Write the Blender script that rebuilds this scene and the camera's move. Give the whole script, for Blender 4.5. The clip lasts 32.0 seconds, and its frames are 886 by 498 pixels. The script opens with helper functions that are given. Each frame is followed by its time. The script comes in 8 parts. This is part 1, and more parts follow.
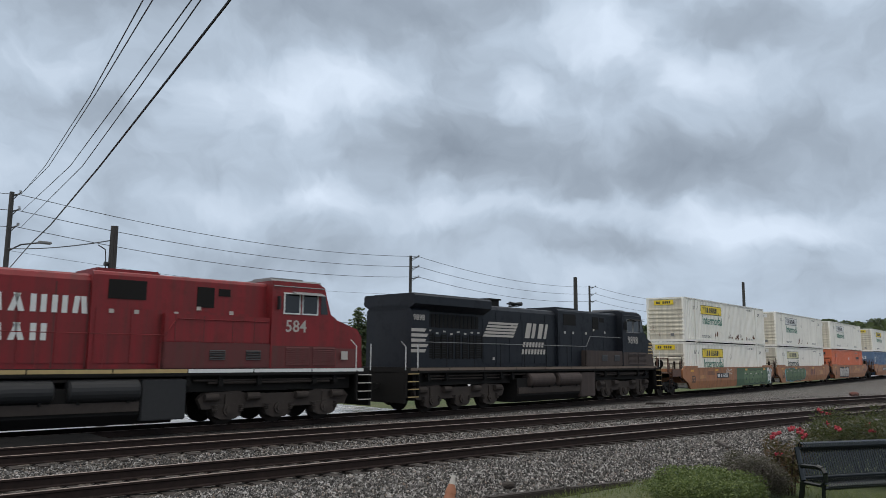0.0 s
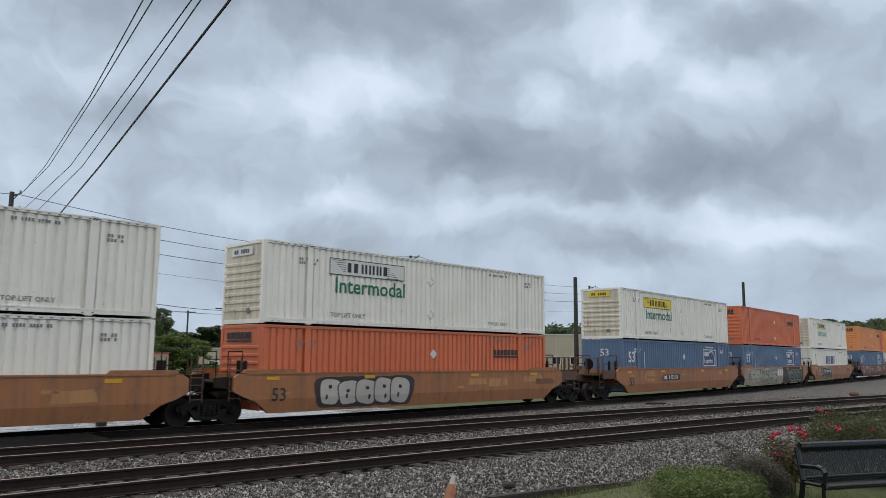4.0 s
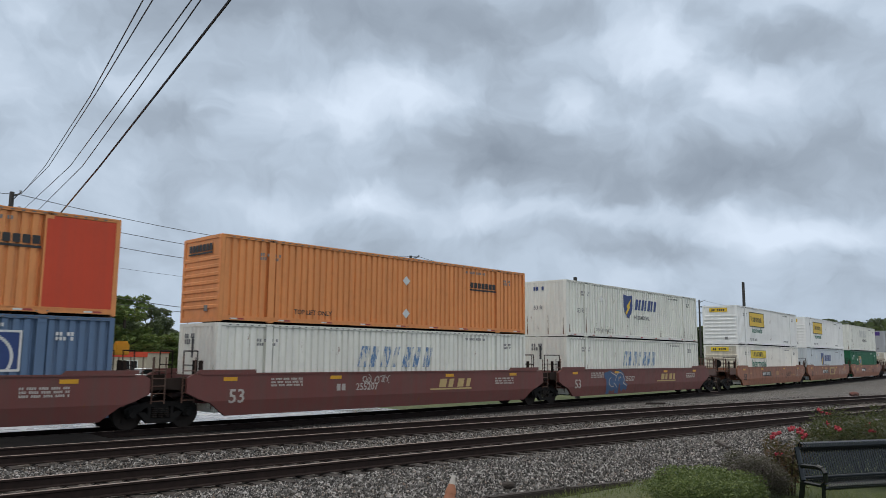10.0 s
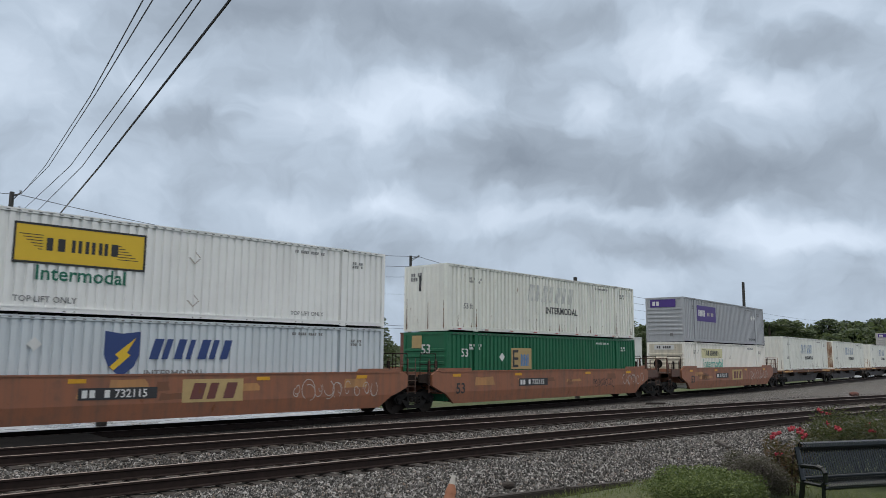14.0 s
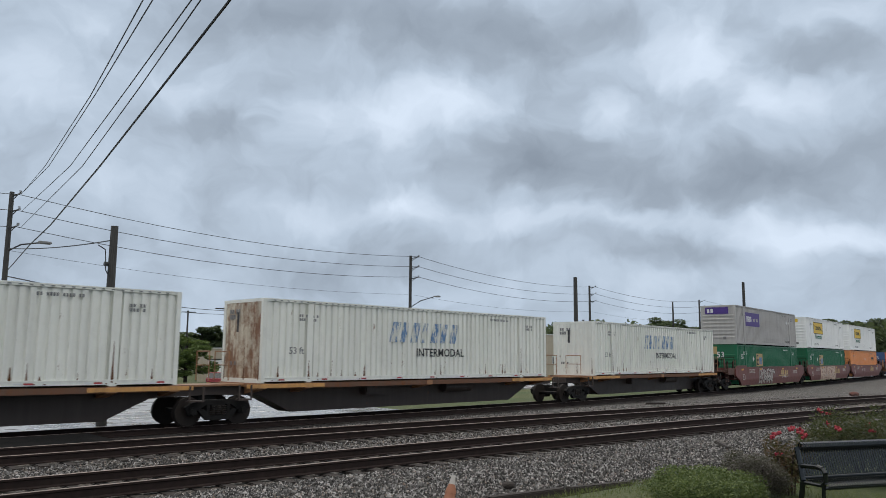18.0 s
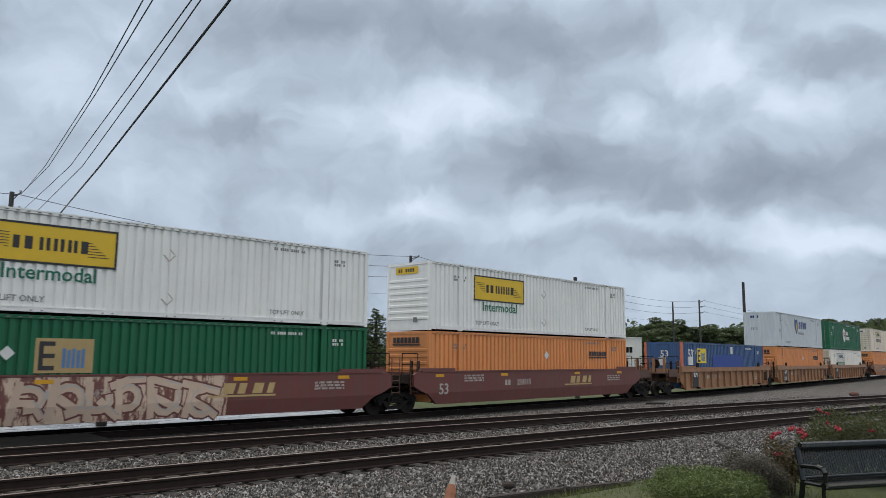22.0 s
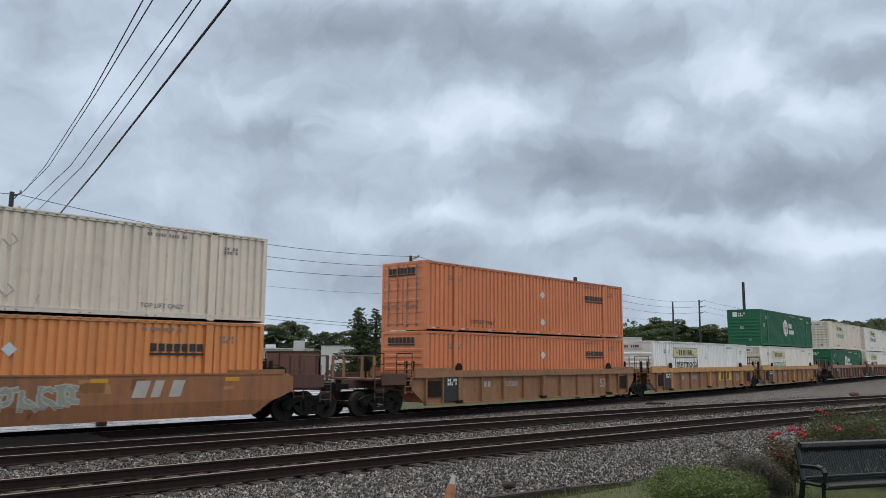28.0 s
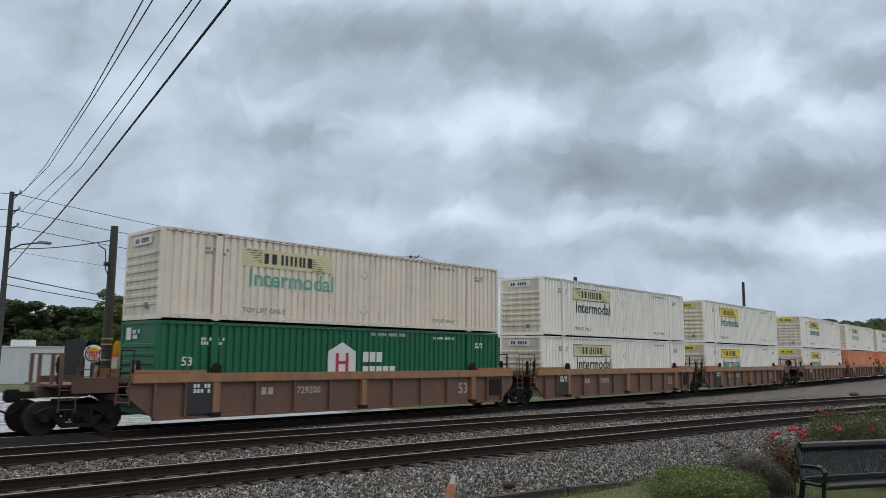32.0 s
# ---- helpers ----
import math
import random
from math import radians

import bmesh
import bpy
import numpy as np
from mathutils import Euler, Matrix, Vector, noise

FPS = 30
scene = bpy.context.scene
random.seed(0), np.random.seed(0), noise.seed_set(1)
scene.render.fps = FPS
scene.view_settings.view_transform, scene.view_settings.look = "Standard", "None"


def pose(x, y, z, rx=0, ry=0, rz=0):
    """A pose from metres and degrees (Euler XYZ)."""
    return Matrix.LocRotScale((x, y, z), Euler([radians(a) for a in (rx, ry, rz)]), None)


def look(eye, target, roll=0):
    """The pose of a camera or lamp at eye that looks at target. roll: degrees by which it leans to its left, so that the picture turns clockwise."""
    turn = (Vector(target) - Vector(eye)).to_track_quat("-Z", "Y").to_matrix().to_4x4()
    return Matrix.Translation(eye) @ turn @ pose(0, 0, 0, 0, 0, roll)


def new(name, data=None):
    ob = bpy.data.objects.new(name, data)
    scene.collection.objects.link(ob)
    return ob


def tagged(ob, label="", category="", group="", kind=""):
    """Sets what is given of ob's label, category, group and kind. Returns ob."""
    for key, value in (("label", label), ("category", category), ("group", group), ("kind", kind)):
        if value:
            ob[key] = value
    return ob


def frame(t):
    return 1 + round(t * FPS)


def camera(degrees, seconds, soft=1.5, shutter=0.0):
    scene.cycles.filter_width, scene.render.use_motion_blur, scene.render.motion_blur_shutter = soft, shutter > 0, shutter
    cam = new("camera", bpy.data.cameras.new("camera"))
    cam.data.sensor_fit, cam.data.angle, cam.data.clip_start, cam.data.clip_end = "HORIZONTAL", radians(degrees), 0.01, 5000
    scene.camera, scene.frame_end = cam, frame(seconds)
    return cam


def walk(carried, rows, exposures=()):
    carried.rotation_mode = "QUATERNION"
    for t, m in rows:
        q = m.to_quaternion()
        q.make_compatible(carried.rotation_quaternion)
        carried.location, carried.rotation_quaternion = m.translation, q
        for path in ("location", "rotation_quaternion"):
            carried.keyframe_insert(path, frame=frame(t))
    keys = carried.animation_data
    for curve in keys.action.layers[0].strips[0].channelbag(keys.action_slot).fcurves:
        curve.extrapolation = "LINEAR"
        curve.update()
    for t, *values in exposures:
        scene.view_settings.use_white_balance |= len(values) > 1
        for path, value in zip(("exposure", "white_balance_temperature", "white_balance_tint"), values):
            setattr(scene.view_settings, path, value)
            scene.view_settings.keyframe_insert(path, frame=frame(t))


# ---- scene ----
# ---------------------------------------------------------------- camera
EYE = Vector((0.0, 0.0, 2.036))
YAW, PITCH, ROLL = radians(42.311), radians(8.016), 0.457
AIM = EYE + 50 * Vector((math.sin(YAW) * math.cos(PITCH), math.cos(YAW) * math.cos(PITCH), math.sin(PITCH)))
cam = camera(60.215, 32.0, 0.5, 0.08)
walk(cam, [(0.0, look(EYE, AIM, ROLL)), (32.0, look(EYE, AIM, ROLL))], exposures=[(0.0, 0.22), (32.0, 0.22)])

# ---------------------------------------------------------------- world and light
world = bpy.data.worlds.new("overcast_world")
scene.world = world
world.use_nodes = True
wn = world.node_tree.nodes
sky_tex = wn.new("ShaderNodeTexSky")
sky_tex.sky_type, sky_tex.sun_disc = "NISHITA", False
sky_tex.sun_elevation, sky_tex.sun_rotation = radians(50), radians(200)
wn["Background"].inputs["Strength"].default_value = 0.1
world.node_tree.links.new(sky_tex.outputs[0], wn["Background"].inputs["Color"])


# ---------------------------------------------------------------- materials
class Net:
    """A short way to write a node material."""

    def __init__(self, name):
        self.mat = bpy.data.materials.new(name)
        self.mat.use_nodes = True
        self.t = self.mat.node_tree
        self.b = self.t.nodes["Principled BSDF"]
        self.out = self.t.nodes["Material Output"]
        self.co = self.t.nodes.new("ShaderNodeTexCoord")

    def node(self, kind, **sockets):
        n = self.t.nodes.new("ShaderNode" + kind)
        for k, v in sockets.items():
            self.put(n.inputs[k.replace("_", " ")], v)
        return n

    def put(self, socket, v):
        if isinstance(v, bpy.types.NodeSocket):
            self.t.links.new(v, socket)
        elif isinstance(v, bpy.types.Node):
            self.t.links.new(v.outputs[0], socket)
        elif isinstance(v, tuple) and len(v) == 3 and socket.type == "RGBA":
            socket.default_value = (*v, 1)
        else:
            socket.default_value = v

    def where(self, scale=(1, 1, 1), kind="Object", turn=(0, 0, 0), shift=(0, 0, 0)):
        m = self.node("Mapping")
        self.put(m.inputs["Vector"], self.co.outputs[kind])
        m.inputs["Scale"].default_value = scale
        m.inputs["Rotation"].default_value = turn
        m.inputs["Location"].default_value = shift
        return m.outputs[0]

    def noise(self, scale, vec=None, detail=4.0, rough=0.55, spread=(1, 1, 1)):
        return self.node("TexNoise", Vector=vec or self.where(spread), Scale=scale, Detail=detail, Roughness=rough).outputs["Fac"]

    def ramp(self, fac, *stops):
        n = self.node("ValToRGB", Fac=fac)
        el = n.color_ramp.elements
        while len(el) < len(stops):
            el.new(0.5)
        for e, (p, c) in zip(el, stops):
            e.position = p
            e.color = (*c, 1) if isinstance(c, tuple) else (c, c, c, 1)
        return n.outputs[0]

    def mix(self, fac, a, b, how="MIX"):
        n = self.t.nodes.new("ShaderNodeMix")
        n.data_type, n.blend_type = "RGBA", how
        for i, v in ((0, fac), (6, a), (7, b)):
            self.put(n.inputs[i], v)
        return n.outputs[2]

    def calc(self, how, a, b=0.0, c=0.0):
        n = self.t.nodes.new("ShaderNodeMath")
        n.operation = how
        for i, v in enumerate((a, b, c)):
            self.put(n.inputs[i], v)
        return n.outputs[0]

    def bump(self, height, strength=0.3, distance=0.02):
        self.put(self.b.inputs["Normal"], self.node("Bump", Height=height, Strength=strength, Distance=distance))

    def set(self, color=None, rough=None, metal=None):
        for k, v in (("Base Color", color), ("Roughness", rough), ("Metallic", metal)):
            if v is not None:
                self.put(self.b.inputs[k], v)
        return self.mat


def shade(c, k):
    return tuple(min(1.0, v * k) for v in c)


def paint(name, rgb, grime=0.4, rust=0.0, rough=0.5, dirt=(0.10, 0.085, 0.07)):
    """Weathered enamel on steel: faded in broad patches, with vertical streaks, grime and rust spots."""
    n = Net(name)
    n.b.inputs["Specular IOR Level"].default_value = 0.35
    fade = n.mix(n.noise(0.35, detail=3.0), shade(rgb, 0.88), shade(rgb, 1.1))
    streak = n.ramp(n.noise(1.0, n.where((3.5, 3.5, 0.16)), 5.0, 0.65), (0.42, 0.0), (0.72, 1.0))
    spots = n.ramp(n.noise(2.2, detail=6.0, rough=0.7), (0.5, 0.0), (0.75, 1.0))
    grime_at = n.calc("MULTIPLY", n.calc("ADD", n.calc("MULTIPLY", streak, 0.7), n.calc("MULTIPLY", spots, 0.45)), grime)
    col = n.mix(grime_at, fade, dirt)
    if rust:
        r = n.ramp(n.noise(1.4, n.where((1.3, 1.3, 0.6)), 8.0, 0.75), (0.66 - 0.1 * rust, 0.0), (0.70 - 0.06 * rust, 1.0))
        col = n.mix(n.calc("MULTIPLY", r, 0.85), col, n.mix(n.noise(9.0), (0.11, 0.035, 0.012), (0.24, 0.09, 0.03)))
    n.bump(n.noise(6.0, detail=5.0), 0.12, 0.02)
    return n.set(col, n.mix(spots, (rough,) * 3, (min(1, rough + 0.25),) * 3))


def plain(name, rgb, rough=0.6, metal=0.0, grain=12.0, vary=0.25, gloss=0.5):
    n = Net(name)
    n.b.inputs["Specular IOR Level"].default_value = gloss
    f = n.noise(grain, detail=5.0)
    n.bump(f, 0.15, 0.01)
    return n.set(n.mix(n.noise(grain * 0.1, detail=3.0), shade(rgb, 1 - vary), n.mix(f, shade(rgb, 0.85), shade(rgb, 1.0 + vary))), rough, metal)


def stones(name, light, dark, size, tint=(0.3, 0.22, 0.15), tinted=0.3, deep=0.05):
    """Crushed stone: cells of differing greys, with the shade in their gaps painted dark."""
    n = Net(name)
    v = n.node("TexVoronoi", Vector=n.where((1, 1, 1)), Scale=1.0 / size, Randomness=1.0)
    big = n.ramp(n.noise(0.5, detail=4.0), (0.35, 0.0), (0.7, 1.0))
    sep = n.node("SeparateColor", Color=v.outputs["Color"])
    c = n.ramp(sep.outputs[0], (0.0, dark), (0.45, shade(light, 0.55)), (0.8, light), (1.0, shade(light, 1.5)))
    c = n.mix(n.calc("MULTIPLY", sep.outputs[1], tinted), c, tint)
    # colour falls off towards each cell's edge, in place of shade between stones
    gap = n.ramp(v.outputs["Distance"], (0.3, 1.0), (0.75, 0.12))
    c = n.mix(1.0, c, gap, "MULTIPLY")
    c = n.mix(n.calc("MULTIPLY", big, 0.35), c, shade(tint, 0.5))
    n.bump(n.calc("SUBTRACT", n.calc("MULTIPLY", sep.outputs[2], 0.6), v.outputs["Distance"]), 0.9, deep)
    return n.set(c, 0.95)


WHITE = (0.87, 0.84, 0.77)
M = {
    "jb": paint("aged_white_paint", WHITE, 0.16, 0.12),
    "jbw": paint("clean_white_paint", (0.86, 0.86, 0.84), 0.12),
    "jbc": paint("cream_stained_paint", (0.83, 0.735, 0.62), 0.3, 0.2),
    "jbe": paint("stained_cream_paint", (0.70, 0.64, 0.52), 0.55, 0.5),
    "sw": paint("weathered_white_paint", (0.80, 0.80, 0.735), 0.22, 0.25),
    "lg": paint("pale_grey_paint", (0.61, 0.655, 0.68), 0.12),
    "fx": paint("mid_grey_paint", (0.40, 0.41, 0.43), 0.2),
    "fb": paint("warm_grey_paint", (0.44, 0.42, 0.40), 0.25),
    "bl": paint("faded_blue_paint", (0.115, 0.185, 0.30), 0.25),
    "eb": paint("deep_blue_paint", (0.048, 0.11, 0.25), 0.25, 0.15),
    "or": paint("orange_paint", (0.75, 0.30, 0.105), 0.25),
    "ro": paint("red_orange_paint", (0.66, 0.18, 0.085), 0.25),
    "so": paint("salmon_orange_paint", (0.73, 0.255, 0.115), 0.25),
    "gr": paint("dark_green_paint", (0.012, 0.13, 0.06), 0.15),
    "red": paint("bright_red_paint", (0.60, 0.07, 0.03), 0.15),
    "ttx": paint("ochre_brown_car_paint", (0.36, 0.152, 0.066), 0.7, 0.3),
    "ttx2": paint("red_brown_car_paint", (0.30, 0.122, 0.068), 0.7, 0.3),
    "bn": paint("maroon_car_paint", (0.16, 0.054, 0.047), 0.55, 0.2),
    "rib": paint("faded_brown_car_paint", (0.35, 0.175, 0.085), 0.7, 0.35),
    "rib3": paint("dark_rusty_car_paint", (0.17, 0.09, 0.06), 0.7, 0.6),
    "chord": paint("ochre_yellow_steel", (0.58, 0.30, 0.10), 0.6, 0.35),
    "spine": paint("dark_steel_beam_paint", (0.055, 0.04, 0.034), 0.4, 0.2),
    "truck": plain("dusty_black_cast_steel", (0.012, 0.0108, 0.0098), 0.8, 0.0, 12.0, 0.4, 0.25),
    "dust": plain("dust_coated_steel", (0.06, 0.049, 0.043), 0.9, 0.0, 9.0, 0.4, 0.2),
    "silt": plain("road_dust_on_paint", (0.20, 0.155, 0.125), 0.9, 0.0, 5.0, 0.45, 0.2),
    "rdust": paint("brown_dusted_black_paint", (0.05, 0.037, 0.033), 0.5, 0.0, 0.8, (0.09, 0.07, 0.06)),
    "scuff": paint("rubbed_ochre_paint", (0.46, 0.235, 0.095), 0.6, 0.4),
    "scorch": paint("dark_brown_touch_up", (0.20, 0.085, 0.045), 0.6, 0.3),
    "wheel": plain("rusty_wheel_steel", (0.03, 0.023, 0.019), 0.7, 0.2, 12.0, 0.3, 0.3),
    "tread": plain("polished_wheel_tread", (0.35, 0.34, 0.33), 0.3, 0.9),
    "rust": plain("brown_rust_stain", (0.16, 0.07, 0.032), 0.9, 0.0, 6.0, 0.5, 0.2),
    "black": plain("black_enamel", (0.02, 0.02, 0.021), 0.5),
    "nsb": paint("black_locomotive_paint", (0.006, 0.0085, 0.014), 0.12, 0.0, 0.55, (0.04, 0.038, 0.036)),
    "cpr": paint("deep_red_locomotive_paint", (0.22, 0.018, 0.022), 0.8, 0.0, 0.5, (0.07, 0.03, 0.026)),
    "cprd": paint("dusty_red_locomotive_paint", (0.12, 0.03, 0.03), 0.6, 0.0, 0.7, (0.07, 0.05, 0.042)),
    "airtank": plain("sooty_tank_paint", (0.03, 0.03, 0.031), 0.6, 0.0, 6.0, 0.3, 0.3),
    "endgear": paint("grimy_end_steel", (0.105, 0.05, 0.034), 0.7, 0.3),
    "swr": paint("rust_streaked_white_paint", (0.66, 0.60, 0.48), 0.7, 2.2, 0.6, (0.16, 0.08, 0.045)),
    "dglass": plain("dark_window_glass", (0.012, 0.014, 0.016), 0.12, 0.0, 2.0),
    "yellow": plain("yellow_sign_paint", (0.84, 0.62, 0.03), 0.5, 0.0, 3.0, 0.12),
    "gold": plain("amber_sign_paint", (0.76, 0.50, 0.03), 0.5, 0.0, 3.0, 0.12),
    "pale": plain("bleached_yellow_paint", (0.70, 0.65, 0.38), 0.6, 0.0, 3.0, 0.25),
    "ink": plain("black_lettering", (0.03, 0.03, 0.033), 0.6),
    "mark": plain("grey_stencil_lettering", (0.22, 0.22, 0.22), 0.7),
    "green": plain("green_lettering", (0.015, 0.16, 0.10), 0.6),
    "forest": plain("weathered_black_green_lettering", (0.022, 0.055, 0.045), 0.6, 0.0, 5.0, 0.3),
    "teal": plain("faded_green_lettering", (0.13, 0.42, 0.33), 0.6, 0.0, 5.0, 0.3),
    "navy": plain("navy_lettering", (0.03, 0.06, 0.20), 0.5),
    "sky": plain("mid_blue_lettering", (0.10, 0.24, 0.48), 0.5, 0.0, 5.0, 0.4),
    "cobalt": plain("cobalt_repaint", (0.012, 0.055, 0.30), 0.5),
    "purple": plain("purple_sign_paint", (0.07, 0.03, 0.22), 0.5),
    "white": plain("white_lettering", (0.72, 0.72, 0.70), 0.6, 0.0, 6.0, 0.15),
    "fad": plain("faded_white_lettering", (0.50, 0.46, 0.42), 0.7, 0.0, 4.0, 0.35),
    "crim": plain("crimson_lettering", (0.45, 0.04, 0.07), 0.6),
    "buff": plain("buff_lettering", (0.50, 0.36, 0.16), 0.7, 0.0, 4.0, 0.35),
    "tgreen": plain("green_spray_paint", (0.075, 0.13, 0.075), 0.7, 0.0, 3.0, 0.4),
    "tgrey": plain("grey_green_spray_paint", (0.31, 0.34, 0.28), 0.7, 0.0, 3.0, 0.4),
    "tblue": plain("blue_spray_paint", (0.06, 0.12, 0.24), 0.7, 0.0, 3.0, 0.3),
    "tblack": plain("black_spray_paint", (0.03, 0.03, 0.032), 0.7, 0.0, 3.0, 0.3),
    "tpale": plain("pale_spray_paint", (0.64, 0.48, 0.37), 0.8, 0.0, 3.0, 0.35),
    "tsky": plain("aqua_spray_paint", (0.12, 0.35, 0.42), 0.7, 0.0, 3.0, 0.3),
    "reflect": plain("yellow_reflector", (0.72, 0.36, 0.02), 0.4),
}


def peeling(name, ink, under):
    """Printed film that has come off in ragged upright scraps."""
    n = Net(name)
    f = n.noise(3.0, n.where((2.2, 1.0, 0.5)), 6.0, 0.7)
    return n.set(n.mix(n.ramp(f, (0.46, 0.0), (0.52, 1.0)), ink, under), 0.6)


def ground_mats():
    n = Net("rough_grass")
    a, b = n.noise(0.25, detail=5.0), n.noise(14.0, detail=6.0, rough=0.7)
    c = n.mix(n.ramp(a, (0.35, 0.0), (0.65, 1.0)), (0.055, 0.085, 0.022), (0.11, 0.115, 0.045))
    c = n.mix(n.ramp(b, (0.4, 0.0), (0.75, 1.0)), c, (0.03, 0.045, 0.012))
    n.bump(b, 0.8, 0.06)
    M["grass"] = n.set(c, 0.95)
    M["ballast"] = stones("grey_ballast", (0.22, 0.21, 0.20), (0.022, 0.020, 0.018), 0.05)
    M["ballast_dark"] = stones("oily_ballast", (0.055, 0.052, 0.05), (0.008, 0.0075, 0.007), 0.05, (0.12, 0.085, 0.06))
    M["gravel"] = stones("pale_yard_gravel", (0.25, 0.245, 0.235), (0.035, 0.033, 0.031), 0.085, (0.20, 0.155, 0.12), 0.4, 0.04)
    n = Net("worn_asphalt")
    f = n.noise(60.0, detail=4.0)
    c = n.mix(f, (0.006, 0.006, 0.0065), (0.016, 0.016, 0.016))
    c = n.mix(n.ramp(n.noise(0.8, detail=6.0), (0.45, 0.0), (0.6, 0.5)), c, (0.022, 0.021, 0.02))
    n.bump(f, 0.4, 0.01)
    n.b.inputs["Specular IOR Level"].default_value = 0.04
    M["asphalt"] = n.set(c, 1.0)
    n = Net("pale_concrete")
    f = n.noise(30.0, detail=6.0)
    c = n.mix(n.noise(0.5, detail=6.0), (0.42, 0.42, 0.41), (0.60, 0.60, 0.59))
    n.bump(f, 0.2, 0.01)
    M["concrete"] = n.set(n.mix(f, shade((0.5, 0.5, 0.49), 0.8), c), 0.5)
    n = Net("rail_steel")
    n.b.inputs["Specular IOR Level"].default_value = 0.25
    f = n.noise(8.0, detail=6.0)
    n.bump(f, 0.2, 0.01)
    M["rail"] = n.set(n.mix(f, (0.012, 0.008, 0.007), (0.038, 0.024, 0.02)), 0.85, 0.1)
    M["railtop"] = plain("rubbed_rail_head", (0.30, 0.235, 0.205), 0.5, 0.35)
    n = Net("weathered_tie_timber")
    f = n.noise(1.0, n.where((9, 3, 40)), 6.0, 0.7)
    n.bump(f, 0.6, 0.02)
    M["tie"] = n.set(n.mix(f, (0.016, 0.012, 0.010), (0.05, 0.039, 0.032)), 0.95)
    n = Net("creosoted_pole_timber")
    f = n.noise(1.0, n.where((30, 30, 1.2)), 6.0, 0.7)
    n.bump(f, 0.5, 0.02)
    M["pole"] = n.set(n.mix(f, (0.028, 0.027, 0.026), (0.075, 0.072, 0.068)), 0.95)
    M["leaf"] = n = None


ground_mats()
M["peel"] = peeling("peeling_blue_film", (0.09, 0.19, 0.36), (0.60, 0.60, 0.54))
M["gear"] = plain("grimy_brown_steel", (0.028, 0.019, 0.015), 0.85, 0.0, 9.0, 0.5, 0.2)
M["rust2"] = paint("rust_streaked_brown_beam", (0.15, 0.07, 0.04), 0.6, 1.2, 0.8)
M["tapered"] = plain("red_reflecting_tape", (0.42, 0.05, 0.05), 0.4)
M["tapewhite"] = plain("white_reflecting_tape", (0.75, 0.75, 0.74), 0.4)
M["tpeel"] = peeling("peeling_pale_spray", (0.17, 0.065, 0.055), (0.60, 0.45, 0.34))
M["tcloud"] = plain("misted_spray_paint", (0.37, 0.31, 0.25), 0.8, 0.0, 4.0, 0.5)
M["tmoss"] = plain("moss_spray_paint", (0.12, 0.185, 0.10), 0.7, 0.0, 3.0, 0.4)
M["tforest"] = plain("forest_spray_paint", (0.045, 0.07, 0.055), 0.7, 0.0, 3.0, 0.4)
M["tcloud2"] = plain("stone_spray_paint", (0.40, 0.38, 0.31), 0.8, 0.0, 4.0, 0.4)
M["tdark"] = plain("plum_spray_paint", (0.05, 0.035, 0.04), 0.7, 0.0, 3.0, 0.4)
M["tmint"] = plain("mint_spray_paint", (0.22, 0.40, 0.27), 0.7, 0.0, 3.0, 0.3)
M["ghost"] = peeling("peeling_grey_film", (0.42, 0.43, 0.42), (0.62, 0.62, 0.57))


# ---------------------------------------------------------------- mesh helpers
def block(bm, x0, y0, z0, x1, y1, z1):
    v = [bm.verts.new(c) for c in ((x0, y0, z0), (x1, y0, z0), (x1, y1, z0), (x0, y1, z0), (x0, y0, z1), (x1, y0, z1), (x1, y1, z1), (x0, y1, z1))]
    for q in ((3, 2, 1, 0), (4, 5, 6, 7), (0, 1, 5, 4), (1, 2, 6, 5), (2, 3, 7, 6), (3, 0, 4, 7)):
        bm.faces.new([v[i] for i in q])


def bevelled(bm, x0, y0, z0, x1, y1, z1, r=0.02):
    b = bmesh.new()
    block(b, x0, y0, z0, x1, y1, z1)
    bmesh.ops.bevel(b, geom=b.edges[:], offset=r, segments=2, affect="EDGES")
    merge(bm, b)


def merge(bm, other):
    m = bpy.data.meshes.new("tmp")
    other.to_mesh(m)
    other.free()
    bm.from_mesh(m)
    bpy.data.meshes.remove(m)


def prism(bm, pts, axis, a, b):
    """Extrudes a closed outline of 2D points along an axis (0, 1 or 2) from a to b."""
    def at(p, w):
        return {0: (w, p[0], p[1]), 1: (p[0], w, p[1]), 2: (p[0], p[1], w)}[axis]
    lo, hi = [bm.verts.new(at(p, a)) for p in pts], [bm.verts.new(at(p, b)) for p in pts]
    n = len(pts)
    f = [bm.faces.new(lo), bm.faces.new(hi)]
    for i in range(n):
        f.append(bm.faces.new((lo[i], lo[(i + 1) % n], hi[(i + 1) % n], hi[i])))
    bmesh.ops.recalc_face_normals(bm, faces=f)


def tube(bm, a, b, r, r2=None, seg=10):
    """A round bar from a to b."""
    a, b = Vector(a), Vector(b)
    m = Matrix.Translation((a + b) / 2) @ (b - a).to_track_quat("Z", "Y").to_matrix().to_4x4()
    bmesh.ops.create_cone(bm, cap_ends=True, segments=seg, radius1=r, radius2=r if r2 is None else r2, depth=(b - a).length, matrix=m)


def bent(bm, pts, r, seg=8):
    for a, b in zip(pts, pts[1:]):
        tube(bm, a, b, r, seg=seg)


def mirror(bm):
    for v in bm.verts:
        v.co.y = -v.co.y
    bmesh.ops.reverse_faces(bm, faces=bm.faces[:])


SHAPES = {}


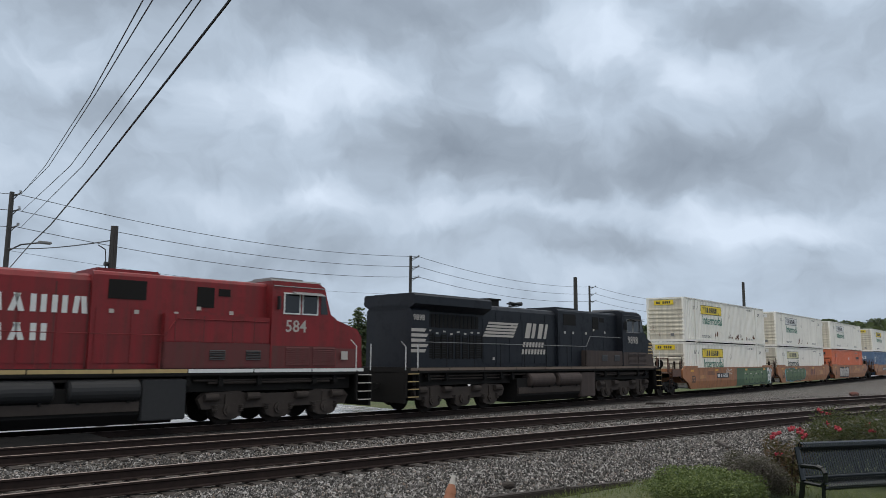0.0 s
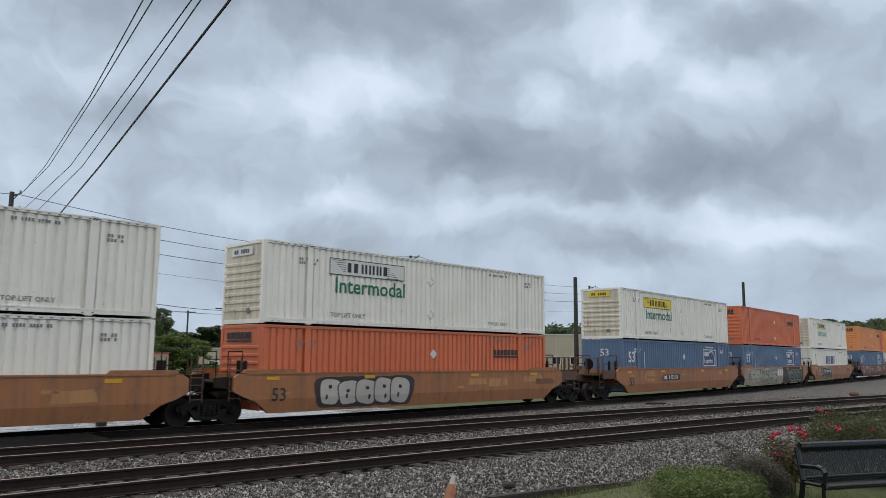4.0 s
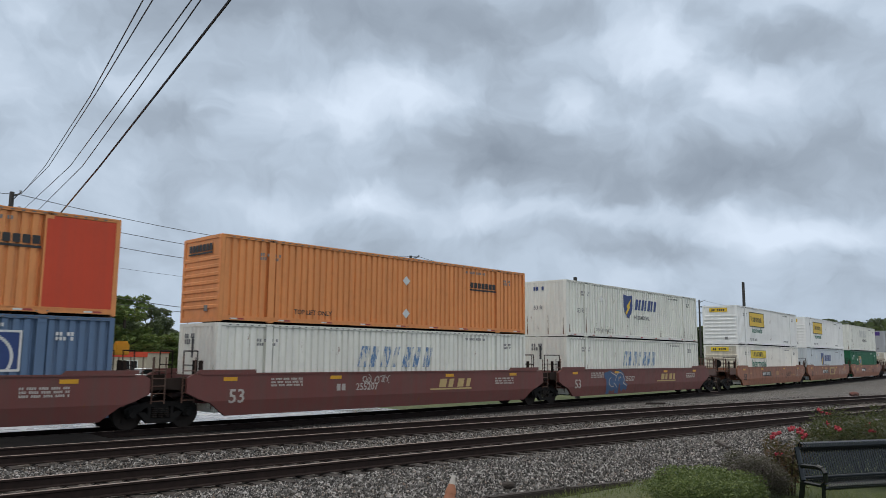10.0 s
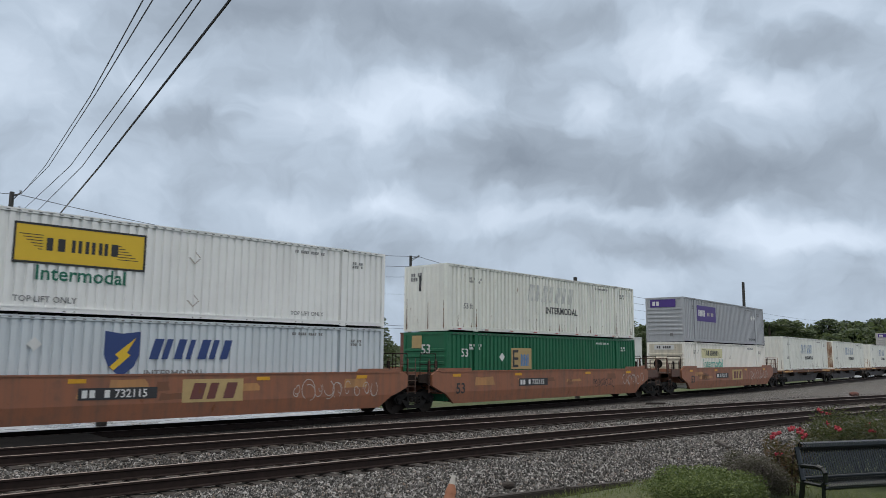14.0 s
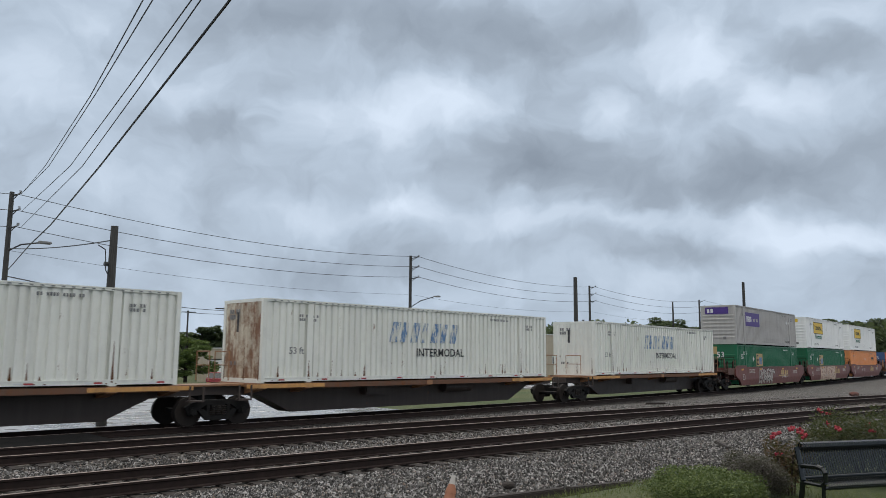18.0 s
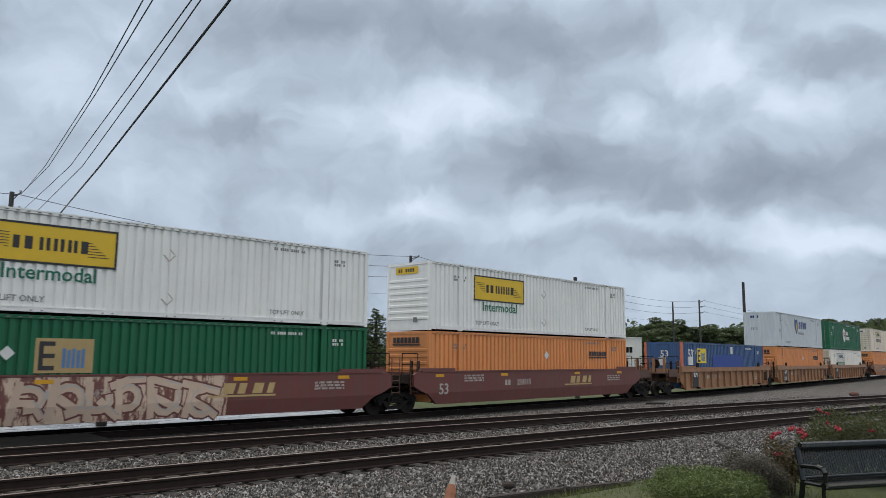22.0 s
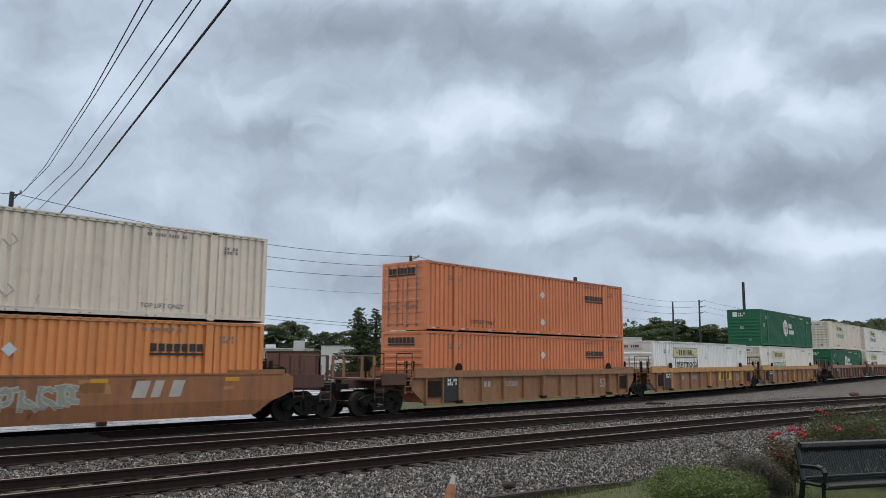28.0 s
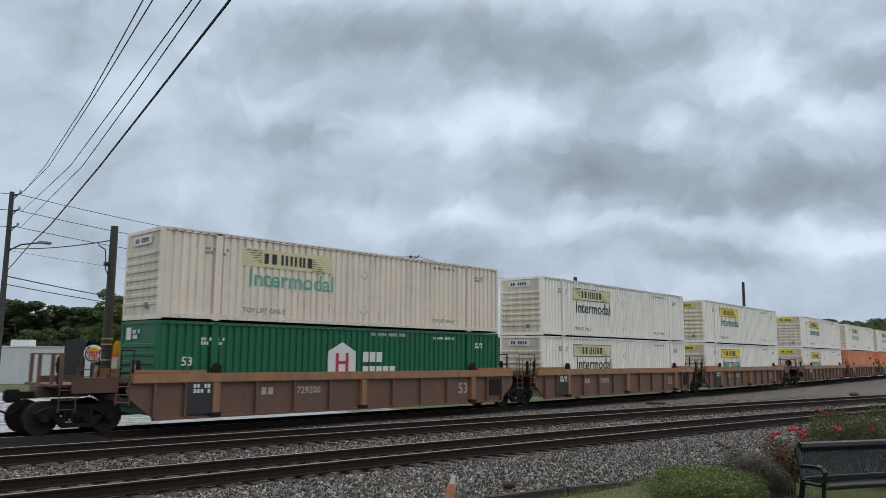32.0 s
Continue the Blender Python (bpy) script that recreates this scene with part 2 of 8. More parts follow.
def shape(key, build):
    """The mesh of that key, built once."""
    if key not in SHAPES:
        bm = bmesh.new()
        build(bm)
        me = bpy.data.meshes.new("mesh")
        bm.to_mesh(me)
        bm.free()
        me.materials.append(None)
        SHAPES[key] = me
    return SHAPES[key]


def put(name, me, mat, parent=None, m=None, label=""):
    """An object on a shared mesh, with a material of its own."""
    ob = new(name, me)
    ob.material_slots[0].link = "OBJECT"
    ob.material_slots[0].material = mat
    if parent is not None:
        ob.parent = parent
    if m is not None:
        ob.matrix_basis = m
    return tagged(ob, label, kind="stuff" if name.endswith(("_marks", "_bar", "_wing")) or name in ("underframe", "well_floor", "spring_nest", "stencil", "word", "length_number", "end_number", "road_number", "rear_number", "car_number", "panel_arc") else "")


def part(name, bm, mat, parent=None, label="", m=None):
    me = bpy.data.meshes.new(name)
    bm.to_mesh(me)
    bm.free()
    me.materials.append(mat)
    ob = new(name, me)
    if parent is not None:
        ob.parent = parent
    if m is not None:
        ob.matrix_basis = m
    return tagged(ob, label)


def smooth(ob, on=True):
    ob.data.shade_smooth() if on else ob.data.shade_flat()
    return ob


def lettering(words, size, thick=0.004, shear=0.0):
    """A mesh of raised words: width along x, upright in z, facing -y, its corner at the lower left."""
    key = ("text", words, size, shear)
    if key not in SHAPES:
        cu = bpy.data.curves.new("words", "FONT")
        cu.body, cu.size, cu.extrude, cu.shear, cu.resolution_u, cu.offset = words, size, thick / 2, shear, 2, size * 0.014
        ob = new("words", cu)
        me = bpy.data.meshes.new_from_object(ob.evaluated_get(bpy.context.evaluated_depsgraph_get()))
        bpy.data.objects.remove(ob)
        me.transform(pose(0, 0, 0, 90, 0, 0))
        me.materials.clear()
        me.materials.append(None)
        SHAPES[key] = me
    return SHAPES[key]


def board(w, h, t=0.006):
    return shape(("board", round(w, 3), round(h, 3), t), lambda bm: block(bm, 0, -t, 0, w, 0, h))


# ---------------------------------------------------------------- the line of the main track
TRACK_Y, LEADS, BEND_FROM, BEND, EASE = 24.478, 0.0039567, 1.70, 0.0034694, 3.42e-5
_arc = np.linspace(-420, 640, 21201)
_s = np.maximum(_arc - BEND_FROM, 0)
# the bend slackens slowly, then runs out into straight track between 50 and 80 m
_k = np.where(_arc < BEND_FROM, 0, np.where(_s < 50, BEND - EASE * _s, (BEND - EASE * 50) * np.clip((80 - _s) / 30, 0, 1)))
_head = LEADS + np.cumsum(_k) * 0.05
_xs = np.concatenate([[0], np.cumsum(np.cos(_head[:-1]))]) * 0.05
_ys = np.concatenate([[0], np.cumsum(np.sin(_head[:-1]))]) * 0.05
_xs, _ys = _xs - _xs[8400], _ys - _ys[8400] + TRACK_Y


def on_line(a):
    """The point of the main track a metres along it."""
    return Vector((np.interp(a, _arc, _xs), np.interp(a, _arc, _ys), 0.0))


def stand(a, base=19.4):
    """The pose of a vehicle whose middle is a metres along, resting on two trucks base metres apart."""
    p, q = on_line(a - base / 2), on_line(a + base / 2)
    d = q - p
    c = (p + q) / 2
    return pose(c.x, c.y, 0, 0, 0, math.degrees(math.atan2(d.y, d.x)))


def near_y(x):
    """How far the two nearer tracks swing towards the viewer."""
    u = min(max(x, -60), 160)
    return -0.0020636 * u * u / 2 - (0.0020636 * 160 * max(x - 160, 0)) + 0.0020636 * 60 * min(x + 60, 0) * -1


RAIL = -0.24   # top of the main track, a little below the nearer ones

V0, ACC = 17.8133, -0.00889


def gone(t):
    """Metres that the train has rolled after t seconds."""
    return V0 * t + ACC * t * t / 2 + 5.459e-4 * t ** 3 - 3.427e-6 * t ** 4


MOVERS = []   # (thing, metres along the track at the start, height, truck base)
SPINNERS = []  # wheelsets


# ---------------------------------------------------------------- containers
CL, CW, CH = 16.154, 2.60, 2.90
HX, HY = CL / 2, CW / 2


def side_wall(bm):
    """Corrugated side panel, at y = 0 facing -y, folded from one sheet."""
    pitch, z0, z1 = 0.277, 0.17, CH - 0.11
    prof = []
    # three bays, each side of the stacking posts left open as a dark slot
    for a, b in ((-HX + 0.15, -6.27), (-5.92, 5.92), (6.27, HX - 0.15)):
        n = round((b - a) / pitch)
        step = (b - a) / n
        prof.append((a, 0.1))
        for i in range(n):
            x = a + i * step
            prof += [(x + 0.012, 0.014), (x + step * 0.58, 0.014), (x + step * 0.65, 0.075), (x + step * 0.93, 0.075)]
        prof += [(b - 0.012, 0.014), (b, 0.1)]
    lo = [bm.verts.new((x, y, z0)) for x, y in prof]
    hi = [bm.verts.new((x, y, z1)) for x, y in prof]
    for i in range(len(prof) - 1):
        bm.faces.new((lo[i], lo[i + 1], hi[i + 1], hi[i]))




def slat_end(bm):
    """End wall pressed into level ribs, at x = 0 facing -x."""
    prof = [(0.06, CH - 0.1), (0.06, 0.15), (0.032, 0.15)]
    for i in range(7):
        z = 0.5 + i * 0.27
        prof += [(0.032, z - 0.07), (-0.004, z - 0.045), (-0.004, z + 0.045), (0.032, z + 0.07)]
    prof.append((0.032, CH - 0.1))
    prism(bm, prof, 1, -HY + 0.1, HY - 0.1)


def ridge_end(bm):
    """End wall pressed into upright corrugations."""
    prof = [(0.06, HY - 0.1), (0.06, -HY + 0.1), (0.032, -HY + 0.1)]
    for i in range(9):
        y = -HY + 0.26 + i * 0.26
        prof += [(0.032, y - 0.09), (0.004, y - 0.05), (0.004, y + 0.05), (0.032, y + 0.09)]
    prof.append((0.032, HY - 0.1))
    prism(bm, prof, 2, 0.15, CH - 0.1)


def door_leaf(bm):
    """One leaf of the doors, pressed into level ribs."""
    prof = [(0.07, CH - 0.1), (0.07, 0.15), (0.02, 0.15)]
    for z in (0.25, 0.72, 1.2, 1.68, 2.16, 2.6):
        prof += [(0.02, z - 0.02), (0.0, z), (0.0, z + 0.1), (0.02, z + 0.12)]
    prof.append((0.02, CH - 0.1))
    prism(bm, prof, 1, 0.02, HY - 0.1)


def lock_rod(bm):
    tube(bm, (-0.03, 0, 0.14), (-0.03, 0, CH - 0.12), 0.018, seg=8)
    for z in (0.2, 0.9, 1.15, 1.9, 2.65):
        block(bm, -0.05, -0.05, z, 0.02, 0.05, z + 0.05)
    block(bm, -0.055, -0.02, 1.0, -0.03, 0.35, 1.05)


def corner_post(bm):
    bevelled(bm, 0, 0, 0.0, 0.15, 0.16, CH, 0.012)


def stack_post(bm):
    block(bm, -0.125, -0.004, 0.02, 0.125, 0.09, CH - 0.0)
    block(bm, -0.10, -0.012, CH - 0.2, 0.10, 0.03, CH - 0.05)


def casting(bm):
    bevelled(bm, -0.09, -0.012, -0.06, 0.09, 0.12, 0.06, 0.01)


def rail_bar(h):
    return lambda bm: (block(bm, -HX + 0.13, -0.008, 0, HX - 0.13, 0.1, h), block(bm, -HX + 0.13, -0.018, h - 0.035, HX - 0.13, -0.008, h))


def roof_sheet(bm):
    prof = [(-HX + 0.03, -0.06), (HX - 0.03, -0.06), (HX - 0.03, -0.02)]
    for i in range(39, -1, -1):
        x = -HX + 0.4 + i * (CL - 0.8) / 39
        prof += [(x + 0.1, -0.02), (x + 0.07, -0.002), (x - 0.07, -0.002), (x - 0.1, -0.02)]
    prof.append((-HX + 0.03, -0.02))
    prism(bm, prof, 1, -HY + 0.03, HY - 0.03)


def badge_diamond(bm):
    prism(bm, [(0, -0.2), (0.2, 0), (0, 0.2), (-0.2, 0)], 1, -0.008, 0.0)


def dashes(bm, n=1, w=0.6, h=0.09, gap=0.035):
    """A row of plain upright bars in place of small writing."""
    k = max(2, int(w / (h * 0.85)))
    for j in range(n):
        for i in range(k):
            if (i * 7 + j * 3) % 5 == 4:
                continue
            block(bm, i * w / k, -0.004, -j * (h + gap), (i + 0.7) * w / k, 0.0, -j * (h + gap) + h)


def bars(n, w, h):
    return shape(("bars", n, round(w, 2), round(h, 3)), lambda bm: dashes(bm, n, w, h))


def on_side(x, z):
    """A place on the near side of a container, in its own space."""
    return pose(x, -HY + 0.008, z)


def on_end(y, z):
    """A place on the end that leads the train, in a container's own space."""
    return pose(-HX - 0.006, y, z, 0, 0, -90)


def slogan(c, x, z, style):
    """Framed maker's panel in plain bars with the word below it."""
    back, rim, word = {"y": ("yellow", "ink", "green"), "g": ("gold", "ink", "green"), "p": ("pale", "mark", "teal"), "w": ("white", "ink", "green"), "k": ("pale", "ink", "forest")}[style]
    w, h = (3.7, 1.14) if style == "g" else (3.8, 0.62)
    e = 0.06 if style == "g" else 0.028
    put("panel", board(w, h), M[back], c, on_side(x, z), "framed panel with plain bars")
    if style in "gwky":
        for a, b, ww, hh in ((0, 0, w, e), (0, h - e, w, e), (0, e, e, h - 2 * e), (w - e, e, e, h - 2 * e)):
            put("panel_edge", board(ww, hh, 0.012), M[rim], c, on_side(x + a, z + b))
    put("panel_bar", shape("hunt_bars", lambda bm: [block(bm, q, -0.012, 0, q + qw, 0, 0.36) for q, qw in ((0.0, 0.17), (0.3, 0.2), (0.68, 0.1), (0.86, 0.1), (1.06, 0.1), (1.24, 0.1), (1.44, 0.1), (1.6, 0.1), (1.8, 0.2))]), M["ink"], c, on_side(x + 0.86, z + h / 2 - 0.18))
    put("panel_wing", shape("wing", lambda bm: [block(bm, 0.1 * i, -0.011, 0.5 - 0.08 * i, 0.62, 0, 0.52 - 0.08 * i) for i in range(6)]), M["ink"], c, on_side(x + 0.14, z + h / 2 - 0.27))
    put("panel_wing", shape("wing2", lambda bm: [block(bm, 0, -0.011, 0.08 * i, 0.62 - 0.1 * i, 0, 0.08 * i + 0.02) for i in range(6)]), M["ink"], c, on_side(x + 2.86, z + h / 2 - 0.27))
    size, dx, dz = (0.58, 0.6, -0.44) if style == "g" else (0.82, 0.25, -0.66)
    put("word", lettering("Intermodal", size), M[word], c, on_side(x + dx, z + dz), "word Intermodal in painted letters")


def shield(bm):
    prism(bm, [(0, 0.55), (0.35, 0.5), (0.7, 0.55), (0.7, 0.05), (0.6, -0.2), (0.35, -0.42), (0.1, -0.2), (0, 0.05)], 1, -0.008, 0)


def shield_stroke(bm):
    prism(bm, [(0.12, -0.2), (0.3, -0.02), (0.22, 0.06), (0.62, 0.42), (0.45, 0.1), (0.52, 0.04), (0.2, -0.28)], 1, -0.014, 0)


def slant_bars(bm, w=2.3, h=0.5, n=5):
    """A leaning row of plain bars of uneven width."""
    for i in range(n):
        x, k = i * w / n, (0.74, 0.5, 0.66, 0.42)[i % 4] * w / n
        prism(bm, [(x, 0), (x + k, 0), (x + k + 0.28 * h, h), (x + 0.28 * h, h)], 1, -0.01, 0)


def rust_patch(c, x, z, w, h, seed):
    rng = random.Random(seed)
    put("rust_patch", shape(("rust", seed), lambda bm: prism(bm, [(w * (0.5 + 0.5 * math.cos(k * math.tau / 14) * rng.uniform(0.45, 1.1)), h * (0.5 + 0.5 * math.sin(k * math.tau / 14) * rng.uniform(0.4, 1.1))) for k in range(14)], 1, -0.003, 0)), M["rust"], c, on_side(x, z))


def lettered(c, brand):
    """The painted marks of each kind of container, as plain shapes, and the words that can be read."""
    if brand in ("jy", "jg", "jp", "jw", "jk"):
        slogan(c, -HX + 2.85, 1.40 if brand[1] == "g" else 1.91, brand[1])
        put("stencil", lettering("TOP LIFT ONLY", 0.24), M["mark"], c, on_side(-HX + 2.95, 0.33))
        put("stencil", lettering("TOP LIFT ONLY", 0.2), M["mark"], c, on_side(HX - 4.3, 0.33))
        put("end_panel", board(1.35, 0.3), M[{"y": "yellow", "g": "gold"}.get(brand[1], "white")], c, on_end(0.75, 2.42))
        put("end_panel_bar", bars(1, 1.0, 0.15), M["ink"], c, on_end(0.58, 2.49) @ pose(0, -0.006, 0))
        for z in (0.62, 2.0):
            put("diamond_outline", shape("diamond_ring", lambda bm: [prism(bm, q, 1, -0.006, 0) for q in ([(0, -0.22), (0.22, 0), (0.17, 0), (0, -0.17)], [(0.02, 0.2), (0.2, 0.02), (0.16, 0.01), (0.02, 0.16)], [(-0.22, 0), (0, -0.22), (0, -0.15), (-0.15, 0)])]), M["fad"], c, on_side(0.1, z))
    elif brand == "sch":
        put("name_bar", shape("schbar", lambda bm: [block(bm, 0.25 * i, -0.008, 0.12, 0.25 * i + 0.2, 0, 0.36) for i in range(7)] and block(bm, -0.02, -0.008, 0, 1.75, 0, 0.07)), M["ink"], c, on_side(HX - 3.9, 1.82), "black name bars with an underline")
        put("stencil", lettering("TOP LIFT ONLY", 0.24), M["ink"], c, on_side(-HX + 2.95, 0.36))
        put("end_bar", shape("schend", lambda bm: [block(bm, 0.23 * i, -0.008, 0.1, 0.23 * i + 0.18, 0, 0.34) for i in range(7)] and block(bm, -0.02, -0.008, 0, 1.6, 0, 0.06)), M["ink"], c, on_end(0.85, 2.3))
        for z in (0.62, 1.95):
            put("diamond_placard", shape("diamond", badge_diamond), M["lg"], c, on_side(0.3, z))
    elif brand == "apl":
        w, h, x, z = 2.2, 1.12, HX - 4.65, 1.35
        for a, b, ww, hh in ((0, 0, w, 0.06), (0, h - 0.06, w, 0.06), (0, 0.06, 0.06, h - 0.12), (w - 0.06, 0.06, 0.06, h - 0.12)):
            put("panel_edge", board(ww, hh, 0.01), M["white"], c, on_side(x + a, z + b))
        put("panel", board(w - 0.14, h - 0.14, 0.005), M["navy"], c, on_side(x + 0.07, z + 0.07))
        put("panel_arc", shape("arc", lambda bm: [block(bm, 0.62 * math.cos(a) - 0.03, -0.012, 0.62 * math.sin(a) - 0.03, 0.62 * math.cos(a) + 0.05, 0, 0.62 * math.sin(a) + 0.05) for a in np.linspace(-0.5, 2.6, 26)]), M["white"], c, on_side(x + 1.35, z + 0.36))
        put("panel_bar", shape("aplbars", lambda bm: [block(bm, 0.25 * i, -0.012, 0, 0.25 * i + 0.19, 0, 0.3) for i in range(3)]), M["white"], c, on_side(x + 0.2, z + 0.66))
        put("word", lettering("Logistics", 0.42), M["white"], c, on_side(x + 0.14, z + 0.22) @ pose(0, -0.009, 0), "white word Logistics")
        put("length_number", lettering("53", 0.85), M["white"], c, on_side(-HX + 0.75, 1.62))
        put("end_number", lettering("53", 0.6), M["white"], c, on_end(0.1, 1.95))
        put("diamond_placard", shape("diamond", badge_diamond), M["lg"], c, on_side(0.3, 1.95))
        put("white_streak", board(0.06, 1.3, 0.005), M["white"], c, on_side(-HX + 2.75, 0.9))
    elif brand in ("swb", "swf", "swi", "swe"):
        mat = {"swb": "navy", "swf": "peel", "swi": "peel", "swe": "ghost"}[brand]
        x, z = {"swb": (-HX + 5.7, 1.42), "swf": (-HX + 5.9, 1.42), "swi": (-HX + 5.8, 1.5), "swe": (-HX + 5.8, 1.62)}[brand]
        put("name_bar", shape("slant_big", lambda bm: slant_bars(bm, 4.0, 0.8, 7)), M[mat], c, on_side(x, z), "slanted name bars, partly peeled")
        if brand in ("swi", "swe"):
            put("word", lettering("INTERMODAL", 0.46), M["ink"], c, on_side(x + 1.5, z - 0.55), "dark word INTERMODAL")
            put("stencil", lettering("53 ft", 0.34), M["mark"], c, on_side(-HX + 1.1, 1.0))
        put("end_mark", bars(2, 0.7, 0.16), M["mark"], c, on_end(0.85, 2.4))
        put("end_mark", board(0.12, 0.7), M["ink"], c, on_end(0.35, 1.75))
        if brand == "swi":
            put("end_mark", bars(1, 0.5, 0.12), M["mark"], c, on_end(0.8, 0.6))
    elif brand in ("shd", "shl"):
        x, z = (-HX + 6.1, 1.75) if brand == "shd" else (-HX + 5.5, 1.75)
        put("shield_emblem", shape("shield", shield), M["navy"], c, on_side(x, z) @ Matrix.Diagonal((1.5, 1, 1.4, 1)), "navy shield emblem")
        put("shield_stroke", shape("stroke", shield_stroke), M["gold"], c, on_side(x, z) @ Matrix.Diagonal((1.5, 1, 1.4, 1)))
        put("name_bar", shape("slant_mid", lambda bm: slant_bars(bm, 2.75, 0.62, 7)), M["navy"], c, on_side(x + 1.35, z - 0.05))
        put("word", lettering("INTERMODAL", 0.32), M["mark"], c, on_side(x + 1.2, z - 0.6))
        put("stencil", lettering("53 ft", 0.34), M["mark"], c, on_side(-HX + 1.1, 1.25))
        put("stencil", lettering("TOP LIFT ONLY", 0.22), M["mark"], c, on_side(-HX + 3.0, 0.33))
        put("end_mark", bars(1, 0.7, 0.2), M["navy"], c, on_end(0.7, 2.4))
        put("end_number", lettering("53 ft", 0.3), M["mark"], c, on_end(0.7, 1.4))
        put("diamond_placard", shape("diamond", badge_diamond), M["white"], c, on_side(-HX + 3.6, 2.1))
    elif brand in ("emp", "emb"):
        x = -HX + (4.5 if brand == "emp" else 2.45)
        z = 1.30 if brand == "emp" else 1.55
        put("panel", board(1.57, 0.97), M["buff" if brand == "emp" else "yellow"], c, on_side(x, z), "square panel with plain blocks")
        put("panel_block", shape("empb", lambda bm: (block(bm, 0, -0.012, 0.1, 0.12, 0, 0.9), [block(bm, 0.12, -0.012, q, 0.42, 0, q + 0.12) for q in (0.1, 0.44, 0.78)])), M["ink"], c, on_side(x + 0.1, z - 0.02))
        put("panel_block", shape("empc", lambda bm: [block(bm, 0.13 * i, -0.012, 0, 0.13 * i + 0.09, 0, 0.55 - 0.05 * (i % 2)) for i in range(5)]), M["sky"], c, on_side(x + 0.72, z + 0.14))
        put("length_number", lettering("53", 0.5 if brand == "emp" else 0.85), M["white"], c, on_side(-HX + 0.95, 1.85))
        put("end_number", lettering("53", 0.6), M["white"], c, on_end(0.2, 1.95))
        if brand == "emp":
            put("end_panel", board(0.6, 0.55), M["buff"], c, on_end(0.75, 2.2))
            put("diamond_placard", shape("diamond", badge_diamond), M["white"], c, on_side(-HX + 3.8, 1.85))
        else:
            put("white_patch", board(0.8, 0.55), M["white"], c, on_side(-HX + 0.95, 1.42))
            put("white_patch", board(0.45, 0.5), M["white"], c, on_side(-HX + 8.7, 2.2))
            put("repaint", board(6.0, 0.85), M["cobalt"], c, on_side(-HX + 5.2, 1.25), "brighter blue repainted patch")
            put("end_patch", board(0.5, 0.5), M["white"], c, on_end(0.3, 1.4))
    elif brand == "hub":
        x, z = -HX + 7.2, 1.6
        put("hexagon_emblem", shape("hexa", lambda bm: prism(bm, [(0, -0.75), (0.65, -0.4), (0.65, 0.4), (0, 0.75), (-0.65, 0.4), (-0.65, -0.4)], 1, -0.008, 0)), M["white"], c, on_side(x, z), "white hexagon emblem")
        put("emblem_bar", shape("hubh", lambda bm: (block(bm, -0.3, -0.014, -0.35, -0.16, 0, 0.35), block(bm, 0.16, -0.014, -0.35, 0.3, 0, 0.35), block(bm, -0.16, -0.014, -0.06, 0.16, 0, 0.06))), M["crim"], c, on_side(x, z))
        put("name_bar", shape("hubb", lambda bm: ([block(bm, 0.34 * i, -0.008, 0.42, 0.34 * i + 0.27, 0, 0.8) for i in range(3)], [block(bm, 0.34 * i, -0.008, -0.1, 0.34 * i + 0.27, 0, 0.26) for i in range(5)])), M["white"], c, on_side(x + 1.0, z - 0.4))
        put("length_number", lettering("53", 0.4), M["white"], c, on_side(-HX + 0.85, 1.5))
        put("end_number", lettering("53", 0.3), M["white"], c, on_end(0.3, 1.35))
        put("end_emblem", board(0.35, 0.4), M["white"], c, on_end(0.85, 2.3))
        put("end_name_bar", bars(2, 0.55, 0.13), M["white"], c, on_end(0.4, 2.5))
        put("stencil", bars(1, 1.8, 0.13), M["fad"], c, on_side(-HX + 8.6, 2.62))
    elif brand == "fdx":
        put("panel", board(3.4, 1.05), M["purple"], c, on_side(-HX + 2.3, 1.42), "purple panel with white bars")
        put("panel_bar", shape("fxb", lambda bm: [block(bm, 0.24 * i, -0.012, 0, 0.24 * i + 0.18, 0, 0.42) for i in range(5)]), M["white"], c, on_side(-HX + 2.55, 1.75))
        put("panel_bar", bars(1, 1.2, 0.24), M["fad"], c, on_side(-HX + 4.1, 1.8) @ pose(0, -0.008, 0))
        put("end_panel", board(1.75, 0.5), M["purple"], c, on_end(0.95, 2.25))
        put("end_panel_bar", bars(1, 0.8, 0.28), M["white"], c, on_end(0.8, 2.35) @ pose(0, -0.006, 0))
        for x in (HX - 2.9, HX - 2.3):
            put("diamond_placard", shape("diamond", badge_diamond), M["white"], c, on_side(x, 2.05))
        put("stencil", lettering("TOP LIFT ONLY", 0.22), M["ink"], c, on_side(HX - 3.7, 0.33))
    put("stencil_bar", bars(2, 0.85, 0.1), M["white" if brand in ("apl", "emp", "emb", "hub") else "mark"], c, on_side(-HX + 1.5, 2.3))
    put("stencil_bar", bars(1, 1.3, 0.1), M["white" if brand in ("apl", "emp", "emb", "hub") else "mark"], c, on_side(HX - 4.2, 2.56))
    put("stencil_bar", bars(2, 0.5, 0.1), M["white" if brand in ("apl", "emp", "emb", "hub") else "mark"], c, on_side(HX - 1.6, 2.35))


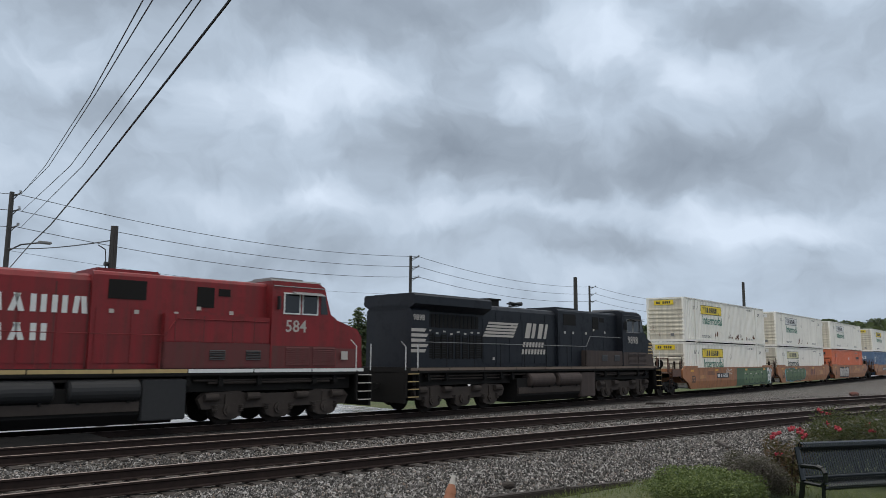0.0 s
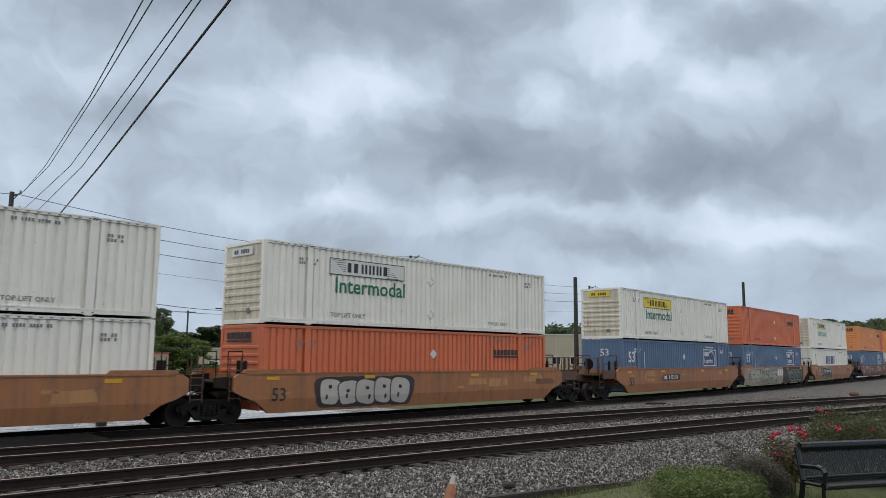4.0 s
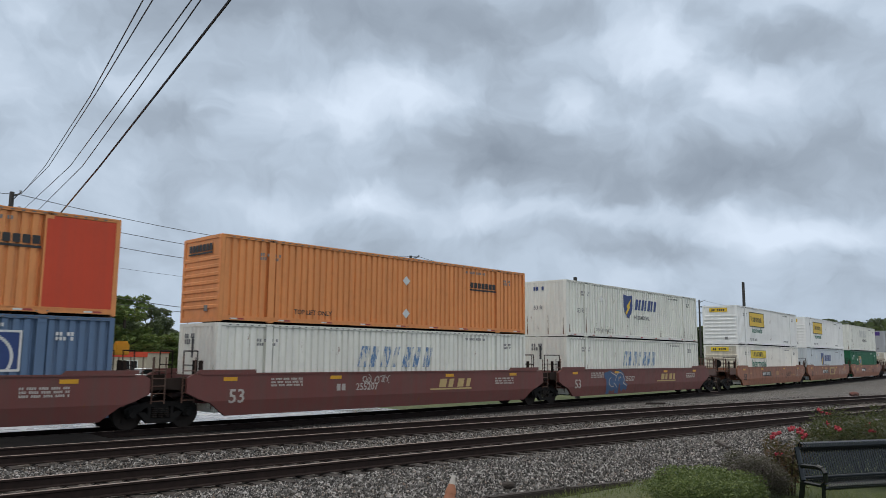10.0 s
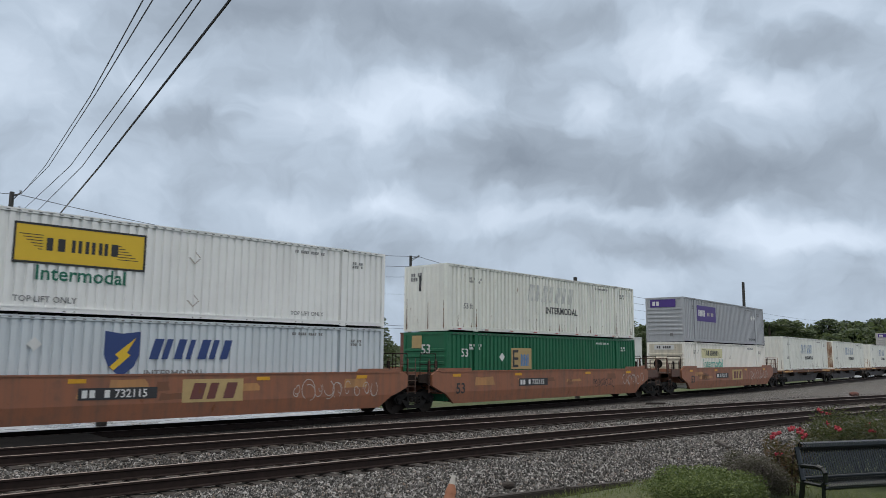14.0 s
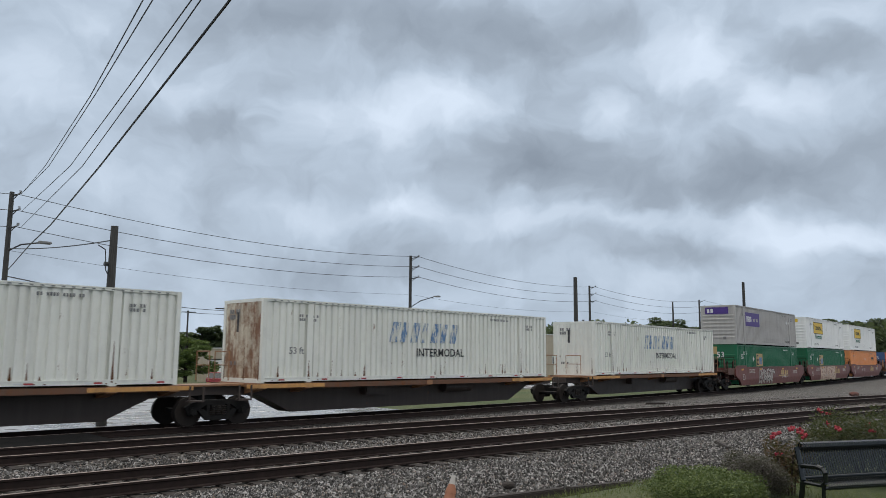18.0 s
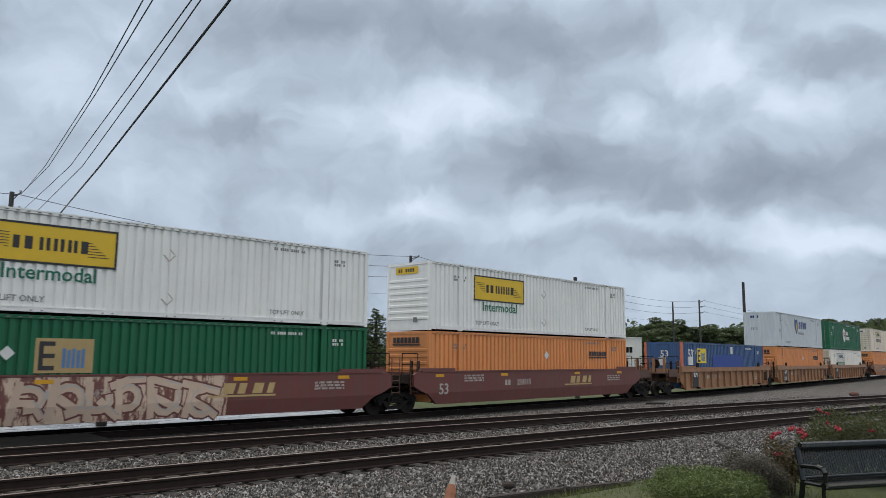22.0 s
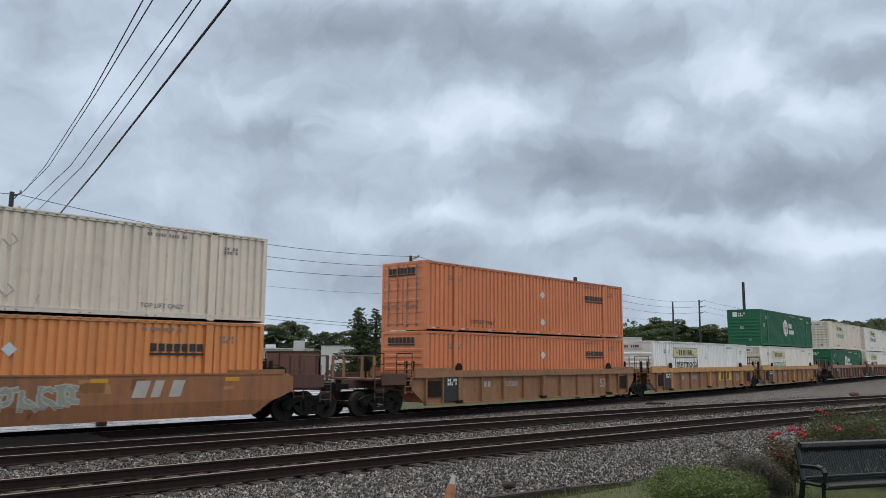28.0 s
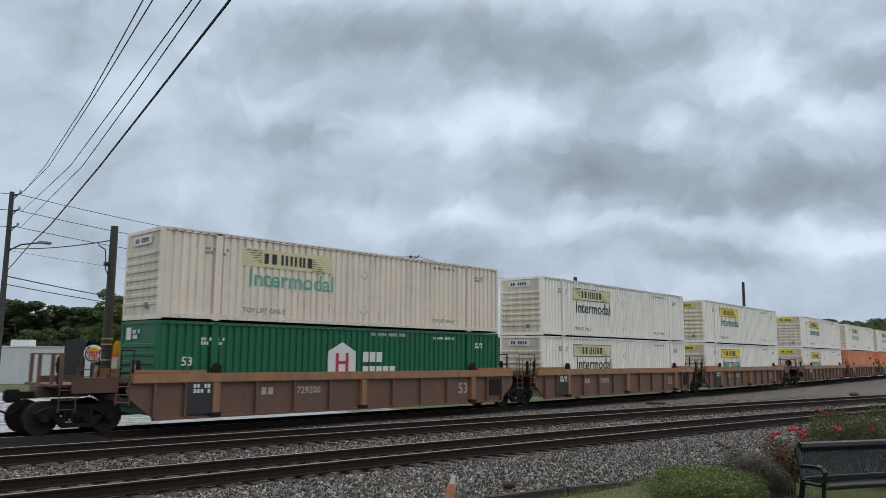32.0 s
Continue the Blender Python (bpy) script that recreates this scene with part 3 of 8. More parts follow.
LABELS = {
    "jbc": "cream-stained corrugated freight container with pale panel",
    "jb": "aged off-white corrugated freight container", "jbw": "clean white corrugated freight container", "sw": "weathered cream-white freight container with faded marks",
    "lg": "pale blue-grey corrugated freight container", "fx": "mid-grey corrugated freight container with purple panel", "fb": "warm grey corrugated freight container with purple panel",
    "bl": "faded blue corrugated freight container, white numbers", "eb": "deep blue freight container with orange corner posts", "or": "orange corrugated freight container with black bars",
    "ro": "red-orange corrugated freight container with black bars", "so": "salmon-orange corrugated freight container with black bars", "gr": "dark green corrugated freight container with white marks",
}


def container(a, z, colour, brand, end="slat", tail=None, posts=None, on_top=True, rusty=0):
    """One 53-foot freight container: panels, posts, rails, castings, ends and marks."""
    c = tagged(new("freight_container"), LABELS[colour] + (", stacked on top" if on_top else ", riding low"), "container", "containers of the train")
    mat = M[colour]
    pm = M[posts] if posts else mat
    wall = shape("side_wall", side_wall)
    put("side_panel", wall, mat, c, pose(0, -HY, 0))
    put("side_panel", wall, mat, c, pose(0, HY, 0, 0, 0, 180))
    if tail:
        put("repainted_panel", shape("tail", lambda bm: block(bm, HX - 2.05, -0.006, 0.18, HX - 0.15, 0.002, CH - 0.12)), M[tail], c, pose(0, -HY, 0), "bright red repainted end panel")
    put("end_wall", shape("ridge_end", ridge_end), mat, c, pose(HX, 0, 0, 0, 0, 180))
    if end == "door":
        for s in (1, -1):
            d = put("door", shape(("door", s), lambda bm: (door_leaf(bm), mirror(bm) if s < 0 else None)), mat, c, pose(-HX, 0, 0))
            for y in (0.3, 0.85):
                put("lock_rod", shape("lock_rod", lock_rod), M["mark"], d, pose(0, s * y, 0))
    else:
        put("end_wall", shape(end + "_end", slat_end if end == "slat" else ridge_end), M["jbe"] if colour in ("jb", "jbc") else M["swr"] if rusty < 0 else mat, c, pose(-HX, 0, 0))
        if end == "slat":
            put("end_vent", board(0.22, 0.2, 0.01), M["mark"], c, on_end(-0.35, 0.35))
    for sx in (0, 1):
        for sy in (0, 1):
            put("corner_post", shape(("post", sx, sy), lambda bm: bevelled(bm, (HX - 0.15 if sx else -HX), (-HY if not sy else HY - 0.16), 0.0, (-HX + 0.15 if not sx else HX), (-HY + 0.16 if not sy else HY), CH, 0.012)), pm, c)
    for x in (-6.096, 6.096):
        for s in (0, 180):
            put("stacking_post", shape("stack_post", stack_post), mat, c, pose(x, -HY if not s else HY, 0, 0, 0, s))
            put("corner_casting", shape("casting", casting), M["black"] if s == 0 and z > 2 else mat, c, pose(x, -HY if not s else HY, CH - 0.05, 0, 0, s))
            put("corner_casting", shape("casting", casting), mat, c, pose(x, -HY if not s else HY, 0.06, 0, 0, s))
    for s in (0, 180):
        put("bottom_rail", shape("brail", rail_bar(0.15)), mat, c, pose(0, -HY if not s else HY, 0.05, 0, 0, s))
        put("top_rail", shape("trail", rail_bar(0.1)), mat, c, pose(0, -HY if not s else HY, CH - 0.1, 0, 0, s))
    put("roof", shape("roof", roof_sheet), mat, c, pose(0, 0, CH))
    for up, low in ((CH - 0.075, 0), (0.075, 1)):
        put("rail_slot_bar", shape(("slots", low), lambda bm: [block(bm, -HX + 0.4 + i * 0.277, -0.0205, 0, -HX + 0.4 + i * 0.277 + (0.05 if low else 0.09), -0.017, 0.03) for i in range(56) if not (low and i % 7 > 1)]), M["rust" if colour in ("jb", "sw") and low else "mark"], c, pose(0, -HY, up))
    put("underframe", shape("under", lambda bm: [block(bm, -HX + 0.2 + i * 0.6, -HY + 0.1, 0.03, -HX + 0.3 + i * 0.6, HY - 0.1, 0.16) for i in range(27)]), M["truck"], c)
    for x, s in ((-HX, 0), (HX, 180)):
        put("header", shape("ehead", lambda bm: block(bm, 0, -HY + 0.16, CH - 0.11, 0.08, HY - 0.16, CH)), mat, c, pose(x, 0, 0, 0, 0, s))
        put("end_sill", shape("esill", lambda bm: block(bm, 0, -HY + 0.16, 0.0, 0.08, HY - 0.16, 0.15)), mat, c, pose(x, 0, 0, 0, 0, s))
    lettered(c, brand)
    if colour in ("sw", "or", "so", "ro"):
        # strips of red and white reflecting tape along the lower rail
        for i in range(9):
            for k in (0, 1):
                put("reflecting_tape", board(0.24, 0.05, 0.004), M["tapered" if k else "tapewhite"], c, pose(-HX + 0.45 + i * 1.85 + k * 0.25, -HY - 0.009, 0.08))
    if colour == "sw":
        drip = shape("drip", lambda bm: prism(bm, [(-0.3, 0), (0.35, 0), (0.5, 0.12), (0.25, 0.4), (0.12, 1.0), (-0.08, 1.0), (-0.2, 0.45), (-0.45, 0.15)], 1, -0.003, 0))
        rng = random.Random(int(a))
        for x in (-6.12, 6.08):
            put("rust_run", drip, M["rust"], c, pose(x, -HY - 0.005, 0.1) @ Matrix.Diagonal((0.09, 1, rng.uniform(0.5, 1.5), 1)))
        for k in range(13):
            put("rust_run", drip, M["rust"], c, pose(rng.uniform(-HX + 0.3, HX - 0.3), -HY + 0.013, 0.19) @ Matrix.Diagonal((rng.uniform(0.03, 0.11), 1, rng.uniform(0.12, 0.5), 1)))
        for y in (1.1, -0.2, -1.12):
            put("rust_run", drip, M["rust"], c, on_end(y, 0.1) @ Matrix.Diagonal((0.06, 1, rng.uniform(0.5, 1.5), 1)))
    if rusty > 0:
        for k in range(rusty):
            rng = random.Random(k * 3 + rusty)
            rust_patch(c, -HX + 4.6 + rng.uniform(0, 9.5), 0.22 + rng.uniform(0, 0.2), rng.uniform(0.1, 0.42), rng.uniform(0.15, 0.5), k + 100 * rusty)
    MOVERS.append((c, a, z, 19.4))
    return c


# ---------------------------------------------------------------- rail cars
def wheelset(bm):
    tube(bm, (0, -0.75, 0), (0, 0.75, 0), 0.085, seg=10)
    for y in (-0.76, 0.76):
        tube(bm, (0, y - 0.065, 0), (0, y + 0.065, 0), 0.46, seg=28)
        tube(bm, (0, y - 0.09 * (1 if y > 0 else -1) - 0.015, 0), (0, y - 0.09 * (1 if y > 0 else -1) + 0.015, 0), 0.485, seg=28)
        tube(bm, (0, y, 0), (0, y + 0.11 * (1 if y > 0 else -1), 0), 0.13, seg=14)
        for k in range(4):
            a = k * math.pi / 2
            tube(bm, (0.26 * math.cos(a), y, 0.26 * math.sin(a)), (0.26 * math.cos(a), y + 0.085 * (1 if y > 0 else -1), 0.26 * math.sin(a)), 0.05, seg=8)


def side_frame(bm):
    """Cast truck frame: arched beam with two window openings and journal boxes."""
    prism(bm, [(-1.15, 0.62), (-0.95, 0.75), (-0.4, 0.84), (0.4, 0.84), (0.95, 0.75), (1.15, 0.62), (1.1, 0.5), (0.72, 0.52), (0.45, 0.68), (-0.45, 0.68), (-0.72, 0.52), (-1.1, 0.5)], 1, -0.08, 0.08)
    prism(bm, [(-0.72, 0.52), (-0.5, 0.54), (-0.3, 0.34), (0.3, 0.34), (0.5, 0.54), (0.72, 0.52), (0.42, 0.2), (-0.42, 0.2)], 1, -0.08, 0.08)
    for x in (-0.36, 0.36):
        block(bm, x - 0.05, -0.075, 0.3, x + 0.05, 0.075, 0.7)
    for x in (-0.9, 0.9):
        bevelled(bm, x - 0.15, -0.11, 0.36, x + 0.15, 0.1, 0.66, 0.03)
        tube(bm, (x, -0.16, 0.48), (x, -0.1, 0.48), 0.1, seg=12)


def springs(bm):
    for x in (-0.2, 0.0, 0.2):
        for k in range(5):
            tube(bm, (x, -0.05, 0.37 + k * 0.06), (x, -0.05, 0.40 + k * 0.06), 0.085, seg=10)


def truck(car, x):
    """A two-axle truck under a car."""
    t = put("truck", shape("bolster", lambda bm: (block(bm, -0.22, -1.1, 0.5, 0.22, 1.1, 0.78), block(bm, -0.3, -0.3, 0.78, 0.3, 0.3, 0.95), block(bm, -1.0, -0.5, 0.42, -0.93, 0.5, 0.52), block(bm, 0.93, -0.5, 0.42, 1.0, 0.5, 0.52))), M["truck"], car, pose(x, 0, RAIL), "dusty black cast-steel truck")
    for s in (-1, 1):
        put("side_frame", shape("side_frame", side_frame), M["truck"], t, pose(0, s * 1.02, 0, 0, 0, 0 if s < 0 else 180))
        put("spring_nest", shape("springs", springs), M["wheel"], t, pose(0, s * 1.02, 0, 0, 0, 0 if s < 0 else 180))
    for dx in (-0.9, 0.9):
        w = put("wheelset", shape("wheelset", wheelset), M["wheel"], t, None, "rusty steel wheels on an axle")
        w.matrix_parent_inverse = pose(dx, 0, 0.46)
        SPINNERS.append((w, 0.46))
    return t


def ladder(bm, w=0.4, z0=0.55, z1=1.95, rungs=5):
    for x in (0, w):
        tube(bm, (x, 0, z0), (x, 0, z1), 0.02, seg=6)
    for i in range(rungs):
        z = z0 + 0.08 + i * (z1 - z0 - 0.5) / (rungs - 1)
        tube(bm, (0, 0, z), (w, 0, z), 0.016, seg=6)


def hand_rail(bm):
    bent(bm, [(0, 0, 1.2), (0, 0, 2.15), (0, 0.9, 2.15), (0, 0.9, 1.2)], 0.02, 6)
    tube(bm, (0, 0, 1.7), (0, 0.9, 1.7), 0.016, seg=6)


def coupler(bm):
    block(bm, 0, -0.09, 0.75, 0.55, 0.09, 0.95)
    bevelled(bm, 0.45, -0.17, 0.66, 0.85, 0.17, 1.02, 0.05)
    bent(bm, [(0.2, -0.3, 0.7), (0.35, -0.33, 0.42), (0.62, -0.3, 0.3), (0.85, -0.25, 0.42)], 0.03, 6)


def end_gear(car, s, mat, style):
    """What stands at one end of a car: platform, ladder, hand rails and posts; s is the end, -1 leading or 1 trailing."""
    def at(x, y=0.0, z=0.0, turn=0):
        return pose(s * x, y, z, 0, 0, turn)
    put("end_platform", shape("platform", lambda bm: (block(bm, -0.62, -1.25, 1.12, 0.62, 1.25, 1.18), block(bm, -0.7, -0.32, 0.82, 0.7, 0.32, 1.11))), M["gear"], car, at(9.05))
    put("end_ladder", shape("ladder", ladder), M["endgear"] if style == "smooth" else mat, car, at(9.25, -1.42, 0, 0))
    put("end_ladder", shape("ladder", ladder), M["endgear"], car, at(9.25, 1.42, 0, 0))
    put("hand_rail", shape("hand_rail", hand_rail), M["gear"], car, at(8.72, -1.28))
    put("hand_rail", shape("hand_rail", hand_rail), M["gear"], car, at(8.72, 0.4))
    for y in (-1.1, -0.7):
        put("post", shape("gpost", lambda bm: bevelled(bm, -0.06, -0.05, 1.15, 0.06, 0.05, 1.85, 0.012)), M["gear"], car, at(8.5, y))
    put("brake_pipe", shape("hose", lambda bm: bent(bm, [(0, -0.5, 1.05), (0.3, -0.5, 0.75), (0.7, -0.45, 0.7), (1.0, -0.5, 1.0)], 0.025, 6)), M["black"], car, at(9.0))


CREASE, LEAN = 0.57, 0.16   # the lower half of a smooth side leans in under the upper


def drape(car):
    """Lays the painted marks of a smooth-sided car over the crease of its side."""
    for ob in list(car.children):
        if not ob.name.startswith(("spray", "paint_patch", "emblem_bar", "stencil_bar", "car_number", "number_", "length_number")):
            continue
        bm = bmesh.new()
        bm.from_mesh(ob.data)
        bm.transform(ob.matrix_basis)
        bmesh.ops.bisect_plane(bm, geom=bm.verts[:] + bm.edges[:] + bm.faces[:], plane_co=(0, 0, CREASE), plane_no=(0, 0, 1))
        for v in bm.verts:
            v.co.y += LEAN * max(0, CREASE - v.co.z)
        me = bpy.data.meshes.new("mesh")
        bm.to_mesh(me)
        bm.free()
        mat = ob.material_slots[0].material
        me.materials.append(mat)
        ob.data = me
        ob.matrix_basis = Matrix.Identity(4)
        ob.material_slots[0].link = "OBJECT"
        ob.material_slots[0].material = mat


def well_side(bm):
    outline = [(-8.95, 1.42), (8.95, 1.42), (9.15, 1.3), (9.15, 0.85), (8.75, 0.66), (8.3, 0.5), (7.75, 0.09), (-7.75, 0.09), (-8.3, 0.5), (-8.75, 0.66), (-9.15, 0.85), (-9.15, 1.3)]
    prism(bm, outline, 1, -0.06, 0.06)
    bmesh.ops.bisect_plane(bm, geom=bm.verts[:] + bm.edges[:] + bm.faces[:], plane_co=(0, 0, CREASE), plane_no=(0, 0, 1))
    for v in bm.verts:
        v.co.y += LEAN * max(0, CREASE - v.co.z)


def rib_side(bm):
    outline = [(-8.85, 1.20), (8.85, 1.20), (8.95, 0.95), (8.85, 0.72), (8.1, 0.13), (-8.1, 0.13), (-8.85, 0.72), (-8.95, 0.95)]
    prism(bm, outline, 1, 0.06, 0.11)
    block(bm, -8.1, -0.03, 0.05, 8.1, 0.13, 0.13)


NUMBERS = {0: "767538", 1: "767538", 2: "767538", 3: "732154", 4: "732154", 5: "732154", 16: "254315", 17: "254315", 18: "254315", 22: "471902"}


def well_car(unit, a, style, paintwork, tail_truck=False, first=True):
    """One unit of a well car; its trucks, side sills, floor, ends and ladders."""
    mat, top = M["rib" if paintwork == "rib2" else paintwork], M[{"rib2": "chord", "rib3": "rib"}.get(paintwork, paintwork)]
    words = {"ttx": "ochre-brown smooth-sided well car with grime and painted tags", "ttx2": "ochre-red smooth-sided well car with grime and stencils", "bn": "maroon smooth-sided well car with faded yellow marks", "rib": "faded brown well car with upright ribs along its sides", "rib2": "brown ribbed well car with a worn yellow top edge", "rib3": "dark rusty ribbed well car with a lighter top edge"}[paintwork]
    car = tagged(new("well_car"), words, "rail car", "rail cars of the train")
    for s in (0, 180):
        y = -1.46 if not s else 1.46
        if style == "smooth":
            put("side_sill", shape("well_side", well_side), mat, car, pose(0, y, 0, 0, 0, s))
            put("top_chord", shape("chord_s", lambda bm: bevelled(bm, -8.7, -0.085, 1.385, 8.7, 0.1, 1.45, 0.012)), top, car, pose(0, y, 0, 0, 0, s))
            for x in (-7.75, 7.75):
                put("guide_plate", shape("guide", lambda bm: prism(bm, [(-1.1, 1.44), (1.05, 1.44), (1.05, 1.56), (-0.98, 1.56)], 1, -0.065, 0.03)), mat, car, pose(x, y, 0, 0, 0, s))
                put("end_shroud", shape("shroud", lambda bm: prism(bm, [(8.3, 1.38), (9.75, 1.30), (9.75, 0.98), (9.35, 0.95), (8.75, 0.62), (8.3, 0.5)], 1, -0.05, 0.05)), M["gear"], car, pose(0, y * 0.9, 0, 0, 0, 0 if x > 0 else 180))
        else:
            put("side_sill", shape("rib_side", rib_side), mat, car, pose(0, y, 0, 0, 0, s))
            put("top_chord", shape("chord_r", lambda bm: bevelled(bm, -8.8, -0.09, 1.17, 8.8, 0.12, 1.46, 0.015)), top, car, pose(0, y, 0, 0, 0, s))
            close = 19 <= unit <= 21   # one kind of car has its ribs closer together
            for x in [-8.1, -7.1, 7.1, 8.1] + ([1.22 * k for k in range(-4, 5)] if close else [-4.57, -3.05, -1.52, 1.52, 3.05, 4.57]):
                put("rib", shape("rib", lambda bm: block(bm, -0.045, -0.06, 0.132, 0.045, 0.065, 1.17)), mat, car, pose(x, y, 0, 0, 0, s))
            for x in (-6.1, 6.1) if close else (-6.1, 0.0, 6.1):
                put("bracket", shape("bracket", lambda bm: bevelled(bm, -0.12, -0.13, 0.22, 0.12, 0.06, 1.16, 0.015)), top, car, pose(x, y, 0, 0, 0, s))
                put("bracket_foot", shape("bfoot", lambda bm: bevelled(bm, -0.2, -0.12, 0.1, 0.2, 0.06, 0.215, 0.02)), M["gear"], car, pose(x, y, 0, 0, 0, s))
            for x in (-6.1, 6.1):
                put("stop_ear", shape("ear", lambda bm: prism(bm, [(-0.17, 1.462), (0.17, 1.462), (0.17, 1.66), (0.08, 1.76), (-0.05, 1.76), (-0.17, 1.6)], 1, -0.06, 0.04)), M["gear"], car, pose(x, y, 0, 0, 0, s))
            for x in (-7.6, 7.6):
                put("end_rail_cap", shape("ecap", lambda bm: bevelled(bm, -1.15, -0.06, 1.462, 1.15, 0.06, 1.56, 0.012)), top, car, pose(x, y, 0, 0, 0, s))
                if not (x < 0 and (close or unit > 25)):
                    put("equipment_panel", shape("eqp", lambda bm: block(bm, -0.38, -0.03, 0.4, 0.38, 0.055, 1.05)), M["gear"], car, pose(x, y, 0, 0, 0, s))
    put("well_floor", shape("well_floor", lambda bm: [block(bm, -7.2 + i * 2.3, -1.28, 0.1, -6.6 + i * 2.3, 1.28, 0.185) for i in range(7)]), M["truck"], car)
    for s in (-1, 1):
        put("bulkhead", shape("bulk", lambda bm: block(bm, -0.06, -1.36, 0.5, 0.06, 1.36, 1.38)), mat, car, pose(s * 8.42, 0, 0))
        end_gear(car, s, mat, style)
    truck(car, -10.15 if first else -9.75)
    close_ribs = 19 <= unit <= 21
    for s in ((-1,) if first else ()) + ((1,) if tail_truck else ()):
        put("draft_sill", shape("draft", lambda bm: (bevelled(bm, 9.6, -0.36, 0.78, 11.05, 0.36, 1.12, 0.02), block(bm, 9.6, -1.3, 1.1, 10.9, 1.3, 1.17), block(bm, 9.2, -1.44, 0.92, 10.5, -1.36, 1.36), block(bm, 9.2, 1.36, 0.92, 10.5, 1.44, 1.36))), M["endgear"], car, pose(0, 0, 0, 0, 0, 0 if s > 0 else 180))
        for y in (-1.25, -0.55, 0.55, 1.25):
            k = 1.7 if close_ribs else 1.0
            put("end_post", shape(("epost", k), lambda bm: bevelled(bm, -0.05 * k, -0.04 * k, 1.15, 0.05 * k, 0.04 * k, 2.05, 0.01)), M["endgear"] if style == "smooth" else mat, car, pose(s * 10.75, y, 0))
        put("end_rail", shape("erail", lambda bm: tube(bm, (0, -1.25, 2.03), (0, 1.25, 2.03), 0.025, seg=8)), M["endgear"], car, pose(s * 10.75, 0, 0))
        put("corner_step", shape("cstep", lambda bm: (ladder(bm, 0.45, 0.4, 1.7, 4))), M["endgear"], car, pose(s * 10.6 - 0.2, -1.36, 0))
    if tail_truck:
        truck(car, 10.15)
        put("coupler", shape("coupler", coupler), M["truck"], car, pose(10.95, 0, 0))
        put("air_tank", shape("tank", lambda bm: tube(bm, (0, -0.5, 1.45), (0, 0.5, 1.45), 0.2, seg=14)), M["truck"], car, pose(9.3, 0, 0))
    if first:
        put("coupler", shape("coupler", coupler), M["truck"], car, pose(-10.95, 0, 0, 0, 0, 180))
        put("brake_wheel", shape("bwheel", lambda bm: (tube(bm, (0, 0, 1.7), (0.04, 0, 1.7), 0.28, seg=16), tube(bm, (0, 0, 1.1), (0, 0, 1.7), 0.04, seg=8))), M["truck"], car, pose(-10.6, -0.6, 0))
    # painted marks
    side = lambda x, z, y=-1.546: pose(x, y, z)
    rib = style != "smooth"
    put("length_number", lettering("53", 0.62), M["ink" if paintwork in ("ttx", "ttx2") else "fad"], car, side(-7.7 if not rib else 5.3, 0.5, -1.524 if not rib else -1.404))
    for x in (-7.9, -3.6, 2.4, 6.6):
        put("reflector", board(0.5, 0.12), M["reflect"], car, side(x, 1.2, -1.526 if not rib else -1.404))
    if paintwork == "bn":
        put("emblem_bar", shape("bnbar", lambda bm: (slant_bars(bm, 2.2, 0.34, 4), block(bm, -0.5, -0.01, -0.1, 2.0, 0, -0.04))), M["buff"], car, side(2.0, 0.78, -1.523), "faded yellow slanted bars")
        put("stencil_bar", bars(1, 0.7, 0.24), M["fad"], car, side(-3.3, 0.78, -1.523))
        put("car_number", lettering(NUMBERS.get(unit, "255207"), 0.36), M["fad"], car, side(-2.4, 0.78, -1.523))
        put("stencil_bar", bars(3, 1.3, 0.07), M["fad"], car, side(5.6, 1.05, -1.523))
        put("stencil_bar", bars(3, 1.3, 0.07), M["fad"], car, side(-6.1, 1.2, -1.523))
    elif not rib and unit not in (1, 2, 4):
        put("number_board", board(2.3, 0.34), M["ink"], car, side(-3.3, 0.72, -1.523))
        put("number_bar", bars(1, 0.85, 0.22), M["white"], car, side(-3.2, 0.78, -1.531))
        put("car_number", lettering(NUMBERS.get(unit, "732115"), 0.33), M["white"], car, side(-2.28, 0.78, -1.531))
    elif rib:
        put("data_panel", board(1.0, 1.0), M["ink"], car, side(-7.08, 0.2, -1.53))
        put("data_bar", bars(2, 0.6, 0.12), M["white"], car, side(-6.88, 1.0, -1.54))
        if unit == 20:
            put("stencil", lettering("125T", 0.37), M["white"], car, side(-7.04, 0.32, -1.54))
        put("number_bar", bars(1, 0.8, 0.24), M["fad"], car, side(-4.35, 0.72, -1.402))
        put("car_number", lettering(NUMBERS.get(unit, "729200"), 0.34), M["fad"], car, side(-2.92, 0.72, -1.402))
    MOVERS.append((car, a, 0.0, 19.4))
    return car


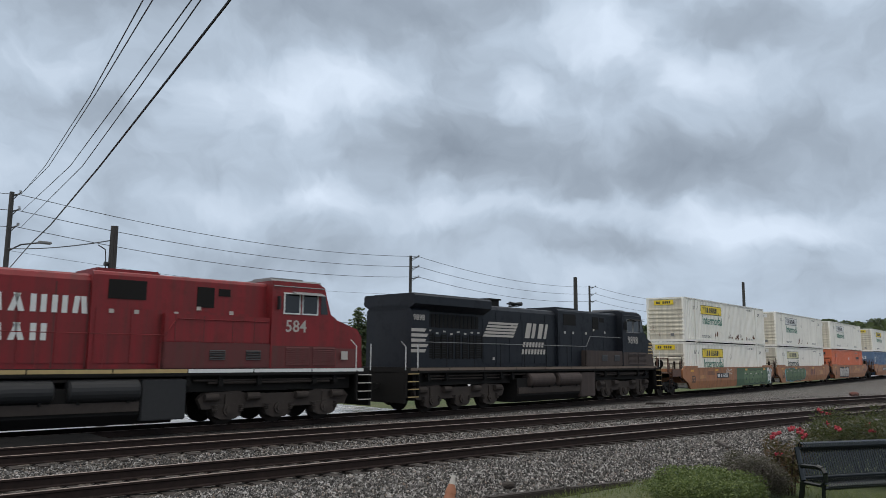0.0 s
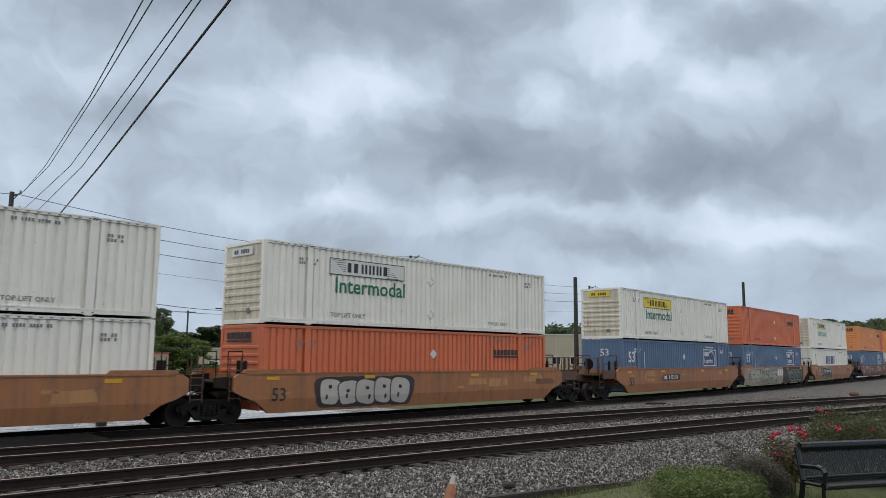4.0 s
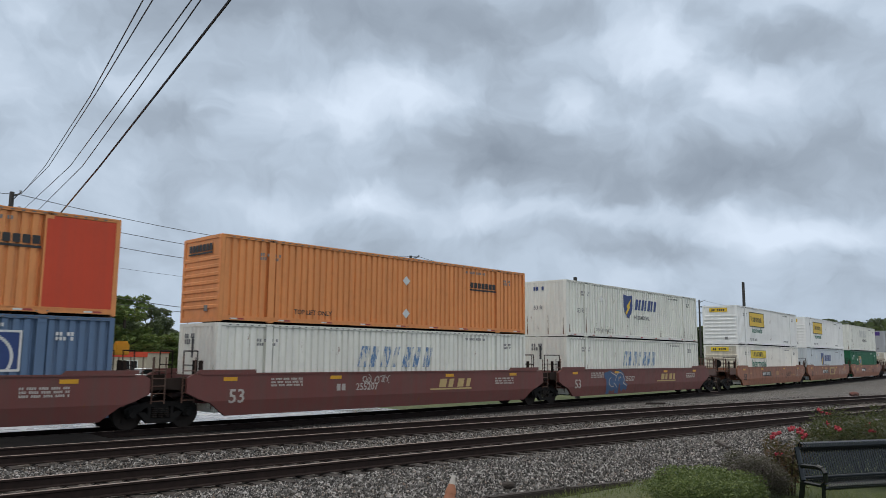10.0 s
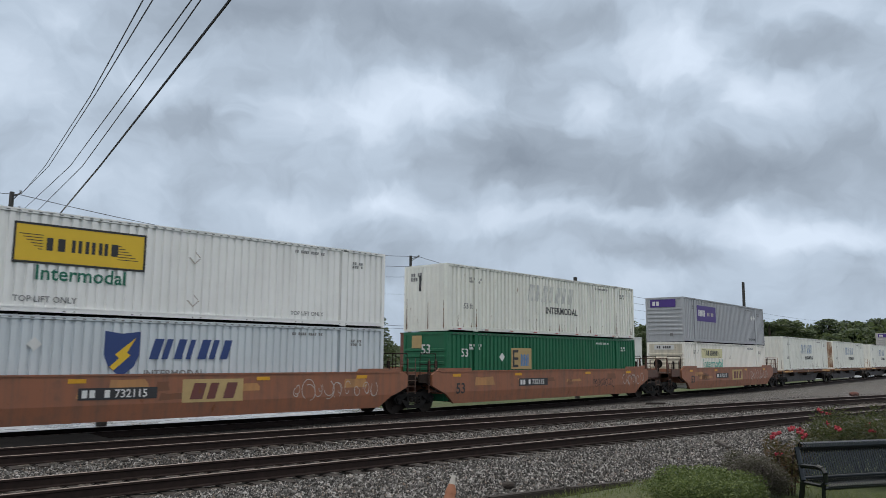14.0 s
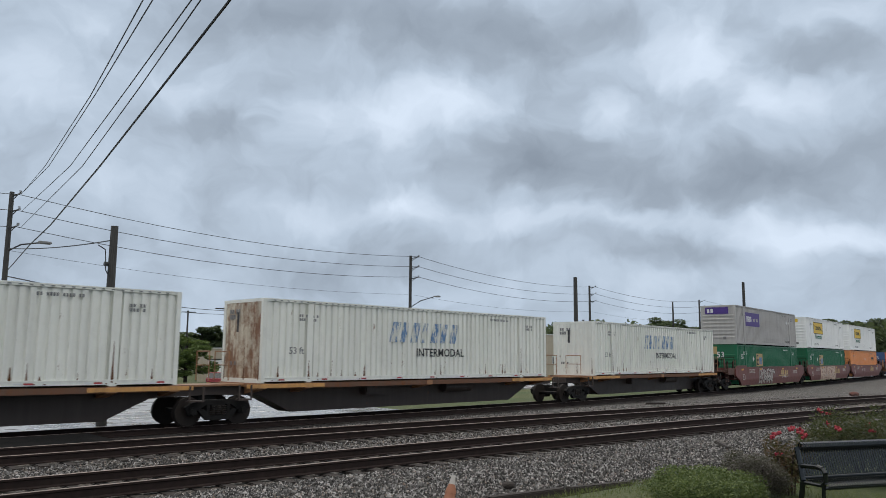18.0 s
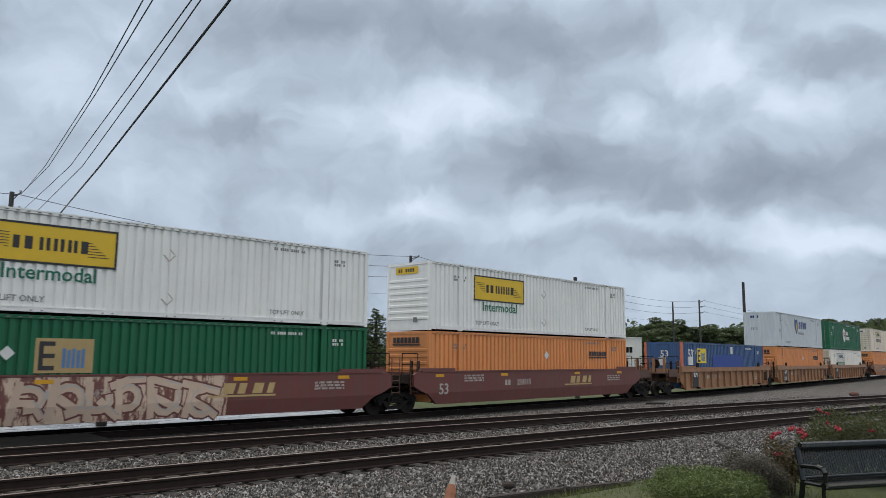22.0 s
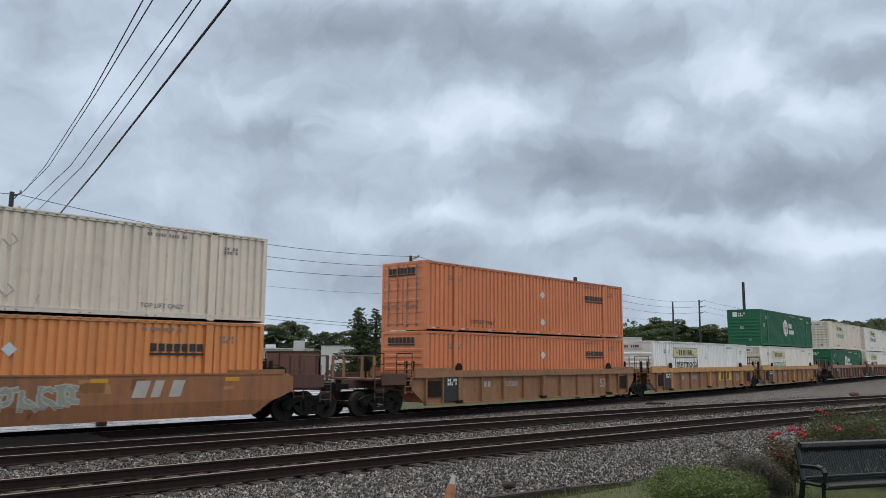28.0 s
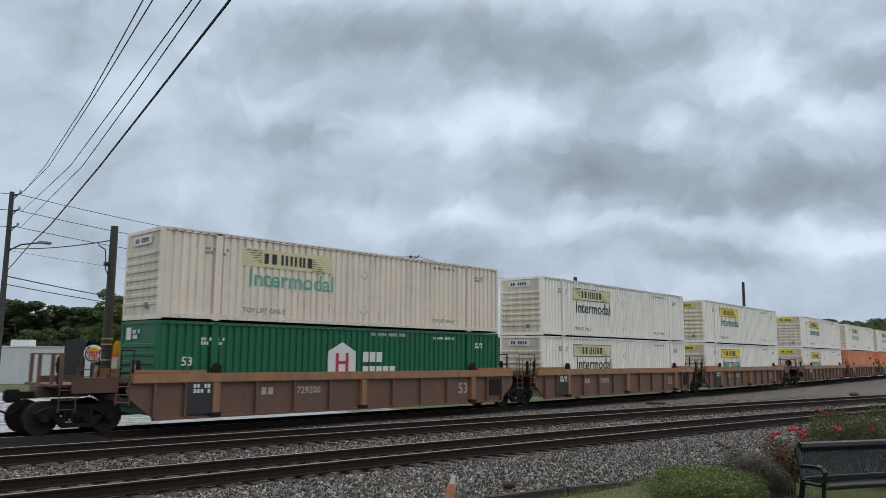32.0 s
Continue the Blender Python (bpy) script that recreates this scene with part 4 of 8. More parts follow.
def spine_car(unit, a, tail_truck=False, first=False):
    """One unit of a spine car: a centre beam with arms that carry the container."""
    car = tagged(new("spine_car"), "rusty dark steel spine car with yellow-edged arms, on the main track", "rail car", "rail cars of the train")
    put("centre_beam", shape("beam", lambda bm: prism(bm, [(-9.6, 1.0), (-9.6, 0.72), (-7.6, 0.66), (-6.2, 0.02), (6.2, 0.02), (7.6, 0.66), (9.6, 0.72), (9.6, 1.0)], 1, -0.42, 0.42)), M["spine"], car)
    put("beam_flange", shape("flange", lambda bm: (block(bm, -9.6, -0.6, 1.0, 9.6, 0.6, 1.06), block(bm, -8.3, -1.3, 0.96, -5.6, 1.3, 1.06), block(bm, 5.6, -1.3, 0.96, 8.3, 1.3, 1.06))), M["rib"], car)
    for x in (-8.0, -6.1, 0.0, 6.1, 8.0):
        put("cross_arm", shape("arm", lambda bm: prism(bm, [(-1.32, 1.085), (1.32, 1.085), (1.32, 0.9), (0.34, 0.7), (-0.34, 0.7), (-1.32, 0.9)], 0, -0.16, 0.16)), M["rib"], car, pose(x, 0, 0))
    for y in (-1.33, 1.27):
        for x in (-8.6, 5.4):
            put("side_edge", shape("sedge", lambda bm: block(bm, 0, 0, 0.93, 3.2, 0.06, 1.06)), M["chord"], car, pose(x, y, 0))
    for y in (-1.30, 1.24):
        put("side_sill", shape("spsill", lambda bm: block(bm, -8.5, 0, 0.9, 8.5, 0.06, 1.075)), M["rust2"], car, pose(0, y, 0), "rust-brown edge beam under the load")
    put("air_tank", shape("stank", lambda bm: tube(bm, (1.5, -0.62, 0.75), (3.2, -0.62, 0.75), 0.22, seg=14)), M["spine"], car)
    put("brake_box", shape("sbox", lambda bm: bevelled(bm, -3.0, -0.8, 0.55, -1.9, -0.36, 0.95, 0.04)), M["spine"], car)
    for s in (-1, 1):
        put("hand_rail", shape("hand_rail", hand_rail), M["rib"], car, pose(s * 9.2, -1.1, 0))
        put("step", shape("sstep", lambda bm: (block(bm, -0.25, -1.4, 0.55, 0.25, -1.15, 0.6), block(bm, -0.25, -1.4, 0.6, -0.2, -1.35, 1.05), block(bm, 0.2, -1.4, 0.6, 0.25, -1.35, 1.05))), M["spine"], car, pose(s * 8.7, 0, 0))
    truck(car, -7.75 if first else -9.5)
    if tail_truck:
        truck(car, 7.75)
        put("coupler", shape("coupler", coupler), M["truck"], car, pose(9.7, 0, 0))
    if first:
        put("coupler", shape("coupler", coupler), M["truck"], car, pose(-9.7, 0, 0, 0, 0, 180))
    MOVERS.append((car, a, 0.0, 19.0))
    return car




def sign_strokes(bm, w, h, plan, wide, lift):
    """Thick painted strokes along the plan's bends, each a hair in front of the one before."""
    for i, pts in enumerate(plan):
        y = -lift - 0.0006 * i
        q = [Vector((p[0] * w, 0, p[1] * h)) for p in pts]
        left, right = [], []
        for j, p in enumerate(q):
            d = (q[min(j + 1, len(q) - 1)] - q[max(j - 1, 0)]).normalized()
            k = Vector((-d.z, 0, d.x)) * wide
            e = d * wide * 0.6 * ((j == len(q) - 1) - (j == 0))
            left.append(bm.verts.new(p + k + e + Vector((0, y, 0))))
            right.append(bm.verts.new(p - k + e + Vector((0, y, 0))))
        for j in range(len(q) - 1):
            bm.faces.new((left[j], right[j], right[j + 1], left[j + 1]))


def sign_plan(rng):
    """A made-up sign of a stem, a bowl and a tail."""
    lean = rng.uniform(-0.12, 0.2)
    plan = [[(0.12 + rng.uniform(0, 0.1), 0.05), (0.16 + lean, 0.95)]]
    cx, cz, rx, rz, a0, sp = rng.uniform(0.42, 0.6), rng.uniform(0.45, 0.65), rng.uniform(0.22, 0.4), rng.uniform(0.25, 0.42), rng.uniform(0, 6.28), rng.uniform(2.2, 5.0)
    plan.append([(cx + rx * math.cos(a0 + sp * k / 7), cz + rz * math.sin(a0 + sp * k / 7)) for k in range(8)])
    if rng.random() < 0.75:
        plan.append([(0.3 + rng.uniform(-0.1, 0.2), 0.5), (0.7, rng.uniform(0.2, 0.5)), (0.98, rng.uniform(0.0, 0.25))])
    if rng.random() < 0.5:
        plan.append([(0.05, rng.uniform(0.8, 1.0)), (0.5, rng.uniform(0.85, 1.0)), (0.95, rng.uniform(0.75, 0.95))])
    return plan


def spray_tag(car, x, z, n, w, h, fill, rim, seed):
    """A row of swollen painted shapes, each with a rim and an inner stroke, that spell nothing."""
    rng = random.Random(seed)
    for i in range(n):
        ww, hh = w * rng.uniform(0.9, 1.25), h * rng.uniform(0.85, 1.05)
        at = pose(x + i * w * 0.92, -1.5225, z + rng.uniform(-0.04, 0.06), 0, rng.uniform(-9, 9), 0)
        plan = sign_plan(rng)
        k = 0.16 * min(ww, hh)
        put("spray_shape", shape(("tag", seed, i, 0), lambda bm: sign_strokes(bm, ww, hh, plan, k, 0.002)), M[rim], car, at)
        put("spray_shape", shape(("tag", seed, i, 1), lambda bm: sign_strokes(bm, ww, hh, plan, k * 0.66, 0.006)), M[fill], car, at)
        put("spray_shape", shape(("tag", seed, i, 2), lambda bm: sign_strokes(bm, ww, hh, [q[1:] for q in plan if len(q) > 2], k * 0.16, 0.0095)), M["fad" if fill != "fad" else "tblack"], car, at @ pose(0.05, 0, 0.06))


def spray_bubbles(car, x, z, n, w, h, fill, rim, seed, backing=None):
    """A row of fat rounded sprayed shapes that overlap, each with a rim, a shaded foot, small dark eyes and a gleam; they spell nothing."""
    rng = random.Random(seed)
    def ring(cx, cz, rx, rz, wob, k=18):
        return [(cx + rx * (1 + wob * math.sin(3 * a + cx * 9)) * math.copysign(abs(math.cos(a)) ** 0.7, math.cos(a)), cz + rz * (1 + wob * math.cos(2 * a + cx * 5)) * math.copysign(abs(math.sin(a)) ** 0.7, math.sin(a))) for a in [i * math.tau / k for i in range(k)]]
    if backing:
        for i in range(n):
            put("spray_shape", shape(("bub", seed, i, "b"), lambda bm: prism(bm, ring(0, 0, w * rng.uniform(0.6, 0.85), h * rng.uniform(0.45, 0.6), 0.12), 1, -0.001, 0)), M[backing], car, pose(x + i * w * 0.9, -1.5215 - 0.0001 * i, z + h / 2))
    for i in range(n):
        ww, hh, wob = w * rng.uniform(0.5, 0.62), h * rng.uniform(0.46, 0.54), rng.uniform(0.03, 0.1)
        at = pose(x + i * w * 0.9, -1.5225 - 0.0012 * i, z + h / 2 + rng.uniform(-0.04, 0.04), 0, rng.uniform(-10, 10), 0)
        put("spray_shape", shape(("bub", seed, i, 0), lambda bm: prism(bm, ring(0, 0, ww, hh, wob), 1, -0.001, 0)), M[rim], car, at)
        put("spray_shape", shape(("bub", seed, i, 1), lambda bm: prism(bm, ring(0, 0.01, ww - 0.05, hh - 0.05, wob), 1, -0.0015, 0)), M[fill], car, at)
        put("spray_shape", shape(("bub", seed, i, 2), lambda bm: prism(bm, ring(ww * rng.uniform(-0.2, 0.2), hh * rng.uniform(0.1, 0.35), ww * 0.16, hh * 0.13, wob), 1, -0.002, 0)), M[rim], car, at)
        put("spray_shape", shape(("bub", seed, i, 3), lambda bm: prism(bm, ring(ww * rng.uniform(-0.3, 0.3), -hh * rng.uniform(0.2, 0.4), ww * 0.1, hh * 0.18, wob), 1, -0.002, 0)), M[rim], car, at)
        put("spray_shape", shape(("bub", seed, i, 4), lambda bm: prism(bm, ring(-ww * 0.45, hh * 0.5, ww * 0.2, hh * 0.08, wob), 1, -0.0022, 0)), M["fad"], car, at)


def spray_scrawl(car, x, z, n, mat, seed, h=0.3):
    """Thin hand-drawn strokes."""
    rng = random.Random(seed)
    def build(bm):
        for g in range(max(3, n // 14)):
            # one letter-like sign: two or three open loops of varied size
            for q in range(rng.choice((1, 2, 2, 3))):
                r, asp, a0, span = h * rng.uniform(0.22, 0.5), rng.uniform(0.45, 0.9), rng.uniform(0, 6.28), rng.uniform(2.4, 5.6) * rng.choice((1, -1))
                cx, cz, last = g * h * 0.62 + rng.uniform(-0.1, 0.1) * h, h * rng.uniform(0.35, 0.65), None
                for k in range(13):
                    w = a0 + span * k / 12
                    d = Vector((math.cos(w) * asp, 0, math.sin(w)))
                    o = Vector((cx + k * h * 0.008, 0, cz)) + d * r
                    pair = (bm.verts.new(o + d * 0.015), bm.verts.new(o - d * 0.015))
                    if last:
                        bm.faces.new((last[0], last[1], pair[1], pair[0]))
                    last = pair
    put("spray_stroke", shape(("scrawl", seed), build), M[mat], car, pose(x, -1.5265, z))


def tag_cars(i, car):
    """What has been sprayed on the sides of some cars."""
    if car["label"].startswith("ochre"):
        rng = random.Random(300 + i)
        for k in range(7):
            w, h = rng.uniform(0.3, 1.5), rng.uniform(0.12, 0.42)
            put("paint_patch", shape(("patch", i, k), lambda bm: prism(bm, [(0, rng.uniform(0, 0.05)), (w, rng.uniform(0, 0.06)), (w - rng.uniform(0, 0.1), h * 0.6), (w * 0.9, h), (w * 0.3, h - rng.uniform(0, 0.05)), (rng.uniform(0, 0.08), h)], 1, -0.001, 0)), M[rng.choice(("scuff", "scuff", "scorch"))], car, pose(rng.uniform(-8.2, 7.2), -1.521, rng.uniform(0.6, 0.98)))
    if i == 0:
        put("spray_field", board(7.6, 1.32, 0.003), M["tgreen"], car, pose(0.6, -1.522, 0.1), "green sprayed field")
        spray_bubbles(car, 1.6, 0.16, 5, 1.35, 1.1, "tmoss", "tforest", 31)
        spray_scrawl(car, -1.6, 1.0, 88, "white", 32, 0.35)
        spray_tag(car, 7.6, 0.16, 2, 0.6, 1.2, "white", "tsky", 33)
    elif i == 1:
        spray_bubbles(car, -5.9, 0.14, 5, 1.35, 1.15, "tmoss", "tforest", 34, "tsky")
        put("emblem_bar", shape("ttxb", lambda bm: slant_bars(bm, 1.7, 0.5, 3)), M["bn"], car, pose(1.6, -1.523, 0.65))
    elif i == 2:
        spray_bubbles(car, -5.2, 0.18, 5, 0.95, 1.1, "fad", "tblack", 35, "tdark")
    elif i == 4:
        put("spray_field", board(9.9, 1.3, 0.003), M["tcloud"], car, pose(-8.7, -1.522, 0.1), "faded grey-green sprayed field")
        put("spray_field", board(6.3, 1.3, 0.003), M["tdark"], car, pose(1.3, -1.522, 0.1), "dark sprayed field")
        spray_bubbles(car, -7.6, 0.14, 3, 1.2, 1.15, "tcloud2", "tdark", 60, "tgrey")
        spray_tag(car, -5.0, 0.16, 4, 1.25, 1.15, "tgrey", "tdark", 36)
        spray_bubbles(car, 2.0, 0.14, 5, 1.2, 1.15, "tforest", "tcloud2", 37)
        put("emblem_bar", shape("ttxb", None), M["white"], car, pose(-0.4, -1.528, 0.7))
    elif i == 5:
        spray_tag(car, -5.6, 0.16, 5, 1.0, 1.2, "tblack", "fad", 38)
    elif i == 6:
        put("spray_triangle", shape("tri", lambda bm: prism(bm, [(0, 0), (2.2, 0), (1.1, 1.0)], 1, -0.004, 0)), M["buff"], car, pose(-5.3, -1.522, 0.42), "pale painted triangle")
        put("spray_triangle", shape("tri2", lambda bm: prism(bm, [(0, 0), (1.7, 0), (0.85, 0.75)], 1, -0.004, 0)), M["bn"], car, pose(-5.05, -1.527, 0.5))
        spray_scrawl(car, 1.6, 1.05, 121, "white", 39, 0.28)
        spray_scrawl(car, 0.2, 0.48, 39, "white", 40, 0.26)
    elif i == 7:
        spray_scrawl(car, -2.0, 1.0, 101, "fad", 41, 0.34)
    elif i == 8:
        spray_tag(car, -4.6, 0.16, 2, 1.1, 1.2, "tblue", "tblue", 42)
    elif i in (9, 11):
        spray_scrawl(car, 3.2, 0.55, 136, "tblack", 43 + i, 0.4)
        spray_scrawl(car, 6.4, 0.5, 74, "fad", 63 + i, 0.8)
    elif i in (10, 12):
        put("spray_field", board(2.1, 0.72, 0.003), M["buff"], car, pose(-0.2, -1.522, 0.55), "pale stencilled square")
        put("emblem_bar", shape("ttxb", lambda bm: slant_bars(bm, 1.7, 0.5, 3)), M["bn"], car, pose(0.05, -1.527, 0.65))
        spray_scrawl(car, 4.0, 0.5, 132, "fad", 52 + i, 0.7)
    elif i == 16:
        spray_tag(car, -3.9, 0.16, 6, 0.72, 1.2, "fad", "tblack", 55)
        spray_scrawl(car, 2.4, 0.5, 110, "white", 56, 0.4)
    elif i == 17:
        put("spray_field", board(6.6, 1.3, 0.003), M["tpeel"], car, pose(-4.4, -1.522, 0.1), "peeling pale sprayed field")
        spray_tag(car, -4.3, 0.16, 6, 1.05, 1.2, "tpale", "bn", 57)
    elif i == 22:
        put("emblem_bar", shape("ttxb", lambda bm: slant_bars(bm, 1.7, 0.5, 3)), M["fad"], car, pose(3.6, -1.523, 0.75))
        spray_tag(car, -0.5, 0.5, 5, 0.55, 0.6, "tgrey", "fad", 58)
    elif i in (20,):
        put("emblem_bar", shape("ttxb", lambda bm: slant_bars(bm, 1.7, 0.5, 3)), M["bn"], car, pose(-1.6, -1.41, 0.62))
    elif i == 24:
        put("spray_field", board(2.4, 0.62, 0.003), M["gold"], car, pose(2.0, -1.402, 0.55), "yellow painted square")
        put("emblem_bar", shape("ttxb", lambda bm: slant_bars(bm, 1.7, 0.5, 3)), M["bn"], car, pose(2.3, -1.408, 0.6))


# metres along the track at the start, car kind and paint, lower load, upper load; a load: colour, marks, leading end
def load(colour, brand, end="slat", **more):
    return (colour, brand, end, more)


JY, JP, JG, JW, JK = load("jb", "jy"), load("jb", "jp"), load("jbw", "jg"), load("jb", "jw"), load("jb", "jk")
TRAIN = [
    (45.0, "smooth", "ttx", JY, load("jb", "jy", rusty=14)), (64.39, "smooth", "ttx", JK, load("jb", "jw", rusty=4)), (84.16, "smooth", "ttx", load("ro", "sch"), JW),
    (107.78, "smooth", "ttx", load("bl", "apl", "ridge"), JY), (126.93, "smooth", "ttx", load("bl", "apl", "ridge"), load("ro", "sch")), (146.9, "smooth", "ttx", load("sw", "swb", "ridge"), JP),
    (170.15, "smooth", "bn", load("bl", "apl", "ridge"), load("or", "sch", tail="red")), (189.55, "smooth", "bn", load("sw", "swf", "ridge"), load("or", "sch")), (209.12, "smooth", "bn", load("sw", "swf", "ridge"), load("sw", "shd", "ridge")),
    (232.89, "smooth", "ttx2", JY, JG), (252.24, "smooth", "ttx2", load("lg", "shl", "ridge"), JG), (271.85, "smooth", "ttx2", load("gr", "emp"), load("sw", "swe", "ridge")),
    (294.75, "smooth", "ttx2", JP, load("fx", "fdx")),
    (316.0, "spine", "", load("sw", "swi", "ridge"), None), (335.05, "spine", "", load("sw", "swi", "ridge", rusty=-1), None), (355.64, "spine", "", load("sw", "swi", "ridge"), None),
    (376.38, "smooth", "bn", load("gr", "emp"), load("fb", "fdx")), (396.25, "smooth", "bn", load("gr", "emp"), JG), (415.69, "smooth", "bn", load("or", "sch"), JG),
    (439.25, "rib", "rib", load("eb", "emb", "ridge", posts="ro"), None), (458.94, "rib", "rib", load("or", "sch"), load("lg", "shd", "ridge")), (478.43, "rib", "rib", JW, load("gr", "hub", "door")),
    (502.15, "smooth", "ttx", load("or", "sch"), load("jbc", "jk")),
    (525.8, "rib", "rib", load("so", "sch"), load("so", "sch", "door")), (545.55, "rib", "rib2", load("jbw", "jk"), None), (565.3, "rib", "rib2", JP, load("gr", "hub")),
    (589.1, "rib", "rib3", load("gr", "hub"), load("jbc", "jp")), (608.57, "rib", "rib3", JK, JK), (628.2, "rib", "rib3", JY, JY),
    (652.4, "rib", "rib3", JY, JY), (672.0, "rib", "rib3", load("so", "sch"), JP), (691.6, "rib", "rib3", load("so", "sch"), JP), (711.2, "rib", "rib3", load("so", "sch"), JK),
]


def build_train():
    for i, (a, kind, pw, low, high) in enumerate(TRAIN):
        mid = a + HX
        first = i == 0 or a - TRAIN[i - 1][0] > 20.6
        last = i == len(TRAIN) - 1 or TRAIN[i + 1][0] - a > 20.6
        if kind == "spine":
            spine_car(i, mid, last, first)
        else:
            car = well_car(i, mid, kind, pw, last, first)
            tag_cars(i, car)
            if kind == "smooth":
                drape(car)
        for k, ld in enumerate((low, high)):
            if ld:
                z = (1.09 if kind == "spine" else 0.19) if k == 0 else 3.13
                container(mid, z, ld[0], ld[1], ld[2], on_top=k == 1, **ld[3])


# ---------------------------------------------------------------- sky
def build_sky():
    """A low deck of cloud that glows with daylight and drifts over the place."""
    n = Net("overcast_cloud")
    p = n.where((1, 1, 1))
    axis = n.node("SeparateXYZ", Vector=p)
    x, y, h = axis.outputs["X"], axis.outputs["Y"], axis.outputs["Z"]
    flat = n.calc("SQRT", n.calc("ADD", n.calc("MULTIPLY", x, x), n.calc("MULTIPLY", y, y)))
    bearing = n.calc("MULTIPLY", n.calc("ARCTAN2", x, y), 57.296)
    rise = n.calc("MULTIPLY", n.calc("ARCTAN2", h, flat), 57.296)
    # bearing and height in the sky, with ragged edges from two sizes of billow
    where = n.node("CombineXYZ", X=bearing, Y=rise)
    for scale, reach in ((0.085, 8.0), (0.26, 4.6), (0.8, 1.5)):
        billow = n.node("TexNoise", Vector=n.node("VectorMath", Vector=where.outputs[0]), Scale=scale, Detail=3.0, Roughness=0.5)
        off = n.t.nodes.new("ShaderNodeVectorMath")
        off.operation = "MULTIPLY_ADD"
        n.put(off.inputs[0], billow.outputs["Color"])
        off.inputs[1].default_value = (reach, reach * 0.65, 0)
        off.inputs[2].default_value = (-reach / 2, -reach * 0.325, 0)
        add = n.t.nodes.new("ShaderNodeVectorMath")
        n.put(add.inputs[0], where.outputs[0])
        n.put(add.inputs[1], off.outputs[0])
        where = add
    spot = where.outputs[0]
    big = n.node("TexNoise", Vector=n.node("Mapping", Vector=spot, Scale=(1, 1.5, 1)).outputs[0], Scale=0.06, Detail=5.0, Roughness=0.5).outputs["Fac"]
    small = n.node("TexNoise", Vector=n.node("Mapping", Vector=spot, Scale=(1, 1.3, 1)).outputs[0], Scale=0.22, Detail=5.0, Roughness=0.5).outputs["Fac"]
    f = n.calc("ADD", 0.515, n.calc("ADD", n.calc("MULTIPLY", n.calc("SUBTRACT", big, 0.5), 0.24), n.calc("MULTIPLY", n.calc("SUBTRACT", small, 0.5), 0.27)))
    # thin bright breaks and heavy dark banks: bearing, height, half widths in degrees, weight
    breaks = [(37.4, 17.9, 8.3, 2.3, 0.11), (43.5, 18.8, 4.9, 2.5, 0.07), (60.9, 21.8, 5.2, 3.3, 0.13), (66.4, 18.4, 4.1, 1.7, 0.11), (54.2, 18.3, 2.8, 2.0, 0.09), (69.9, 23.3, 3.2, 1.6, 0.10), (12.4, 18.4, 5.1, 2.9, 0.09), (21.6, 18.5, 4.3, 2.1, 0.06), (68.2, 8.5, 8.0, 1.6, 0.14), (39.4, 11.0, 4.8, 1.2, 0.10), (31.7, 10.3, 5.9, 1.5, 0.07), (46.0, 9.7, 7.3, 1.3, 0.09), (18.7, 12.5, 5.9, 2.3, 0.05), (15.1, 22.6, 2.5, 1.3, 0.06), (56.1, 9.9, 6.5, 1.2, 0.06)]
    banks = [(50.6, 14.7, 6.0, 3.1, -0.12), (58.5, 12.3, 9.2, 2.3, -0.10), (68.4, 13.0, 7.1, 2.9, -0.10), (36.5, 24.1, 12.4, 3.4, -0.09), (47.4, 24.1, 7.1, 3.0, -0.07), (68.7, 20.7, 5.8, 1.7, -0.08), (25.9, 16.5, 3.5, 2.2, -0.10), (25.2, 24.4, 6.2, 2.8, -0.09), (44.1, 13.7, 7.0, 2.1, -0.06), (53.8, 24.7, 3.7, 2.0, -0.06), (60.0, 7.7, 7.4, 1.8, -0.08), (71.3, 15.3, 2.7, 1.9, -0.06), (35.3, 6.8, 12.5, 2.1, -0.05), (14.9, 7.4, 6.9, 2.3, -0.05), (51.0, 21.9, 5.2, 2.0, -0.04)]
    for a, e, ra, re, w in breaks + banks:
        d = n.t.nodes.new("ShaderNodeVectorMath")
        d.operation = "MULTIPLY_ADD"
        n.put(d.inputs[0], spot)
        d.inputs[1].default_value = (1 / ra, 1 / re, 0)
        d.inputs[2].default_value = (-a / ra, -e / re, 0)
        far = n.t.nodes.new("ShaderNodeVectorMath")
        far.operation = "LENGTH"
        n.put(far.inputs[0], d.outputs[0])
        g = n.node("MapRange", Value=far.outputs["Value"])
        g.interpolation_type = "SMOOTHSTEP"
        for k, v in (("From Min", 0.0), ("From Max", 1.35), ("To Min", w * (1.3 if w > 0 else 1.4)), ("To Max", 0.0)):
            g.inputs[k].default_value = v
        f = n.calc("ADD", f, g.outputs[0])
    col = n.ramp(f, (0.28, (0.222, 0.266, 0.328)), (0.42, (0.306, 0.364, 0.44)), (0.53, (0.42, 0.50, 0.602)), (0.70, (0.60, 0.69, 0.81)))
    lift = n.node("MapRange", Value=h)
    lift.interpolation_type = "SMOOTHSTEP"
    for k, v in (("From Min", 1130.0), ("From Max", 1400.0), ("To Min", 1.0), ("To Max", 2.9)):
        lift.inputs[k].default_value = v
    high = n.node("MapRange", Value=h)
    for k, v in (("From Min", 1170.0), ("From Max", 1320.0), ("To Min", 0.0), ("To Max", 0.85)):
        high.inputs[k].default_value = v
    col = n.mix(high.outputs[0], col, n.mix(f, (0.44, 0.42, 0.39), (0.56, 0.535, 0.50)))
    e = n.node("Emission", Color=col, Strength=lift.outputs[0])
    n.t.links.new(e.outputs[0], n.out.inputs[0])
    bm = bmesh.new()
